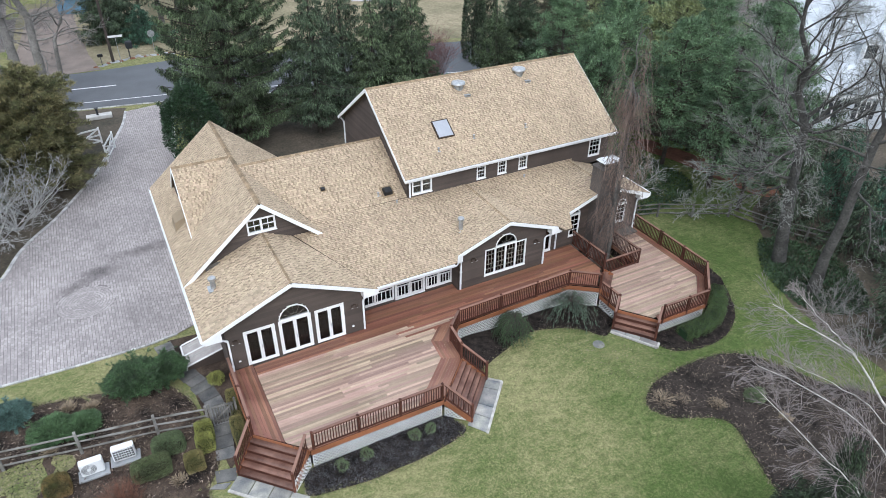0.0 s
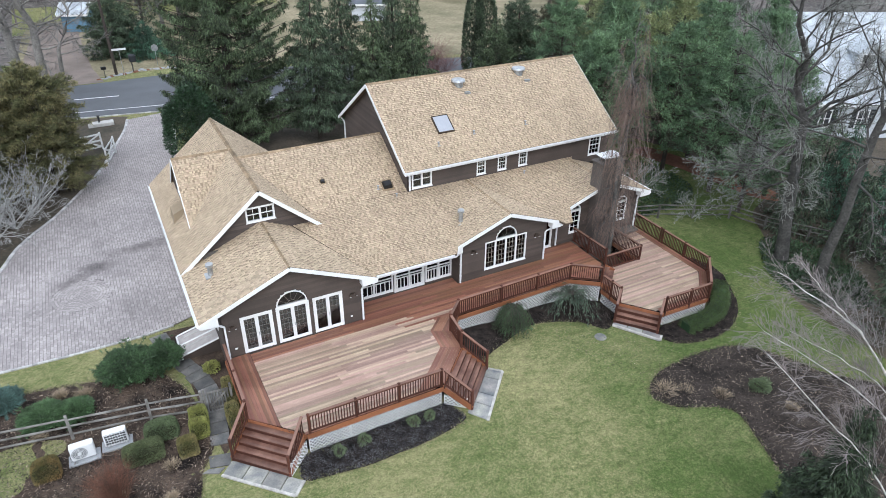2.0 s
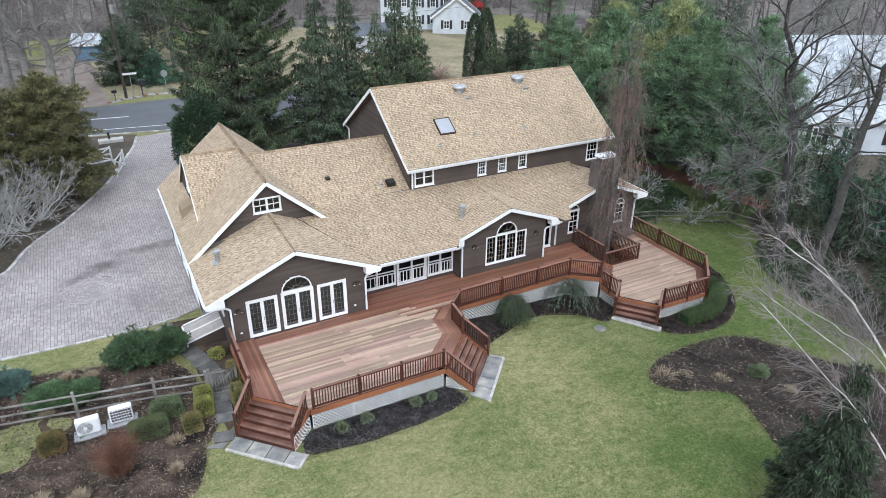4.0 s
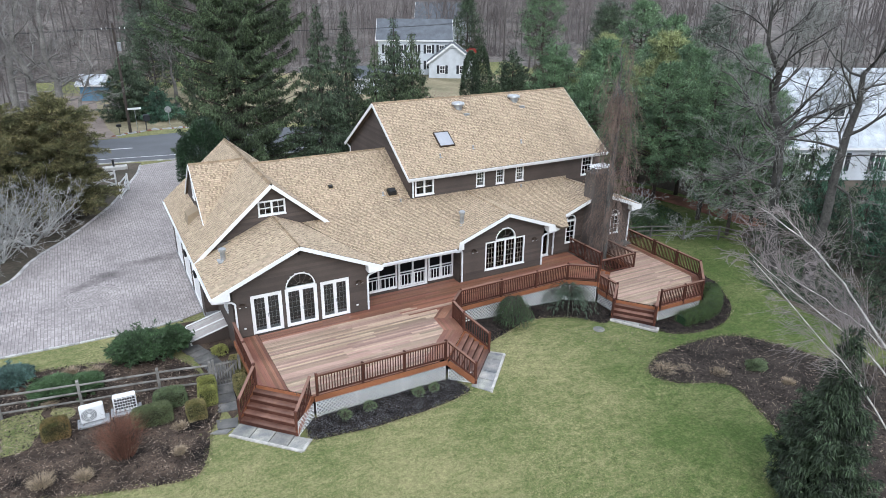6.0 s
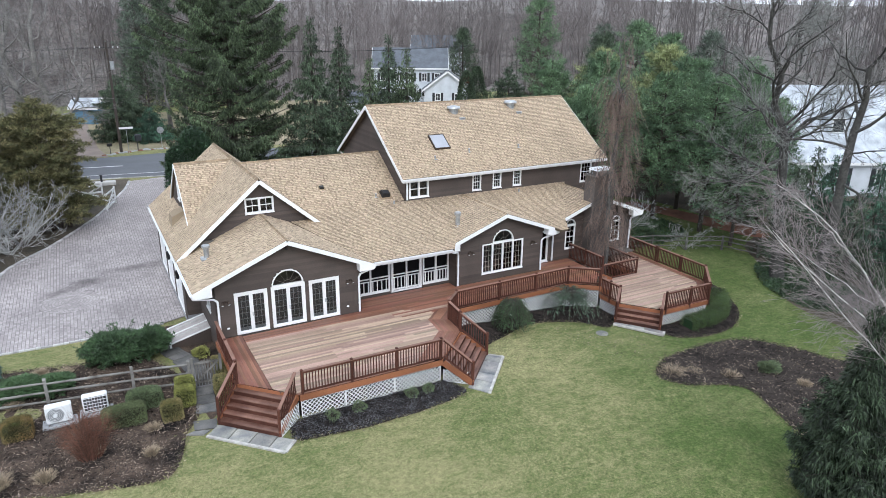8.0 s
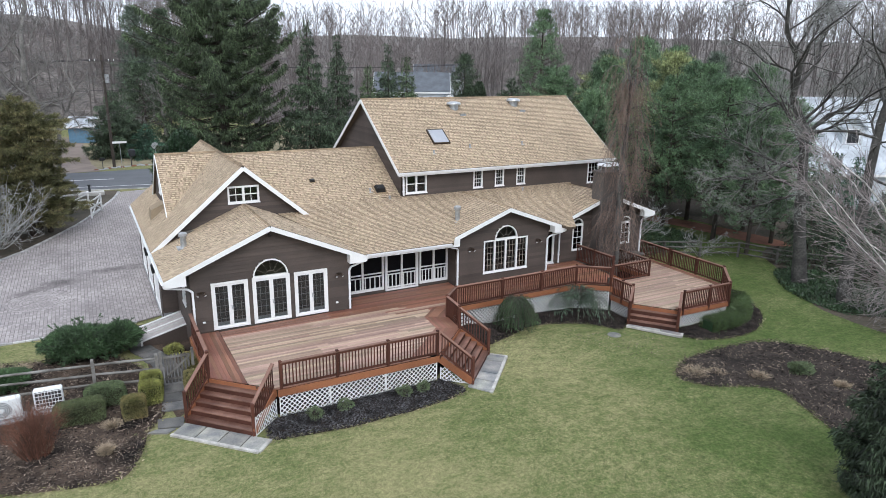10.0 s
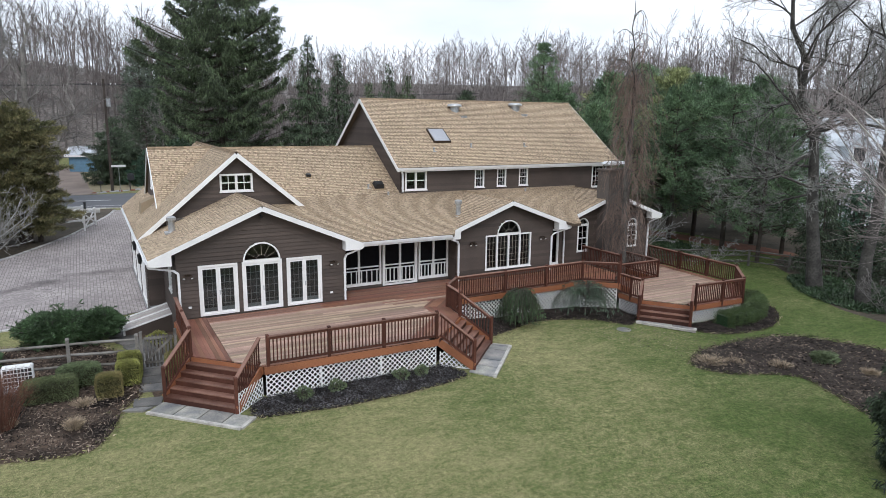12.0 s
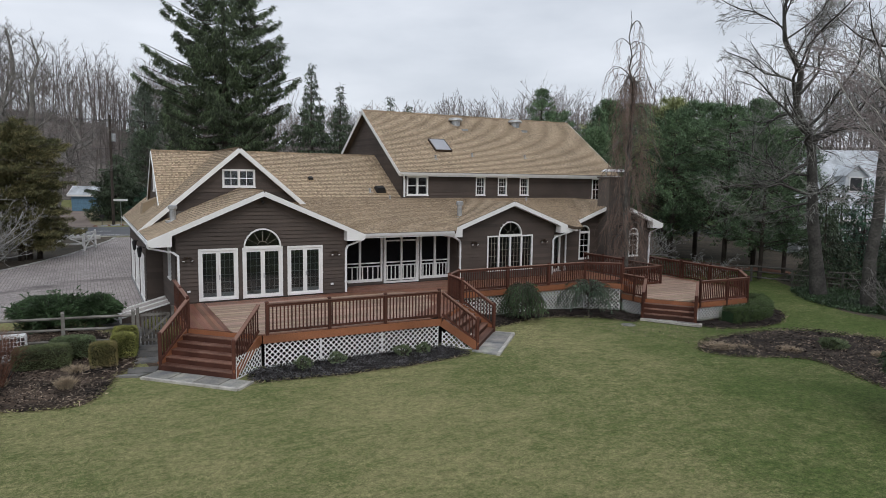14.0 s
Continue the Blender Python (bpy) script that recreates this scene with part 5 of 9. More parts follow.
def border(parent, pts, count, z, mat_, w=0.14, gap=0.006, start=0.0):
    for k in range(count):
        a, b = offset_line(pts, start + k * w), offset_line(pts, start + (k + 1) * w - gap)
        for i in range(len(pts) - 1):
            board(parent, [a[i], a[i + 1], b[i + 1], b[i]], z, mat_)


# upper deck: strip along the end of the house, turned boards by the steps, the field, the walkway
for k in range(8):
    x0 = 2.15 + k * 0.145
    lo0, lo1 = 23.9 - x0, 23.9 - x0 - 0.139
    board(deck, [(x0, lo0), (x0 + 0.139, lo1), (x0 + 0.139, A_Y - 0.03), (x0, A_Y - 0.03)], D, DECK_DARK)
turned = [(10.1, 19.1), S4, K1, (14.4, 24.55)]
for k in range(7):
    a, b = offset_line(turned, k * 0.14), offset_line(turned, k * 0.14 + 0.134)
    for i in range(3):
        q = [a[i], a[i + 1], b[i + 1], b[i]]
        if i == 0:
            for j in (0, 3):
                p, far = Vector(q[j]), Vector(q[1 if j == 0 else 2])
                s = (19.82 - p.y) / (far.y - p.y)
                q[j] = tuple(p.lerp(far, s))
        if i == 2:
            for j in (1, 2):
                p, back = Vector(q[j]), Vector(q[0 if j == 1 else 3])
                if p.y > 24.45:
                    q[j] = tuple(back.lerp(p, (24.45 - back.y) / (p.y - back.y)))
        board(deck, q, D + 0.007, DECK_DARK)
FIELD = [(3.32, A_Y - 0.03), (3.32, 20.58), (4.1, 19.83), (10.7, 19.83), (12.7, 21.8), (12.86, 23.2), (13.95, 24.3), (21.3, 24.46), (22.8, 23.4), (24.2, 24.75), (24.2, C_Y - 0.03),
         (21.42, C_Y - 0.03), (21.42, B_Y - 0.03), (15.42, B_Y - 0.03), (15.42, P_Y - 0.03), (9.42, P_Y - 0.03), (9.42, A_Y - 0.03)]
field(deck, FIELD, D, DECK, 11)
border(deck, [(4.1, 19.68), (10.3, 19.68)], 1, D, DECK_DARK)
border(deck, [(13.9, 24.16), (21.4, 24.3)], 1, D, DECK_DARK)

# lower deck
lower_deck = thing("lower_deck", "many-sided lower wooden deck of pale worn boards", "deck")
R1, R2, R3, R4, R5, R6 = (23.0, 21.65), (24.45, 19.8), (27.85, 19.7), (29.92, 21.8), (29.95, 28.3), (27.25, 28.3)
ring = [R1, R2, R3, R4, R5]
LOWFIELD = offset_line([R1, R2, R3, R4, (29.92, 28.3)], 0.44)
border(lower_deck, [R2, R3, R4, R5], 3, LOW, DECK_DARK)
low_poly = [(23.0, 23.1), (23.05, 21.7), (24.3, 20.1)] + LOWFIELD[1:4] + [(29.5, 28.2), (27.25, 28.2), (27.25, 24.72), (24.35, 24.72), (22.95, 23.3)]
field(lower_deck, low_poly, LOW, DECK, 23)


def slab_edge(parent, pts, z, h, mat_, w=0.04, name="rim_board"):
    for p, q in zip(pts, pts[1:]):
        bm = bmesh.new()
        beam(bm, (p[0], p[1], z - h / 2), (q[0], q[1], z - h / 2), w, h)
        part(name, bm, mat_, parent)


slab_edge(deck, [(2.12, 26.1), (2.12, 21.75), (4.13, 19.7)], D - 0.032, 0.26, RIM)
slab_edge(deck, [(4.15, 19.64), (10.66, 19.61)], D - 0.032, 0.26, RIM)
slab_edge(deck, [(10.7, 19.66), (12.84, 21.73), (13.0, 23.13), (13.97, 24.08), (21.45, 24.26), (22.9, 23.16), (24.38, 24.62)], D - 0.032, 0.26, RIM)
slab_edge(lower_deck, [(22.96, 23.2), (22.96, 21.65), (24.43, 19.76), (27.87, 19.66), (29.96, 21.78), (29.98, 28.3)], LOW - 0.032, 0.24, RIM)
slab_edge(lower_deck, [(24.4, 24.69), (27.22, 24.69), (27.22, 28.2)], LOW - 0.032, 0.24, RIM)

# unseen dark slats added under the decks to keep light from showing through the joints
bm = bmesh.new()
for poly, z in ((FIELD, D), (low_poly, LOW)):
    ys = [p[1] for p in poly]
    y = min(ys) + 0.2
    while y < max(ys):
        cr = crossings(poly, y)
        for a, b in zip(cr[::2], cr[1::2]):
            if b - a > 0.4:
                box(bm, (a + 0.06, y - 0.19, z - 0.09), (b - 0.06, y + 0.19, z - 0.034))
        y += 0.4
part("bearers", bm, BARK_DARK, deck)["kind"] = "stuff"


# near-black ground sheet: paints the deep shade seen behind the lattice
patch("under_deck", [(2.3, 26.1), (2.3, 21.9), (3.2, 20.9), (4.2, 19.85), (10.6, 19.8), (12.7, 21.8), (13.0, 23.3), (14.0, 24.3), (21.4, 24.5), (23.1, 23.4), (23.2, 21.9), (24.6, 20.0), (27.8, 19.9), (29.7, 21.9), (29.8, 28.2), (27.3, 28.2), (27.3, 24.8), (24.4, 24.8), (24.3, 27.8), (15, 27.6)], 0.03, MULCH, "dark sheet under the deck with the shade put into its colour", "soil", 1.0)


# ---- railings ----
BAL = bmesh.new()
box(BAL, (-0.019, -0.019, 0), (0.019, 0.019, 1))
bal_mesh = bpy.data.meshes.new("baluster")
BAL.to_mesh(bal_mesh)
BAL.free()
bal_mesh.materials.append(RAIL)
POST_W = 0.10


def post(parent, x, y, z0, z1, w=POST_W):
    bm = bmesh.new()
    box(bm, (x - w / 2, y - w / 2, z0), (x + w / 2, y + w / 2, z1))
    quad_box(bm, ((x - w * .62, y - w * .62, z1 + .001), (x + w * .62, y - w * .62, z1 + .001), (x + w * .62, y + w * .62, z1 + .001), (x - w * .62, y + w * .62, z1 + .001),
                  (x - w * .4, y - w * .4, z1 + .04), (x + w * .4, y - w * .4, z1 + .04), (x + w * .4, y + w * .4, z1 + .04), (x - w * .4, y + w * .4, z1 + .04)))
    part("post", bm, RAIL, parent)


def railing(p, q, z0, z1=None, height=1.02, posts=(0.0, 1.0), foot=0.3, label="stained wooden deck railing with square balusters", low=0.09):
    """A railing from p to q on a floor at z0 (z1 at q, on steps)."""
    z1 = z0 if z1 is None else z1
    root = thing("deck_railing", label, "railing", group="deck railings")
    a, b = Vector((*p, z0)), Vector((*q, z1))
    length = (b.xy - a.xy).length
    bm = bmesh.new()
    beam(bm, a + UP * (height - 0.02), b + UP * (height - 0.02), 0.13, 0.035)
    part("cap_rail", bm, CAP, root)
    bm = bmesh.new()
    beam(bm, a + UP * (height - 0.085), b + UP * (height - 0.085), 0.04, 0.09)
    part("top_rail", bm, RAIL, root)
    bm = bmesh.new()
    beam(bm, a + UP * low, b + UP * low, 0.04, 0.08)
    part("bottom_rail", bm, RAIL, root)
    n = max(2, round(length / 0.125))
    spin = math.atan2(q[1] - p[1], q[0] - p[0])
    for i in range(n):
        s = (i + 0.5) / n
        c = a.lerp(b, s)
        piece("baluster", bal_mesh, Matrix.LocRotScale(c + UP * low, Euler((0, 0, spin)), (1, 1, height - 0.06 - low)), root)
    for s in posts:
        c = a.lerp(b, s)
        post(root, c.x, c.y, c.z - foot, c.z + height + 0.02)
    return root


railing((2.2, 26.05), S1, D, posts=(0.5, 1.0))
railing((4.3, 19.7), (10.6, 19.66), D, posts=(0.0, 0.335, 0.66, 1.0))
railing(S4, K1, D, posts=(0.0, 1.0))
railing(K1, K2, D, posts=(1.0,))
railing(K2, K3, D, posts=(0.36, 0.69, 1.0))
railing(K3, K4, D, posts=(1.0,))
railing((24.3, 27.75), (24.38, 24.7), D, posts=(0.5, 1.0))
railing((22.95, 23.1), R1, LOW, posts=(0.5, 1.0))
railing((24.6, 19.76), (27.85, 19.68), LOW, posts=(0.0, 0.55, 1.0))
railing((27.85, 19.68), (29.92, 21.78), LOW, posts=(1.0,))
railing((29.92, 21.78), (29.95, 25.6), LOW, posts=(0.5, 1.0))
railing((29.95, 25.8), (29.95, 28.25), LOW, posts=(0.0, 1.0))
railing((24.45, 24.72), (27.22, 24.72), LOW, posts=(0.0, 1.0))
railing((27.22, 24.72), (27.22, 27.6), LOW, posts=(1.0,))


# ---- steps ----
def steps(p, q, out, risers, top, bottom, run, label, rails=True):
    """A flight from the deck's edge p-q going down in direction out."""
    root = thing("deck_steps", label, "steps", group="deck steps")
    p, q, out = Vector((*p, 0)), Vector((*q, 0)), Vector((*out, 0)).normalized()
    rise = (top - bottom) / risers
    along = (q - p).normalized()
    for i in range(risers):
        z = top - i * rise
        bm = bmesh.new()
        c0, c1 = p + out * (run * i), q + out * (run * i)
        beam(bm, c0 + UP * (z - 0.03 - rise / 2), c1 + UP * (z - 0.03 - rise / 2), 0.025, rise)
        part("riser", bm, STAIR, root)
        if i < risers - 1:
            for k in range(2):
                bm = bmesh.new()
                off = out * (run * i + run * (k + 0.5) / 2 + 0.015)
                beam(bm, p + off + UP * (z - rise - 0.016), q + off + UP * (z - rise - 0.016), run / 2 - 0.006 + (0.02 if k else 0), 0.032)
                part("tread", bm, TREAD, root)
    last = out * (run * (risers - 1))
    for end in (p, q):
        bm = bmesh.new()
        s = along * (0.03 if end is p else -0.03) * -1
        a, b = end + s + UP * (top - 0.18), end + s + last + UP * (bottom + 0.12)
        beam(bm, a, b, 0.045, 0.3)
        part("stringer", bm, RIM, root)
    if rails:
        for end in (p, q):
            foot_end = end + last * 1.0
            railing(tuple(end.xy), tuple(foot_end.xy), top, bottom + rise * 0.9, 1.0, (1.0,), 0.25 + rise, "sloping stained stair railing with square balusters", 0.13)
    return root


steps(S1, (4.05, 19.78), (-0.70, -0.71), 6, D, 0.06, 0.285, "six red-brown wooden steps from the deck to the paving")
steps((10.72, 19.62), S4, (0.71, -0.70), 6, D, 0.02, 0.27, "six red-brown wooden steps from the deck to the lawn")
steps(R1, R2, (-0.79, -0.62), 4, LOW, -0.2, 0.29, "four red-brown wooden steps from the lower deck")
steps(K4, (24.36, 24.62), (0.70, -0.71), 3, D, LOW, 0.28, "red-brown steps between the two deck levels", False)

# ---- white lattice ----
def lattice(p, q, z0, z1, label="white diagonal lattice skirting under the deck", single=True):
    root = thing("lattice_panel", label, "lattice", group="lattice skirting")
    a, b = Vector((*p, 0)), Vector((*q, 0))
    L, hgt = (b - a).length, z1 - z0
    m = Matrix.Translation((a.x, a.y, z0)) @ Matrix.Rotation(math.atan2(b.y - a.y, b.x - a.x), 4, "Z")
    root.matrix_world = m
    step, w = 0.19, 0.036
    rest = bmesh.new()
    for d, yy in ((1, 0.0), (-1, 0.012)):
        s = -hgt if d > 0 else 0.0
        while s < (L if d > 0 else L + hgt):
            x0, y0, x1, y1 = (s, 0, s + hgt, hgt) if d > 0 else (s, 0, s - hgt, hgt)
            lo, hi = min(x0, x1), max(x0, x1)
            ca, cb = max(lo, 0), min(hi, L)
            if cb - ca > 0.05:
                za = (ca - x0) * d if d > 0 else (x0 - ca)
                zb = (cb - x0) * d if d > 0 else (x0 - cb)
                bm = bmesh.new() if single else rest
                beam(bm, (ca, yy, za), (cb, yy, zb), 0.008, w, UP)
                if single:
                    part("slat", bm, LATTICE, root)
            s += step
    if single:
        rest.free()
    else:
        part("slats", rest, LATTICE, root)
    bm = bmesh.new()
    for x in (0.003, L - 0.033):
        box(bm, (x, -0.014, 0.042), (x + 0.03, -0.006, hgt))
    box(bm, (0.003, -0.015, 0), (L - 0.003, -0.007, 0.04))
    part("lattice_frame", bm, LATTICE, root)
    return root


T0 = D - 0.29
for x0, x1 in ((4.2, 6.1), (6.1, 8.35), (8.35, 10.6)):
    lattice((x0, 19.68), (x1, 19.68), 0.02, T0)
lattice((3.1, 18.75), (4.1, 19.74), 0.02, 0.72)
lattice((10.72, 19.62), (11.6, 18.85), 0.0, 0.6)
lattice((13.02, 21.9), (13.02, 23.1), -0.05, T0)
lattice((13.02, 23.2), (13.95, 24.12), -0.05, T0)
lattice((14.0, 24.2), (17.7, 24.25), -0.12, T0, single=False)
lattice((17.7, 24.25), (21.4, 24.34), -0.2, T0, single=False)
lattice((21.45, 24.34), (22.9, 23.26), -0.3, T0, single=False)
lattice((23.0, 23.15), (23.02, 21.65), -0.32, LOW - 0.27)
lattice((24.55, 19.82), (27.8, 19.74), -0.32, LOW - 0.27)
lattice((27.85, 19.76), (29.9, 21.84), -0.32, LOW - 0.27, single=False)

# ---- paving at the steps ----
def paving(pts, z, rows, cols, label, edge=True):
    """Bluestone flags laid in a four-cornered area with a pale edging."""
    root = thing("stone_landing", label, "paving", kind="structure")
    rnd = random.Random(int(pts[0][0] * 10))
    a, b, c, d = (Vector((*p, z)) for p in pts)
    at = lambda u, v: a.lerp(b, u).lerp(d.lerp(c, u), v)
    for r in range(rows):
        us = [i / cols + (rnd.uniform(-0.06, 0.06) if 0 < i < cols else 0) for i in range(cols + 1)]
        for u0, u1 in zip(us, us[1:]):
            bm = bmesh.new()
            g = 0.006
            corner = [at(u0 + g, (r + 0.02) / rows), at(u1 - g, (r + 0.02) / rows), at(u1 - g, (r + 0.98) / rows), at(u0 + g, (r + 0.98) / rows)]
            quad_box(bm, [p - UP * 0.06 for p in corner] + corner)
            part("flagstone", bm, STONE, root)
    if edge:
        bm = bmesh.new()
        for k, (p, q) in enumerate(((a, b), (b, c))):
            beam(bm, p - UP * (0.041 + 0.004 * k), q - UP * (0.041 + 0.004 * k), 0.12, 0.1)
        part("stone_edge", bm, STONE_EDGE, root)


paving([(0.55, 20.15), (2.95, 17.72), (3.5, 18.3), (1.1, 20.75)], 0.06, 1, 4, "bluestone landing with a pale edge at the wooden steps")
paving([(12.0, 17.75), (14.4, 20.3), (13.6, 21.05), (11.4, 18.6)], 0.03, 1, 4, "bluestone landing with a pale edge beside the lawn")
paving([(22.1, 21.0), (23.5, 18.75), (23.85, 19.0), (22.45, 21.3)], -0.2, 1, 3, "pale stone landing at the lower steps")


# ---- plants: generators ----
def tri_mesh(name, verts, faces, material, parent=None, label=""):
    """A mesh from arrays of points and of triangles."""
    me = bpy.data.meshes.new(name)
    verts, faces = np.asarray(verts, np.float32), np.asarray(faces, np.int32)
    me.vertices.add(len(verts))
    me.vertices.foreach_set("co", verts.ravel())
    me.loops.add(faces.size)
    me.loops.foreach_set("vertex_index", faces.ravel())
    me.polygons.add(len(faces))
    me.polygons.foreach_set("loop_start", np.arange(0, faces.size, 3, dtype=np.int32))
    me.polygons.foreach_set("loop_total", np.full(len(faces), 3, np.int32))
    me.update(calc_edges=True)
    me.materials.append(material)
    ob = new(name, me)
    if parent is not None:
        ob.parent = parent
    if label:
        ob["label"] = label
    return ob


def unit(v):
    return v / np.maximum(np.linalg.norm(v, axis=-1, keepdims=True), 1e-9)


def blades(at, along, length, width, rs, fold=0.35):
    """Pointed leaves or sprays: two triangles each, from points and directions, folded along the middle."""
    n = len(at)
    d = unit(along)
    side = unit(np.cross(d, rs.normal(size=(n, 3))))
    nrm = np.cross(side, d)
    length, width = np.broadcast_to(length, n)[:, None], np.broadcast_to(width, n)[:, None]
    mid = at + d * length * 0.45
    tip = at + d * length
    l = mid + side * width / 2 + nrm * width * fold
    r = mid - side * width / 2 + nrm * width * fold
    verts = np.stack([at, l, tip, r], 1).reshape(-1, 3)
    k = np.arange(n)[:, None] * 4
    faces = np.concatenate([k + [0, 2, 1], k + [0, 3, 2]], 1).reshape(-1, 3)
    return verts, faces


def spikes(at, along, length, width, rs):
    """Fine pointed sprays: one triangle each."""
    n = len(at)
    d = unit(along)
    side = unit(np.cross(d, rs.normal(size=(n, 3))))
    length, width = np.broadcast_to(length, n)[:, None], np.broadcast_to(width, n)[:, None]
    verts = np.stack([at - side * width / 2, at + side * width / 2, at + d * length], 1).reshape(-1, 3)
    return verts, np.arange(3 * n).reshape(-1, 3)


def joined(sets):
    vs, fs, k = [], [], 0
    for v, f in sets:
        vs.append(v)
        fs.append(f + k)
        k += len(v)
    return np.concatenate(vs), np.concatenate(fs)


def tubes(lines, sides):
    """Tapered tubes; lines: lists of (points, radii)."""
    vs, fs, k = [], [], 0
    ang = np.arange(sides) * math.tau / sides
    for pts, rad in lines:
        pts, rad = np.asarray(pts, float), np.asarray(rad, float)
        d = unit(np.gradient(pts, axis=0))
        ref = np.where(np.abs(d[:, 2:3]) > 0.9, np.array([[1.0, 0.1, 0]]), np.array([[0, 0, 1.0]]))
        a = unit(np.cross(d, ref))
        b = np.cross(d, a)
        ring = pts[:, None] + rad[:, None, None] * (np.cos(ang)[None, :, None] * a[:, None] + np.sin(ang)[None, :, None] * b[:, None])
        n = len(pts)
        vs.append(ring.reshape(-1, 3))
        i = np.arange(n - 1)[:, None] * sides
        j = np.arange(sides)[None]
        p, q = i + j, i + (j + 1) % sides
        fs.append(np.stack([np.stack([p, q, q + sides], -1), np.stack([p, q + sides, p + sides], -1)], 2).reshape(-1, 3) + k)
        k += n * sides
    return np.concatenate(vs), np.concatenate(fs)


def sticks(P, R, sides=3):
    """Tapered tubes along many lines of equal length at once: P (lines, points, 3), R (lines, points)."""
    N, n = R.shape
    d = unit(np.gradient(P, axis=1))
    ref = np.where(np.abs(d[..., 2:3]) > 0.9, np.array([1.0, 0.1, 0]), np.array([0, 0, 1.0]))
    a = unit(np.cross(d, ref))
    b = np.cross(d, a)
    ang = np.arange(sides) * math.tau / sides
    ring = P[:, :, None] + R[:, :, None, None] * (np.cos(ang)[:, None] * a[:, :, None] + np.sin(ang)[:, None] * b[:, :, None])
    base = (np.arange(N) * n * sides)[:, None, None] + (np.arange(n - 1) * sides)[None, :, None]
    p, q = base + np.arange(sides), base + (np.arange(sides) + 1) % sides
    faces = np.stack([np.stack([p, q, q + sides], -1), np.stack([p, q + sides, p + sides], -1)], -2)
    return ring.reshape(-1, 3), faces.reshape(-1, 3)


def ramify(rs, P, R, kids, ratio, angle, rise=0.1, bend=0.16, n=4, lo=0.2, thin=0.6):
    """Side branches along every line of P."""
    N, m = R.shape
    idx = np.repeat(np.arange(N), kids)
    M = len(idx)
    s = (np.tile(np.arange(kids), N) + rs.uniform(0, 1, M)) / kids * (1 - lo) + lo
    j = s * (m - 1)
    i = np.minimum(j.astype(int), m - 2)
    f = (j - i)[:, None]
    at = P[idx, i] * (1 - f) + P[idx, i + 1] * f
    d = unit(P[idx, i + 1] - P[idx, i])
    side = unit(np.cross(d, rs.normal(size=(M, 3))))
    a = (angle * rs.uniform(0.55, 1.3, M))[:, None]
    v = d * np.cos(a) + side * np.sin(a)
    L = np.linalg.norm(np.diff(P, axis=1), axis=2).sum(1)[idx] * ratio * (1.2 - 0.75 * s) * rs.uniform(0.6, 1.3, M)
    r = (R[idx, i] * (1 - f[:, 0]) + R[idx, i + 1] * f[:, 0]) * thin
    C = np.empty((M, n, 3))
    C[:, 0] = at
    for k in range(1, n):
        v = unit(v + rs.normal(0, bend, (M, 3)) + np.array([0, 0, rise / n]))
        C[:, k] = C[:, k - 1] + v * (L / (n - 1))[:, None]
    return C, r[:, None] * np.linspace(1, 0.35, n)


def strokes(rs, at, heading, length, n, rise, bend):
    """Wandering lines from points and headings."""
    P = np.empty((len(at), n, 3))
    P[:, 0], v = at, unit(np.asarray(heading, float))
    for k in range(1, n):
        v = unit(v + rs.normal(0, bend, P[:, 0].shape) + np.array([0, 0, 1.0]) * np.asarray(rise).reshape(-1, 1) / n)
        P[:, k] = P[:, k - 1] + v * (np.asarray(length) / (n - 1)).reshape(-1, 1)
    return P


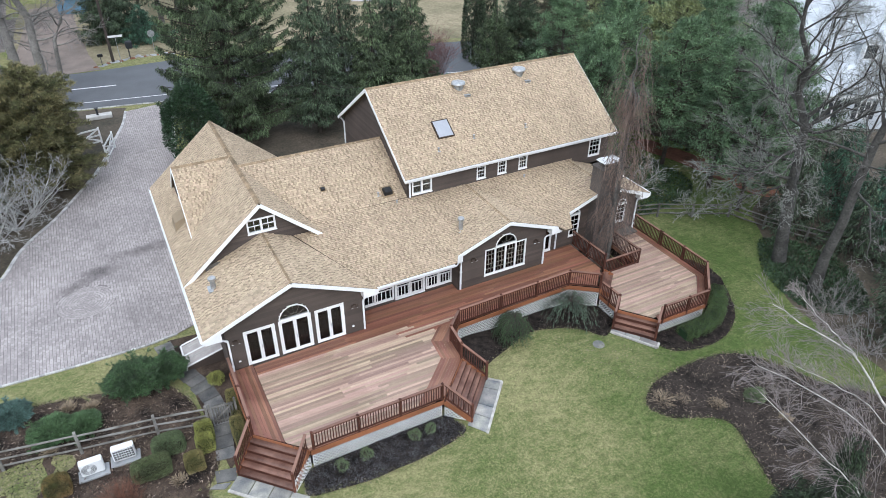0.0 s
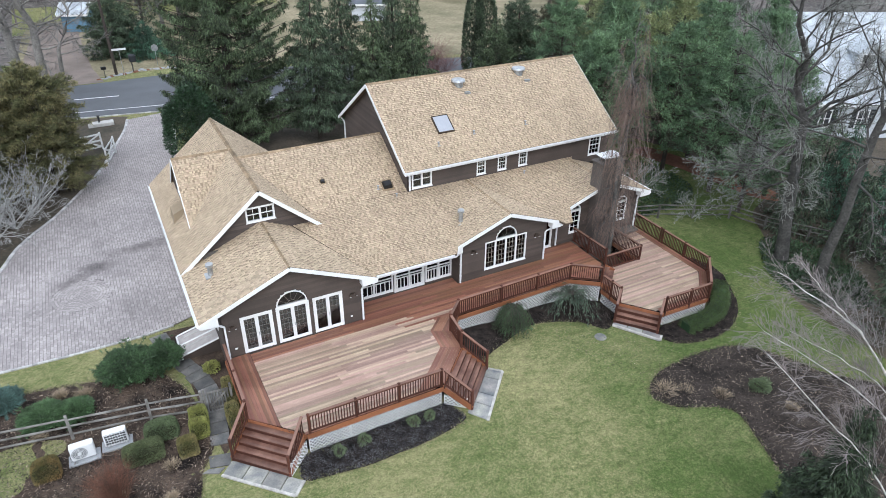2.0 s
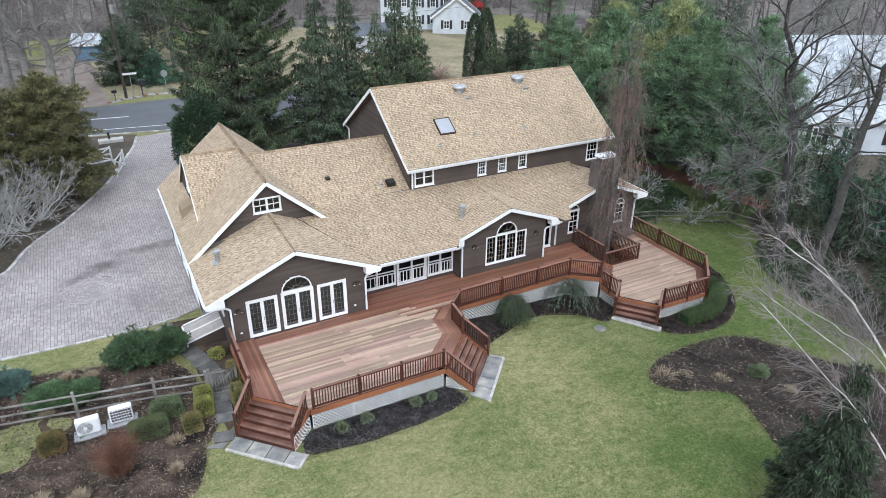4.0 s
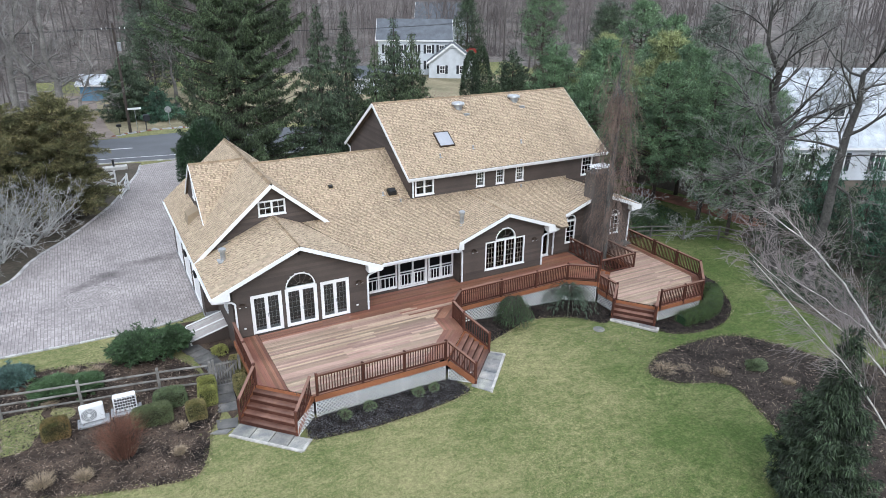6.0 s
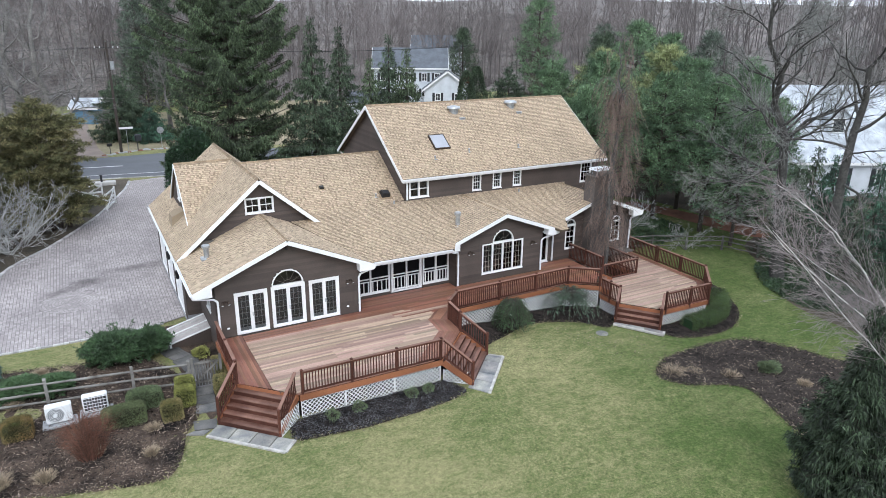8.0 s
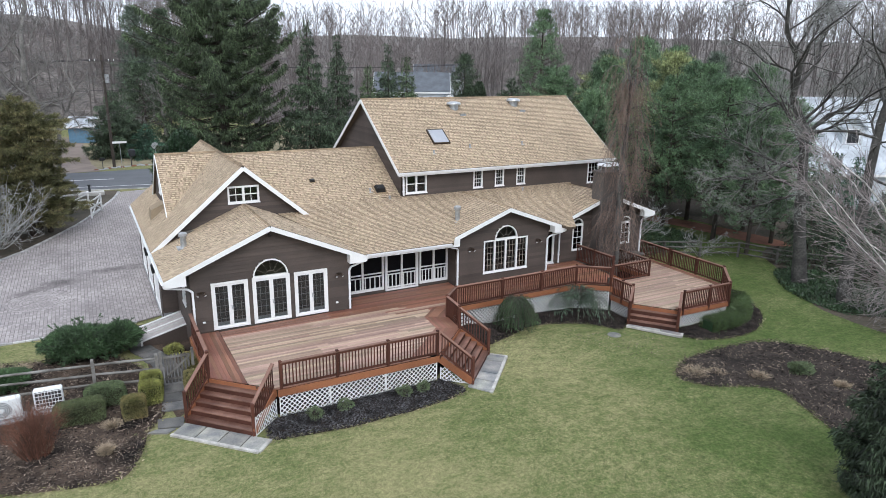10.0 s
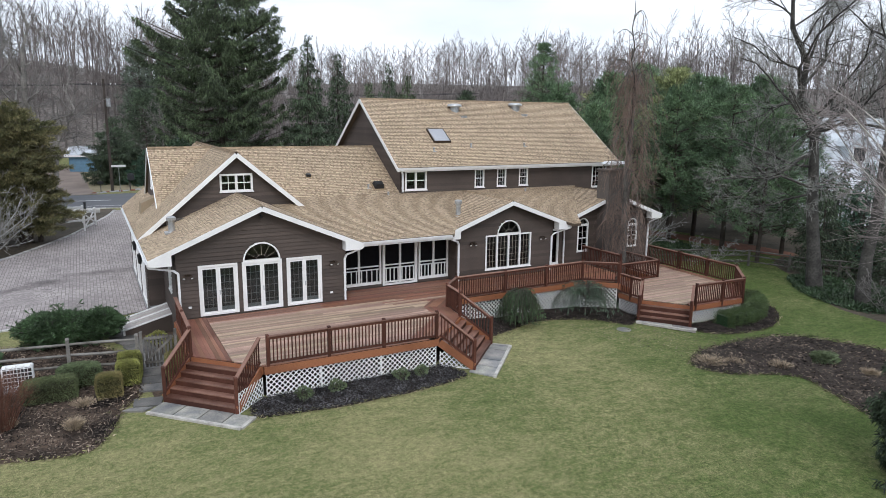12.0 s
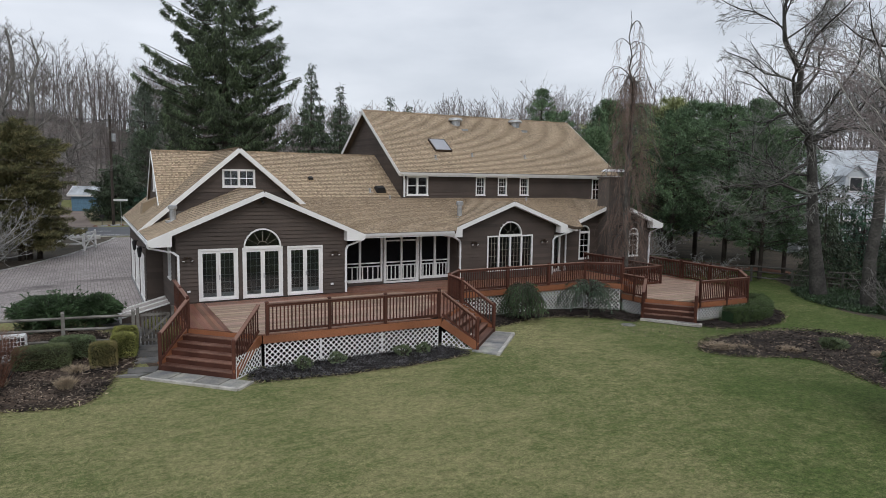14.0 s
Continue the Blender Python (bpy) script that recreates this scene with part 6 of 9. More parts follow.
def spruce(x, y, h, r, seed, material=None, label="tall dark green spruce with drooping sprays", bare=0.04, density=1.0, droop=0.5, name="spruce", z=None, tier=1.0, slope=None, size=1.0, sweep=0.0, hang=0.55):
    """Whorls of boughs that carry flat side shoots, with sprays hanging from them."""
    rs = np.random.RandomState(seed)
    root = thing(name, label, "tree", (x, y, (ground_z(x, y) if z is None else z)))
    slope = slope or r / h * 1.25
    at, az, L = [], [], []
    level = bare * h
    while level < h * 0.985:
        s = level / h
        reach = min(r, (h - level) * slope) * rs.uniform(0.8, 1.1)
        k = rs.randint(6, 9) if s < 0.85 else 5
        a = rs.uniform(0, math.tau) + np.arange(k) * math.tau / k + rs.uniform(-0.35, 0.35, k)
        at.append(np.stack([np.zeros(k), np.zeros(k), level + rs.uniform(-0.15, 0.15, k)], 1))
        az.append(a)
        L.append(np.maximum(0.25, reach * rs.uniform(0.6, 1.12, k)))
        level += rs.uniform(0.3, 0.5) * (0.7 + h / 45) * tier
    at, az, L = np.concatenate(at), np.concatenate(az), np.concatenate(L)
    out = np.stack([np.cos(az), np.sin(az), np.zeros(len(az))], 1)
    u = np.linspace(0, 1, 6)
    P = at[:, None] + u[None, :, None] * (L[:, None] * out)[:, None]
    lift = np.maximum(0, at[:, 2] / h - 0.7)[:, None] * 1.2
    P[:, :, 2] += L[:, None] * (-droop * 0.42 * u + (0.34 + sweep) * droop * u ** 3 + lift * u)
    R = np.maximum(0.012, 0.013 * L)[:, None] * np.linspace(1, 0.3, 6)
    # points on the flat fans of side shoots
    q = np.maximum(3, (L * 17.0 * density * (0.6 + 0.08 * L) / size)).astype(int)
    i = np.repeat(np.arange(len(L)), q)
    t = rs.uniform(0.1, 1, len(i)) ** 0.75
    j = t * 5
    k = np.minimum(j.astype(int), 4)
    base = P[i, k] * (1 - (j - k)[:, None]) + P[i, k + 1] * (j - k)[:, None]
    side = np.stack([-out[:, 1], out[:, 0], np.zeros(len(out))], 1)[i]
    w = rs.uniform(-1, 1, len(i)) * (0.10 + 0.30 * L[i] * (1.08 - t)) 
    base = base + side * w[:, None] + out[i] * (np.abs(w) * 0.5)[:, None]
    base[:, 2] -= np.abs(w) * 0.28 * droop + rs.uniform(0, 0.10, len(i))
    per = 4
    base = np.repeat(base, per, 0) + rs.normal(0, 0.09 * size, (len(i) * per, 3))
    go = (out[i] * 0.55 + side * np.sign(w)[:, None] * 0.35)
    go = np.repeat(go, per, 0) + rs.normal(0, 0.32, base.shape)
    low = rs.uniform(size=len(base)) < hang
    go[:, 2] += np.where(low, -0.9 - droop, -0.1 if hang > 0.2 else 0.5)
    length = size * np.where(low, rs.uniform(0.16, 0.5, len(base)), rs.uniform(0.16, 0.38, len(base)))
    v, f = spikes(base, go, length, size * rs.uniform(0.05, 0.09, len(base)), rs)
    tri_mesh("crown", v, f, material or SPRUCE, root)
    v, f = tubes([([(0, 0, -0.2), (0.05, 0, h * 0.4), (0, 0.03, h * 0.8), (0, 0, h)], [h * 0.016, h * 0.011, h * 0.005, 0.01])], 8)
    tri_mesh("trunk", v, f, BARK_DARK, root)
    v, f = sticks(P[:, (0, 2, 5)], R[:, (0, 2, 5)])
    tri_mesh("branchwork", v, f, BARK_DARK, root)["kind"] = "stuff"
    return root


def pine(x, y, h, r, seed, material=None, label="green white-pine with soft tufted boughs", bare=0.25, tufts=1.0, name="pine", coarse=1.0):
    """A pine: level boughs with forks that end in round tufts of needles, in soft plates."""
    rs = np.random.RandomState(seed)
    root = thing(name, label, "tree", (x, y, ground_z(x, y)))
    at, az, L = [], [], []
    level = bare * h
    while level < h * 0.97:
        s = max(0.0, (level / h - bare) / (1 - bare))
        reach = r * (1 - s ** 1.8) ** 0.9 * (0.62 + 0.38 * min(1, s * 4 + 0.3)) * rs.uniform(0.78, 1.15) + 0.3
        k = rs.randint(5, 8)
        az.append(rs.uniform(0, math.tau) + np.arange(k) * math.tau / k + rs.uniform(-0.4, 0.4, k))
        at.append(np.stack([np.zeros(k), np.zeros(k), level + rs.uniform(-0.2, 0.2, k)], 1))
        L.append(reach * rs.uniform(0.6, 1.12, k))
        level += rs.uniform(0.55, 0.85)
    at, az, L = np.concatenate(at), np.concatenate(az), np.concatenate(L)
    go = np.stack([np.cos(az), np.sin(az), np.full(len(az), 0.12)], 1)
    P = strokes(rs, at, go, L, 6, np.full(len(L), 0.35), 0.06)
    R = (0.014 * L + 0.01)[:, None] * np.linspace(1, 0.3, 6)
    C, CR = ramify(rs, P, R, max(2, int(6 * tufts)), 0.36, 0.85, 0.25, 0.1, 4, 0.25)
    # tufts at the ends of the forks and of the boughs
    ends = np.concatenate([C[:, 3], C[:, 2], P[:, 5], P[:, 4]])
    way = np.concatenate([C[:, 3] - C[:, 2], C[:, 3] - C[:, 2], P[:, 5] - P[:, 4], P[:, 5] - P[:, 4]])
    per = int(18 / coarse)
    c = np.repeat(ends, per, 0) + rs.normal(0, 0.17 * coarse, (len(ends) * per, 3)) * (1, 1, 0.55)
    d = unit(rs.normal(size=c.shape)) + np.repeat(unit(way), per, 0) * 0.6 + np.array([0, 0, 0.45])
    v, f = spikes(c, d, coarse * rs.uniform(0.18, 0.40, len(c)), coarse * rs.uniform(0.03, 0.06, len(c)), rs)
    tri_mesh("crown", v, f, material or PINE, root)
    v, f = tubes([([(0, 0, -0.2), (0.08, 0, h * 0.4), (0.02, 0.05, h * 0.75), (0, 0, h)], [h * 0.015, h * 0.012, h * 0.006, 0.02])], 8)
    tri_mesh("trunk", v, f, BARK_DARK, root)
    v, f = joined([sticks(P[:, ::5], R[:, ::5]), sticks(C[:, ::3], CR[:, ::3])])
    tri_mesh("branchwork", v, f, BARK_DARK, root)["kind"] = "stuff"
    return root


def leafy(name, x, y, size, seed, material, label, category="shrub", count=2500, leaf=0.16, shape="round", lumps=0.22, droop=0.0, z=None, up=0.0, group="", spin=0.0):
    """A dense shrub or clipped bush: leaves in a lumpy shell over a twiggy heart."""
    rs = np.random.RandomState(seed)
    sx, sy, h = size
    root = thing(name, label, category, (x, y, ground_z(x, y) if z is None else z), group)
    root.rotation_euler = (0, 0, spin)
    d = unit(rs.normal(size=(count, 3)))
    d[:, 2] = np.abs(d[:, 2]) * np.where(rs.uniform(size=count) < 0.78, 1, -0.8)
    wave = np.zeros(count)
    for _ in range(6):
        k, ph = rs.normal(0, 2.6 if shape != "column" else 8.0, 3), rs.uniform(0, 6.28)
        wave += np.sin(d @ k + ph)
    rad = (1 + lumps * wave / 3) * rs.uniform(0.62, 1.0, count) ** 0.5
    if shape == "column":
        a, zz = rs.uniform(0, math.tau, count), rs.uniform(0.02, 1, count)
        fat = np.minimum(1, 0.72 + zz * 1.4) * np.maximum(0.02, 1 - zz ** 3.2) ** 0.56
        clump = sum(np.sin(np.stack([np.cos(a) * sx, np.sin(a) * sy, zz * h], 1) @ rs.normal(0, 2.2, 3) + rs.uniform(0, 6.28)) for _ in range(8))
        rad = (1 + lumps * clump / 6) * rs.uniform(0.6, 1.0, count) ** 0.4
        d = np.stack([np.cos(a), np.sin(a), 0.3 + zz], 1)
        p = np.stack([np.cos(a) * fat * rad, np.sin(a) * fat * rad, zz * 2 - 1], 1)
    if shape != "column":
        p = d * rad[:, None]
    p = np.stack([p[:, 0] * sx, p[:, 1] * sy, (p[:, 2] * 0.5 + 0.5) * h], 1)
    go = d * (1, 1, 0.8) + rs.normal(0, 0.55, d.shape) + np.array([0, 0, up - droop])
    v, f = blades(p, go, leaf * rs.uniform(0.6, 1.4, count), leaf * 0.42 * rs.uniform(0.7, 1.3, count), rs)
    tri_mesh("foliage", v, f, material, root)
    lines = []
    for _ in range(14):
        a, s = rs.uniform(0, math.tau), rs.uniform(0.2, 0.75)
        end = np.array([math.cos(a) * sx * s, math.sin(a) * sy * s, h * rs.uniform(0.45, 0.85)])
        lines.append((np.array([(0, 0, -0.05), end * (0.4, 0.4, 0.5), end]) + rs.normal(0, 0.03, (3, 3)), (0.03, 0.018, 0.006)))
    v, f = tubes(lines, 4)
    tri_mesh("stemwork", v, f, BARK_DARK, root)["kind"] = "stuff"
    return root


def bare_tree(x, y, seed, h, r, label="tall bare deciduous tree with grey bark", lean=(0, 0), fork=0.4, limbs=11, reach=0.34, material=None, twig=None, kids=(7, 5, 4), finest=0.009, name="bare_tree", low=(), crook=0.16, open_=0.75, steep=0.5):
    """A bare tree: a trunk that runs on as a crooked leader, limbs from the fork upwards, branches and twigs all along them.
    low: further limbs (share of the height, azimuth, length, rise)."""
    rs = np.random.RandomState(seed)
    root = thing(name, label, "tree", (x, y, ground_z(x, y)))
    n = 10
    lower = np.linspace(0, fork, 5)
    s = np.concatenate([lower, np.linspace(fork, 0.94, 6)[1:]])
    sway = np.cumsum(rs.normal(0, 0.012 * h, (n, 2)) * np.where(s > fork, 2.2, 0.3)[:, None], 0)
    T = np.stack([lean[0] * s * h + sway[:, 0], lean[1] * s * h + sway[:, 1], s * h], 1)
    T[0, 2] = -0.3
    TR = r * np.interp(s, [0, 0.04, fork, 1], [1.45, 1.1, 0.72, 0.06])
    share = np.concatenate([np.linspace(fork * 0.92, 0.88, limbs), [q[0] for q in low]])
    az = np.concatenate([rs.uniform(0, 6.28) + np.arange(limbs) * 2.4 + rs.uniform(-0.4, 0.4, limbs), [q[1] for q in low]])
    up = np.concatenate([np.linspace(steep * 0.7, steep * 2.2, limbs) * rs.uniform(0.7, 1.3, limbs), [q[3] for q in low]])
    L = np.concatenate([reach * h * np.linspace(1.15, 0.45, limbs) * rs.uniform(0.75, 1.2, limbs), [q[2] for q in low]])
    at = np.stack([np.interp(share, s, T[:, k]) for k in range(3)], 1)
    P = strokes(rs, at, np.stack([np.cos(az), np.sin(az), up], 1), L, 8, np.where(up > 0.1, 0.5, -0.15), crook)
    PR = np.minimum(np.interp(share, s, TR) * 0.5, 0.014 * L + 0.015)[:, None] * np.linspace(1, 0.25, 8)
    A, AR = ramify(rs, P, PR, kids[0], 0.46, open_, 0.2, 0.2, 6, 0.18, 0.5)
    B, BR = ramify(rs, A, AR, kids[1], 0.5, open_, 0.12, 0.2, 4, 0.15)
    parts = [sticks(P, np.maximum(PR, finest), 6), sticks(A, np.maximum(AR, finest), 4)]
    fine = [sticks(B, np.maximum(BR, finest))]
    if len(kids) > 2:
        C, CR = ramify(rs, B, BR, kids[2], 0.72, open_, 0.05, 0.16, 3, 0.15)
        fine.append(sticks(C, np.maximum(CR, finest * 0.8)))
    v, f = tubes([(T, TR)], 10)
    tri_mesh("trunk", v, f, material or BARK, root)
    v, f = joined(parts)
    tri_mesh("branchwork", v, f, material or BARK, root)["kind"] = "stuff"
    v, f = joined(fine)
    tri_mesh("twigwork", v, f, twig or TWIG, root)["kind"] = "stuff"
    return root


def bare_shrub(x, y, seed, h, spread, label, stems=9, material=None, finest=0.009, name="bare_shrub", kids=(5, 4, 3)):
    """A leafless shrub: several crooked stems from one foot."""
    rs = np.random.RandomState(seed)
    root = thing(name, label, "shrub", (x, y, ground_z(x, y)))
    az = np.arange(stems) * 2.4 + rs.uniform(-0.3, 0.3, stems)
    go = np.stack([np.cos(az) * spread, np.sin(az) * spread, rs.uniform(0.6, 1.3, stems)], 1)
    P = strokes(rs, np.zeros((stems, 3)) - (0, 0, 0.1) + rs.normal(0, 0.08, (stems, 3)) * (1, 1, 0), go, h * rs.uniform(0.7, 1.1, stems), 6, np.full(stems, 0.1), 0.16)
    PR = rs.uniform(0.018, 0.035, stems)[:, None] * h / 3 * np.linspace(1, 0.3, 6)
    A, AR = ramify(rs, P, PR, kids[0], 0.5, 0.8, 0.1, 0.2, 5, 0.25)
    B, BR = ramify(rs, A, AR, kids[1], 0.55, 0.8, 0.1, 0.2, 4, 0.15)
    C, CR = ramify(rs, B, BR, kids[2], 0.55, 0.8, 0.1, 0.2, 3, 0.15)
    v, f = joined([sticks(P, PR, 5), sticks(A, np.maximum(AR, finest), 4)])
    tri_mesh("stemwork", v, f, material or BARK_PALE, root)["kind"] = "stuff"
    v, f = joined([sticks(B, np.maximum(BR, finest)), sticks(C, np.maximum(CR, finest * 0.8))])
    tri_mesh("twigwork", v, f, material or BARK_PALE, root)["kind"] = "stuff"
    return root


def twig_bush(name, x, y, r, h, seed, material, label, count=120, spread=0.5, category="shrub", thick=0.012):
    """A leafless bush of many upright stems that fork."""
    rs = np.random.RandomState(seed)
    root = thing(name, label, category, (x, y, ground_z(x, y)))
    lines = []
    for _ in range(count):
        a, q = rs.uniform(0, math.tau), rs.uniform(0, 1) ** 0.7
        foot = np.array([math.cos(a) * r * 0.35 * q, math.sin(a) * r * 0.35 * q, -0.05])
        end = np.array([math.cos(a) * r * q, math.sin(a) * r * q, h * rs.uniform(0.6, 1.0) * (1 - 0.3 * q * q)])
        mid = (foot + end) / 2 + rs.normal(0, 0.06 * r, 3) + np.array([0, 0, 0.08 * h])
        lines.append((np.array([foot, mid, end]), (thick, thick * 0.75, thick * 0.35)))
        for _ in range(3):
            s = rs.uniform(0.4, 1)
            b = mid + (end - mid) * s
            lines.append((np.array([b, b + np.array([math.cos(a), math.sin(a), 1.0]) * rs.uniform(0.12, 0.3) * h * spread + rs.normal(0, 0.07 * h, 3)]), (thick * 0.55, thick * 0.25)))
    v, f = tubes(lines, 3)
    tri_mesh("stemwork", v, f, material, root)
    return root


# ---- trees round the house ----
spruce(10.0, 57.5, 27.0, 5.9, 1, density=2.2, droop=0.5, tier=1.25, slope=0.6, label="very large old spruce with drooping boughs", bare=0.05, size=0.9, sweep=0.45)
spruce(16.6, 54.5, 15.8, 3.3, 2, SPRUCE_DARK, density=1.25, label="dense narrow dark spruce", slope=0.3, bare=0.12)
spruce(21.2, 60.2, 15.0, 3.2, 3, SPRUCE_DARK, density=1.0, label="dense narrow dark spruce", slope=0.3, bare=0.12)
spruce(22.6, 56.0, 12.2, 3.3, 4, SPRUCE, density=1.2, label="dense dark green spruce", bare=0.12)
spruce(26.4, 60.0, 14.0, 3.4, 5, SPRUCE_DARK, density=1.2, label="dense narrow dark spruce")
spruce(26.6, 56.2, 13.0, 3.2, 6, SPRUCE, density=1.2, label="dense dark green spruce")
leafy("arborvitae", 39.1, 66.0, (1.3, 1.3, 9.6), 8, SPRUCE_DARK, "narrow dark columnar evergreen", "tree", 7000, 0.26, "column", 0.2, up=0.6)
leafy("arborvitae", 41.2, 67.0, (1.3, 1.3, 10.0), 9, SPRUCE_DARK, "narrow dark columnar evergreen", "tree", 7000, 0.26, "column", 0.2, up=0.6)
BRONZE_LEAF = mat("bronze_cypress", (0.10, 0.085, 0.058), 0.8, 0.4, 0.5, 6, 0, second=(0.12, 0.12, 0.07), per="island")
spruce(39.4, 57.5, 10.8, 2.9, 10, SPRUCE_DARK, "broad dark green cypress", density=1.4, droop=0.1, name="cypress", hang=0.1, slope=0.8)
spruce(43.5, 56.5, 11.0, 3.3, 11, BRONZE_LEAF, "tall bronze-brown winter cypress", density=1.3, droop=0.05, name="cypress", hang=0.1, slope=0.9)
spruce(47.0, 54.5, 10.6, 3.2, 12, BRONZE_LEAF, "tall bronze-brown winter cypress", density=1.3, droop=0.05, name="cypress", hang=0.1, slope=0.9)
spruce(35.8, 56.0, 8.6, 2.6, 13, SPRUCE, "dark green evergreen behind the roof", density=1.3, droop=0.2, name="cypress", hang=0.1, slope=0.7)
twig_bush("flowering_shrub", 30.6, 60.0, 2.4, 6.0, 14, PINK, "reddish budding bare shrub", 420, 0.8)
leafy("evergreen_shrub", 27.5, 51.5, (2.4, 2.2, 4.6), 15, YEW, "broad dark evergreen shrub behind the house", "shrub", 6000, 0.24, lumps=0.35)
leafy("evergreen_shrub", 24.0, 52.5, (2.0, 2.0, 3.6), 16, SHRUB, "broad grey-green evergreen shrub", "shrub", 5000, 0.22, lumps=0.35)
leafy("holly", 5.6, 52.4, (2.5, 2.5, 6.6), 17, HOLLY, "glossy dark holly beside the drive", "shrub", 14000, 0.21, lumps=0.2)

# pines on the far side
YELLOW_PINE = mat("yellow_pine_needle", (0.20, 0.25, 0.10), 0.75, 0.45, 0.35, 5, 0, second=(0.34, 0.37, 0.165), per="island")
for i, (x, y, h, r) in enumerate(((40.1, 36.0, 12.2, 3.9), (44.0, 37.0, 13.2, 4.2), (40.4, 31.2, 12.4, 3.8), (45.3, 32.4, 12.8, 4.2), (39.0, 42.5, 13.2, 4.4), (45.5, 41.5, 14.0, 4.6),
                                  (50.5, 36.5, 12.8, 4.4), (49.5, 46.0, 14.0, 4.8), (55.0, 50.0, 15.0, 4.8), (61.0, 61.0, 16.0, 5.0), (36.0, 40.5, 11.0, 3.7), (39.6, 27.6, 10.0, 3.1), (43.6, 28.6, 10.6, 3.4))):
    pine(x, y, h, r, 30 + i, bare=0.2 if i < 4 or i > 10 else 0.1, tufts=1.0, coarse=1.0 if i < 4 or i > 9 else 1.35, material=YELLOW_PINE if i == 5 else PINE, label="green white-pine with soft boughs over a bare stem")
pine(42.6, 46.5, 13.4, 4.8, 44, YELLOW_PINE, "yellow-green pine with a broad crown", 0.12, 1.2)
pine(36.6, 46.5, 12.6, 4.2, 46, PINE, "broad green pine behind the house", 0.12, 1.2)
pine(64.5, 86.5, 20.5, 4.0, 47, PINE, "tall open pine above the far trees", 0.3, 0.7, coarse=1.4)
for i, (x, y, h, r) in enumerate(((44.5, 20.5, 7.5, 2.8), (48.0, 16.5, 9.0, 3.2), (42.0, 15.5, 6.5, 2.8), (50.5, 21.5, 7.0, 3.0), (44.5, 10.5, 7.0, 3.0), (52.0, 12.0, 9.0, 3.4), (46.0, 24.5, 7.0, 2.8), (50.0, 28.5, 6.5, 2.6), (39.5, 10.5, 5.5, 2.6), (38.0, 5.0, 5.0, 2.6), (42.0, 3.0, 7.0, 3.0), (36.5, 8.5, 6.5, 2.8), (55.0, 17.0, 9.0, 3.4), (36.5, 12.8, 7.5, 2.8), (34.8, 4.0, 9.5, 3.0), (36.5, -2.0, 10.0, 3.2), (41.5, 20.0, 5.5, 2.3), (40.8, 24.0, 6.5, 2.4))):
    spruce(x, y, h, r, 60 + i, SPRUCE_DARK if i % 3 else FIR_BLUE, density=0.55, label="young evergreen under the tall bare trees", name="fir", droop=0.25, size=1.0)

# large bare trees beside the lawn
bare_tree(36.7, 21.6, 71, 19.5, 0.34, "huge bare oak with spreading lichened limbs", (-0.035, 0.115), 0.47, 15, 0.36, OAK_BARK, LICHEN, (11, 7, 5), 0.008,
          low=((0.40, 2.6, 6.5, 0.12), (0.44, 3.3, 6.5, 0.2), (0.36, 2.1, 5.5, 0.05), (0.30, 3.0, 5.5, -0.05), (0.46, 4.2, 6.0, 0.35), (0.28, 2.4, 4.2, -0.12), (0.34, 3.8, 4.8, 0.0), (0.47, 0.4, 5.5, 0.4), (0.47, 5.4, 5.5, 0.4)), crook=0.24, steep=0.62)
bare_tree(35.7, 18.3, 72, 20.0, 0.29, "tall bare tree with grey bark", (0.0, -0.02), 0.5, 11, 0.28, OAK_BARK, TWIG, (7, 5, 4), 0.009,
          low=((0.42, 3.6, 4.0, 0.3), (0.36, 4.6, 4.5, 0.1), (0.46, 0.6, 4.5, 0.4)), crook=0.2)
bare_tree(44.0, 14.0, 74, 17.0, 0.32, "tall bare tree in the wood's edge", (-0.02, 0.03), 0.45, 9, 0.3, kids=(6, 5, 3))
bare_tree(41.0, 7.0, 78, 16.0, 0.28, "tall bare tree in the wood's edge", (0, 0), 0.4, 9, 0.32, kids=(6, 5, 3))
bare_shrub(33.0, 32.5, 75, 4.0, 0.9, "small bare shrubby tree by the fence")
bare_shrub(36.0, 28.6, 76, 2.6, 1.1, "low tangled bare shrub by the fence", 8)
bare_shrub(34.9, 16.4, 77, 2.8, 1.1, "low tangled bare shrub under the oak", 10, TWIG)
bare_shrub(33.6, 13.2, 81, 3.0, 1.0, "low tangled bare shrub beyond the bed", 10, TWIG)
bare_shrub(32.6, 9.6, 82, 3.0, 1.0, "low tangled bare shrub beyond the bed", 10, TWIG)

# trees beside the road and the drive
for i, (x, y, h, r, ln) in enumerate(((-4.6, 73.6, 20.0, 0.45, (0.02, 0)), (-6.6, 76.5, 21.0, 0.48, (-0.02, 0)), (-8.6, 79.0, 21.0, 0.42, (0.01, 0.01)), (-3.6, 72.2, 15.0, 0.24, (0.12, 0.0)), (-11.5, 72.0, 18.0, 0.35, (-0.03, 0)), (-14.0, 64.0, 17.0, 0.3, (0.0, 0)), (-10.2, 61.5, 15.0, 0.24, (0.05, 0)))):
    bare_tree(x, y, 90 + i, h, r, "tall bare roadside tree with grey bark", ln, 0.4, 10, 0.3, ROAD_BARK, None, (6, 5, 3), 0.011,
              low=((0.3, -0.3, 6.0, 0.1), (0.36, -0.9, 5.5, 0.25), (0.4, 0.3, 6.0, 0.3), (0.26, -0.6, 4.5, -0.05)) if i < 3 else (), crook=0.24)
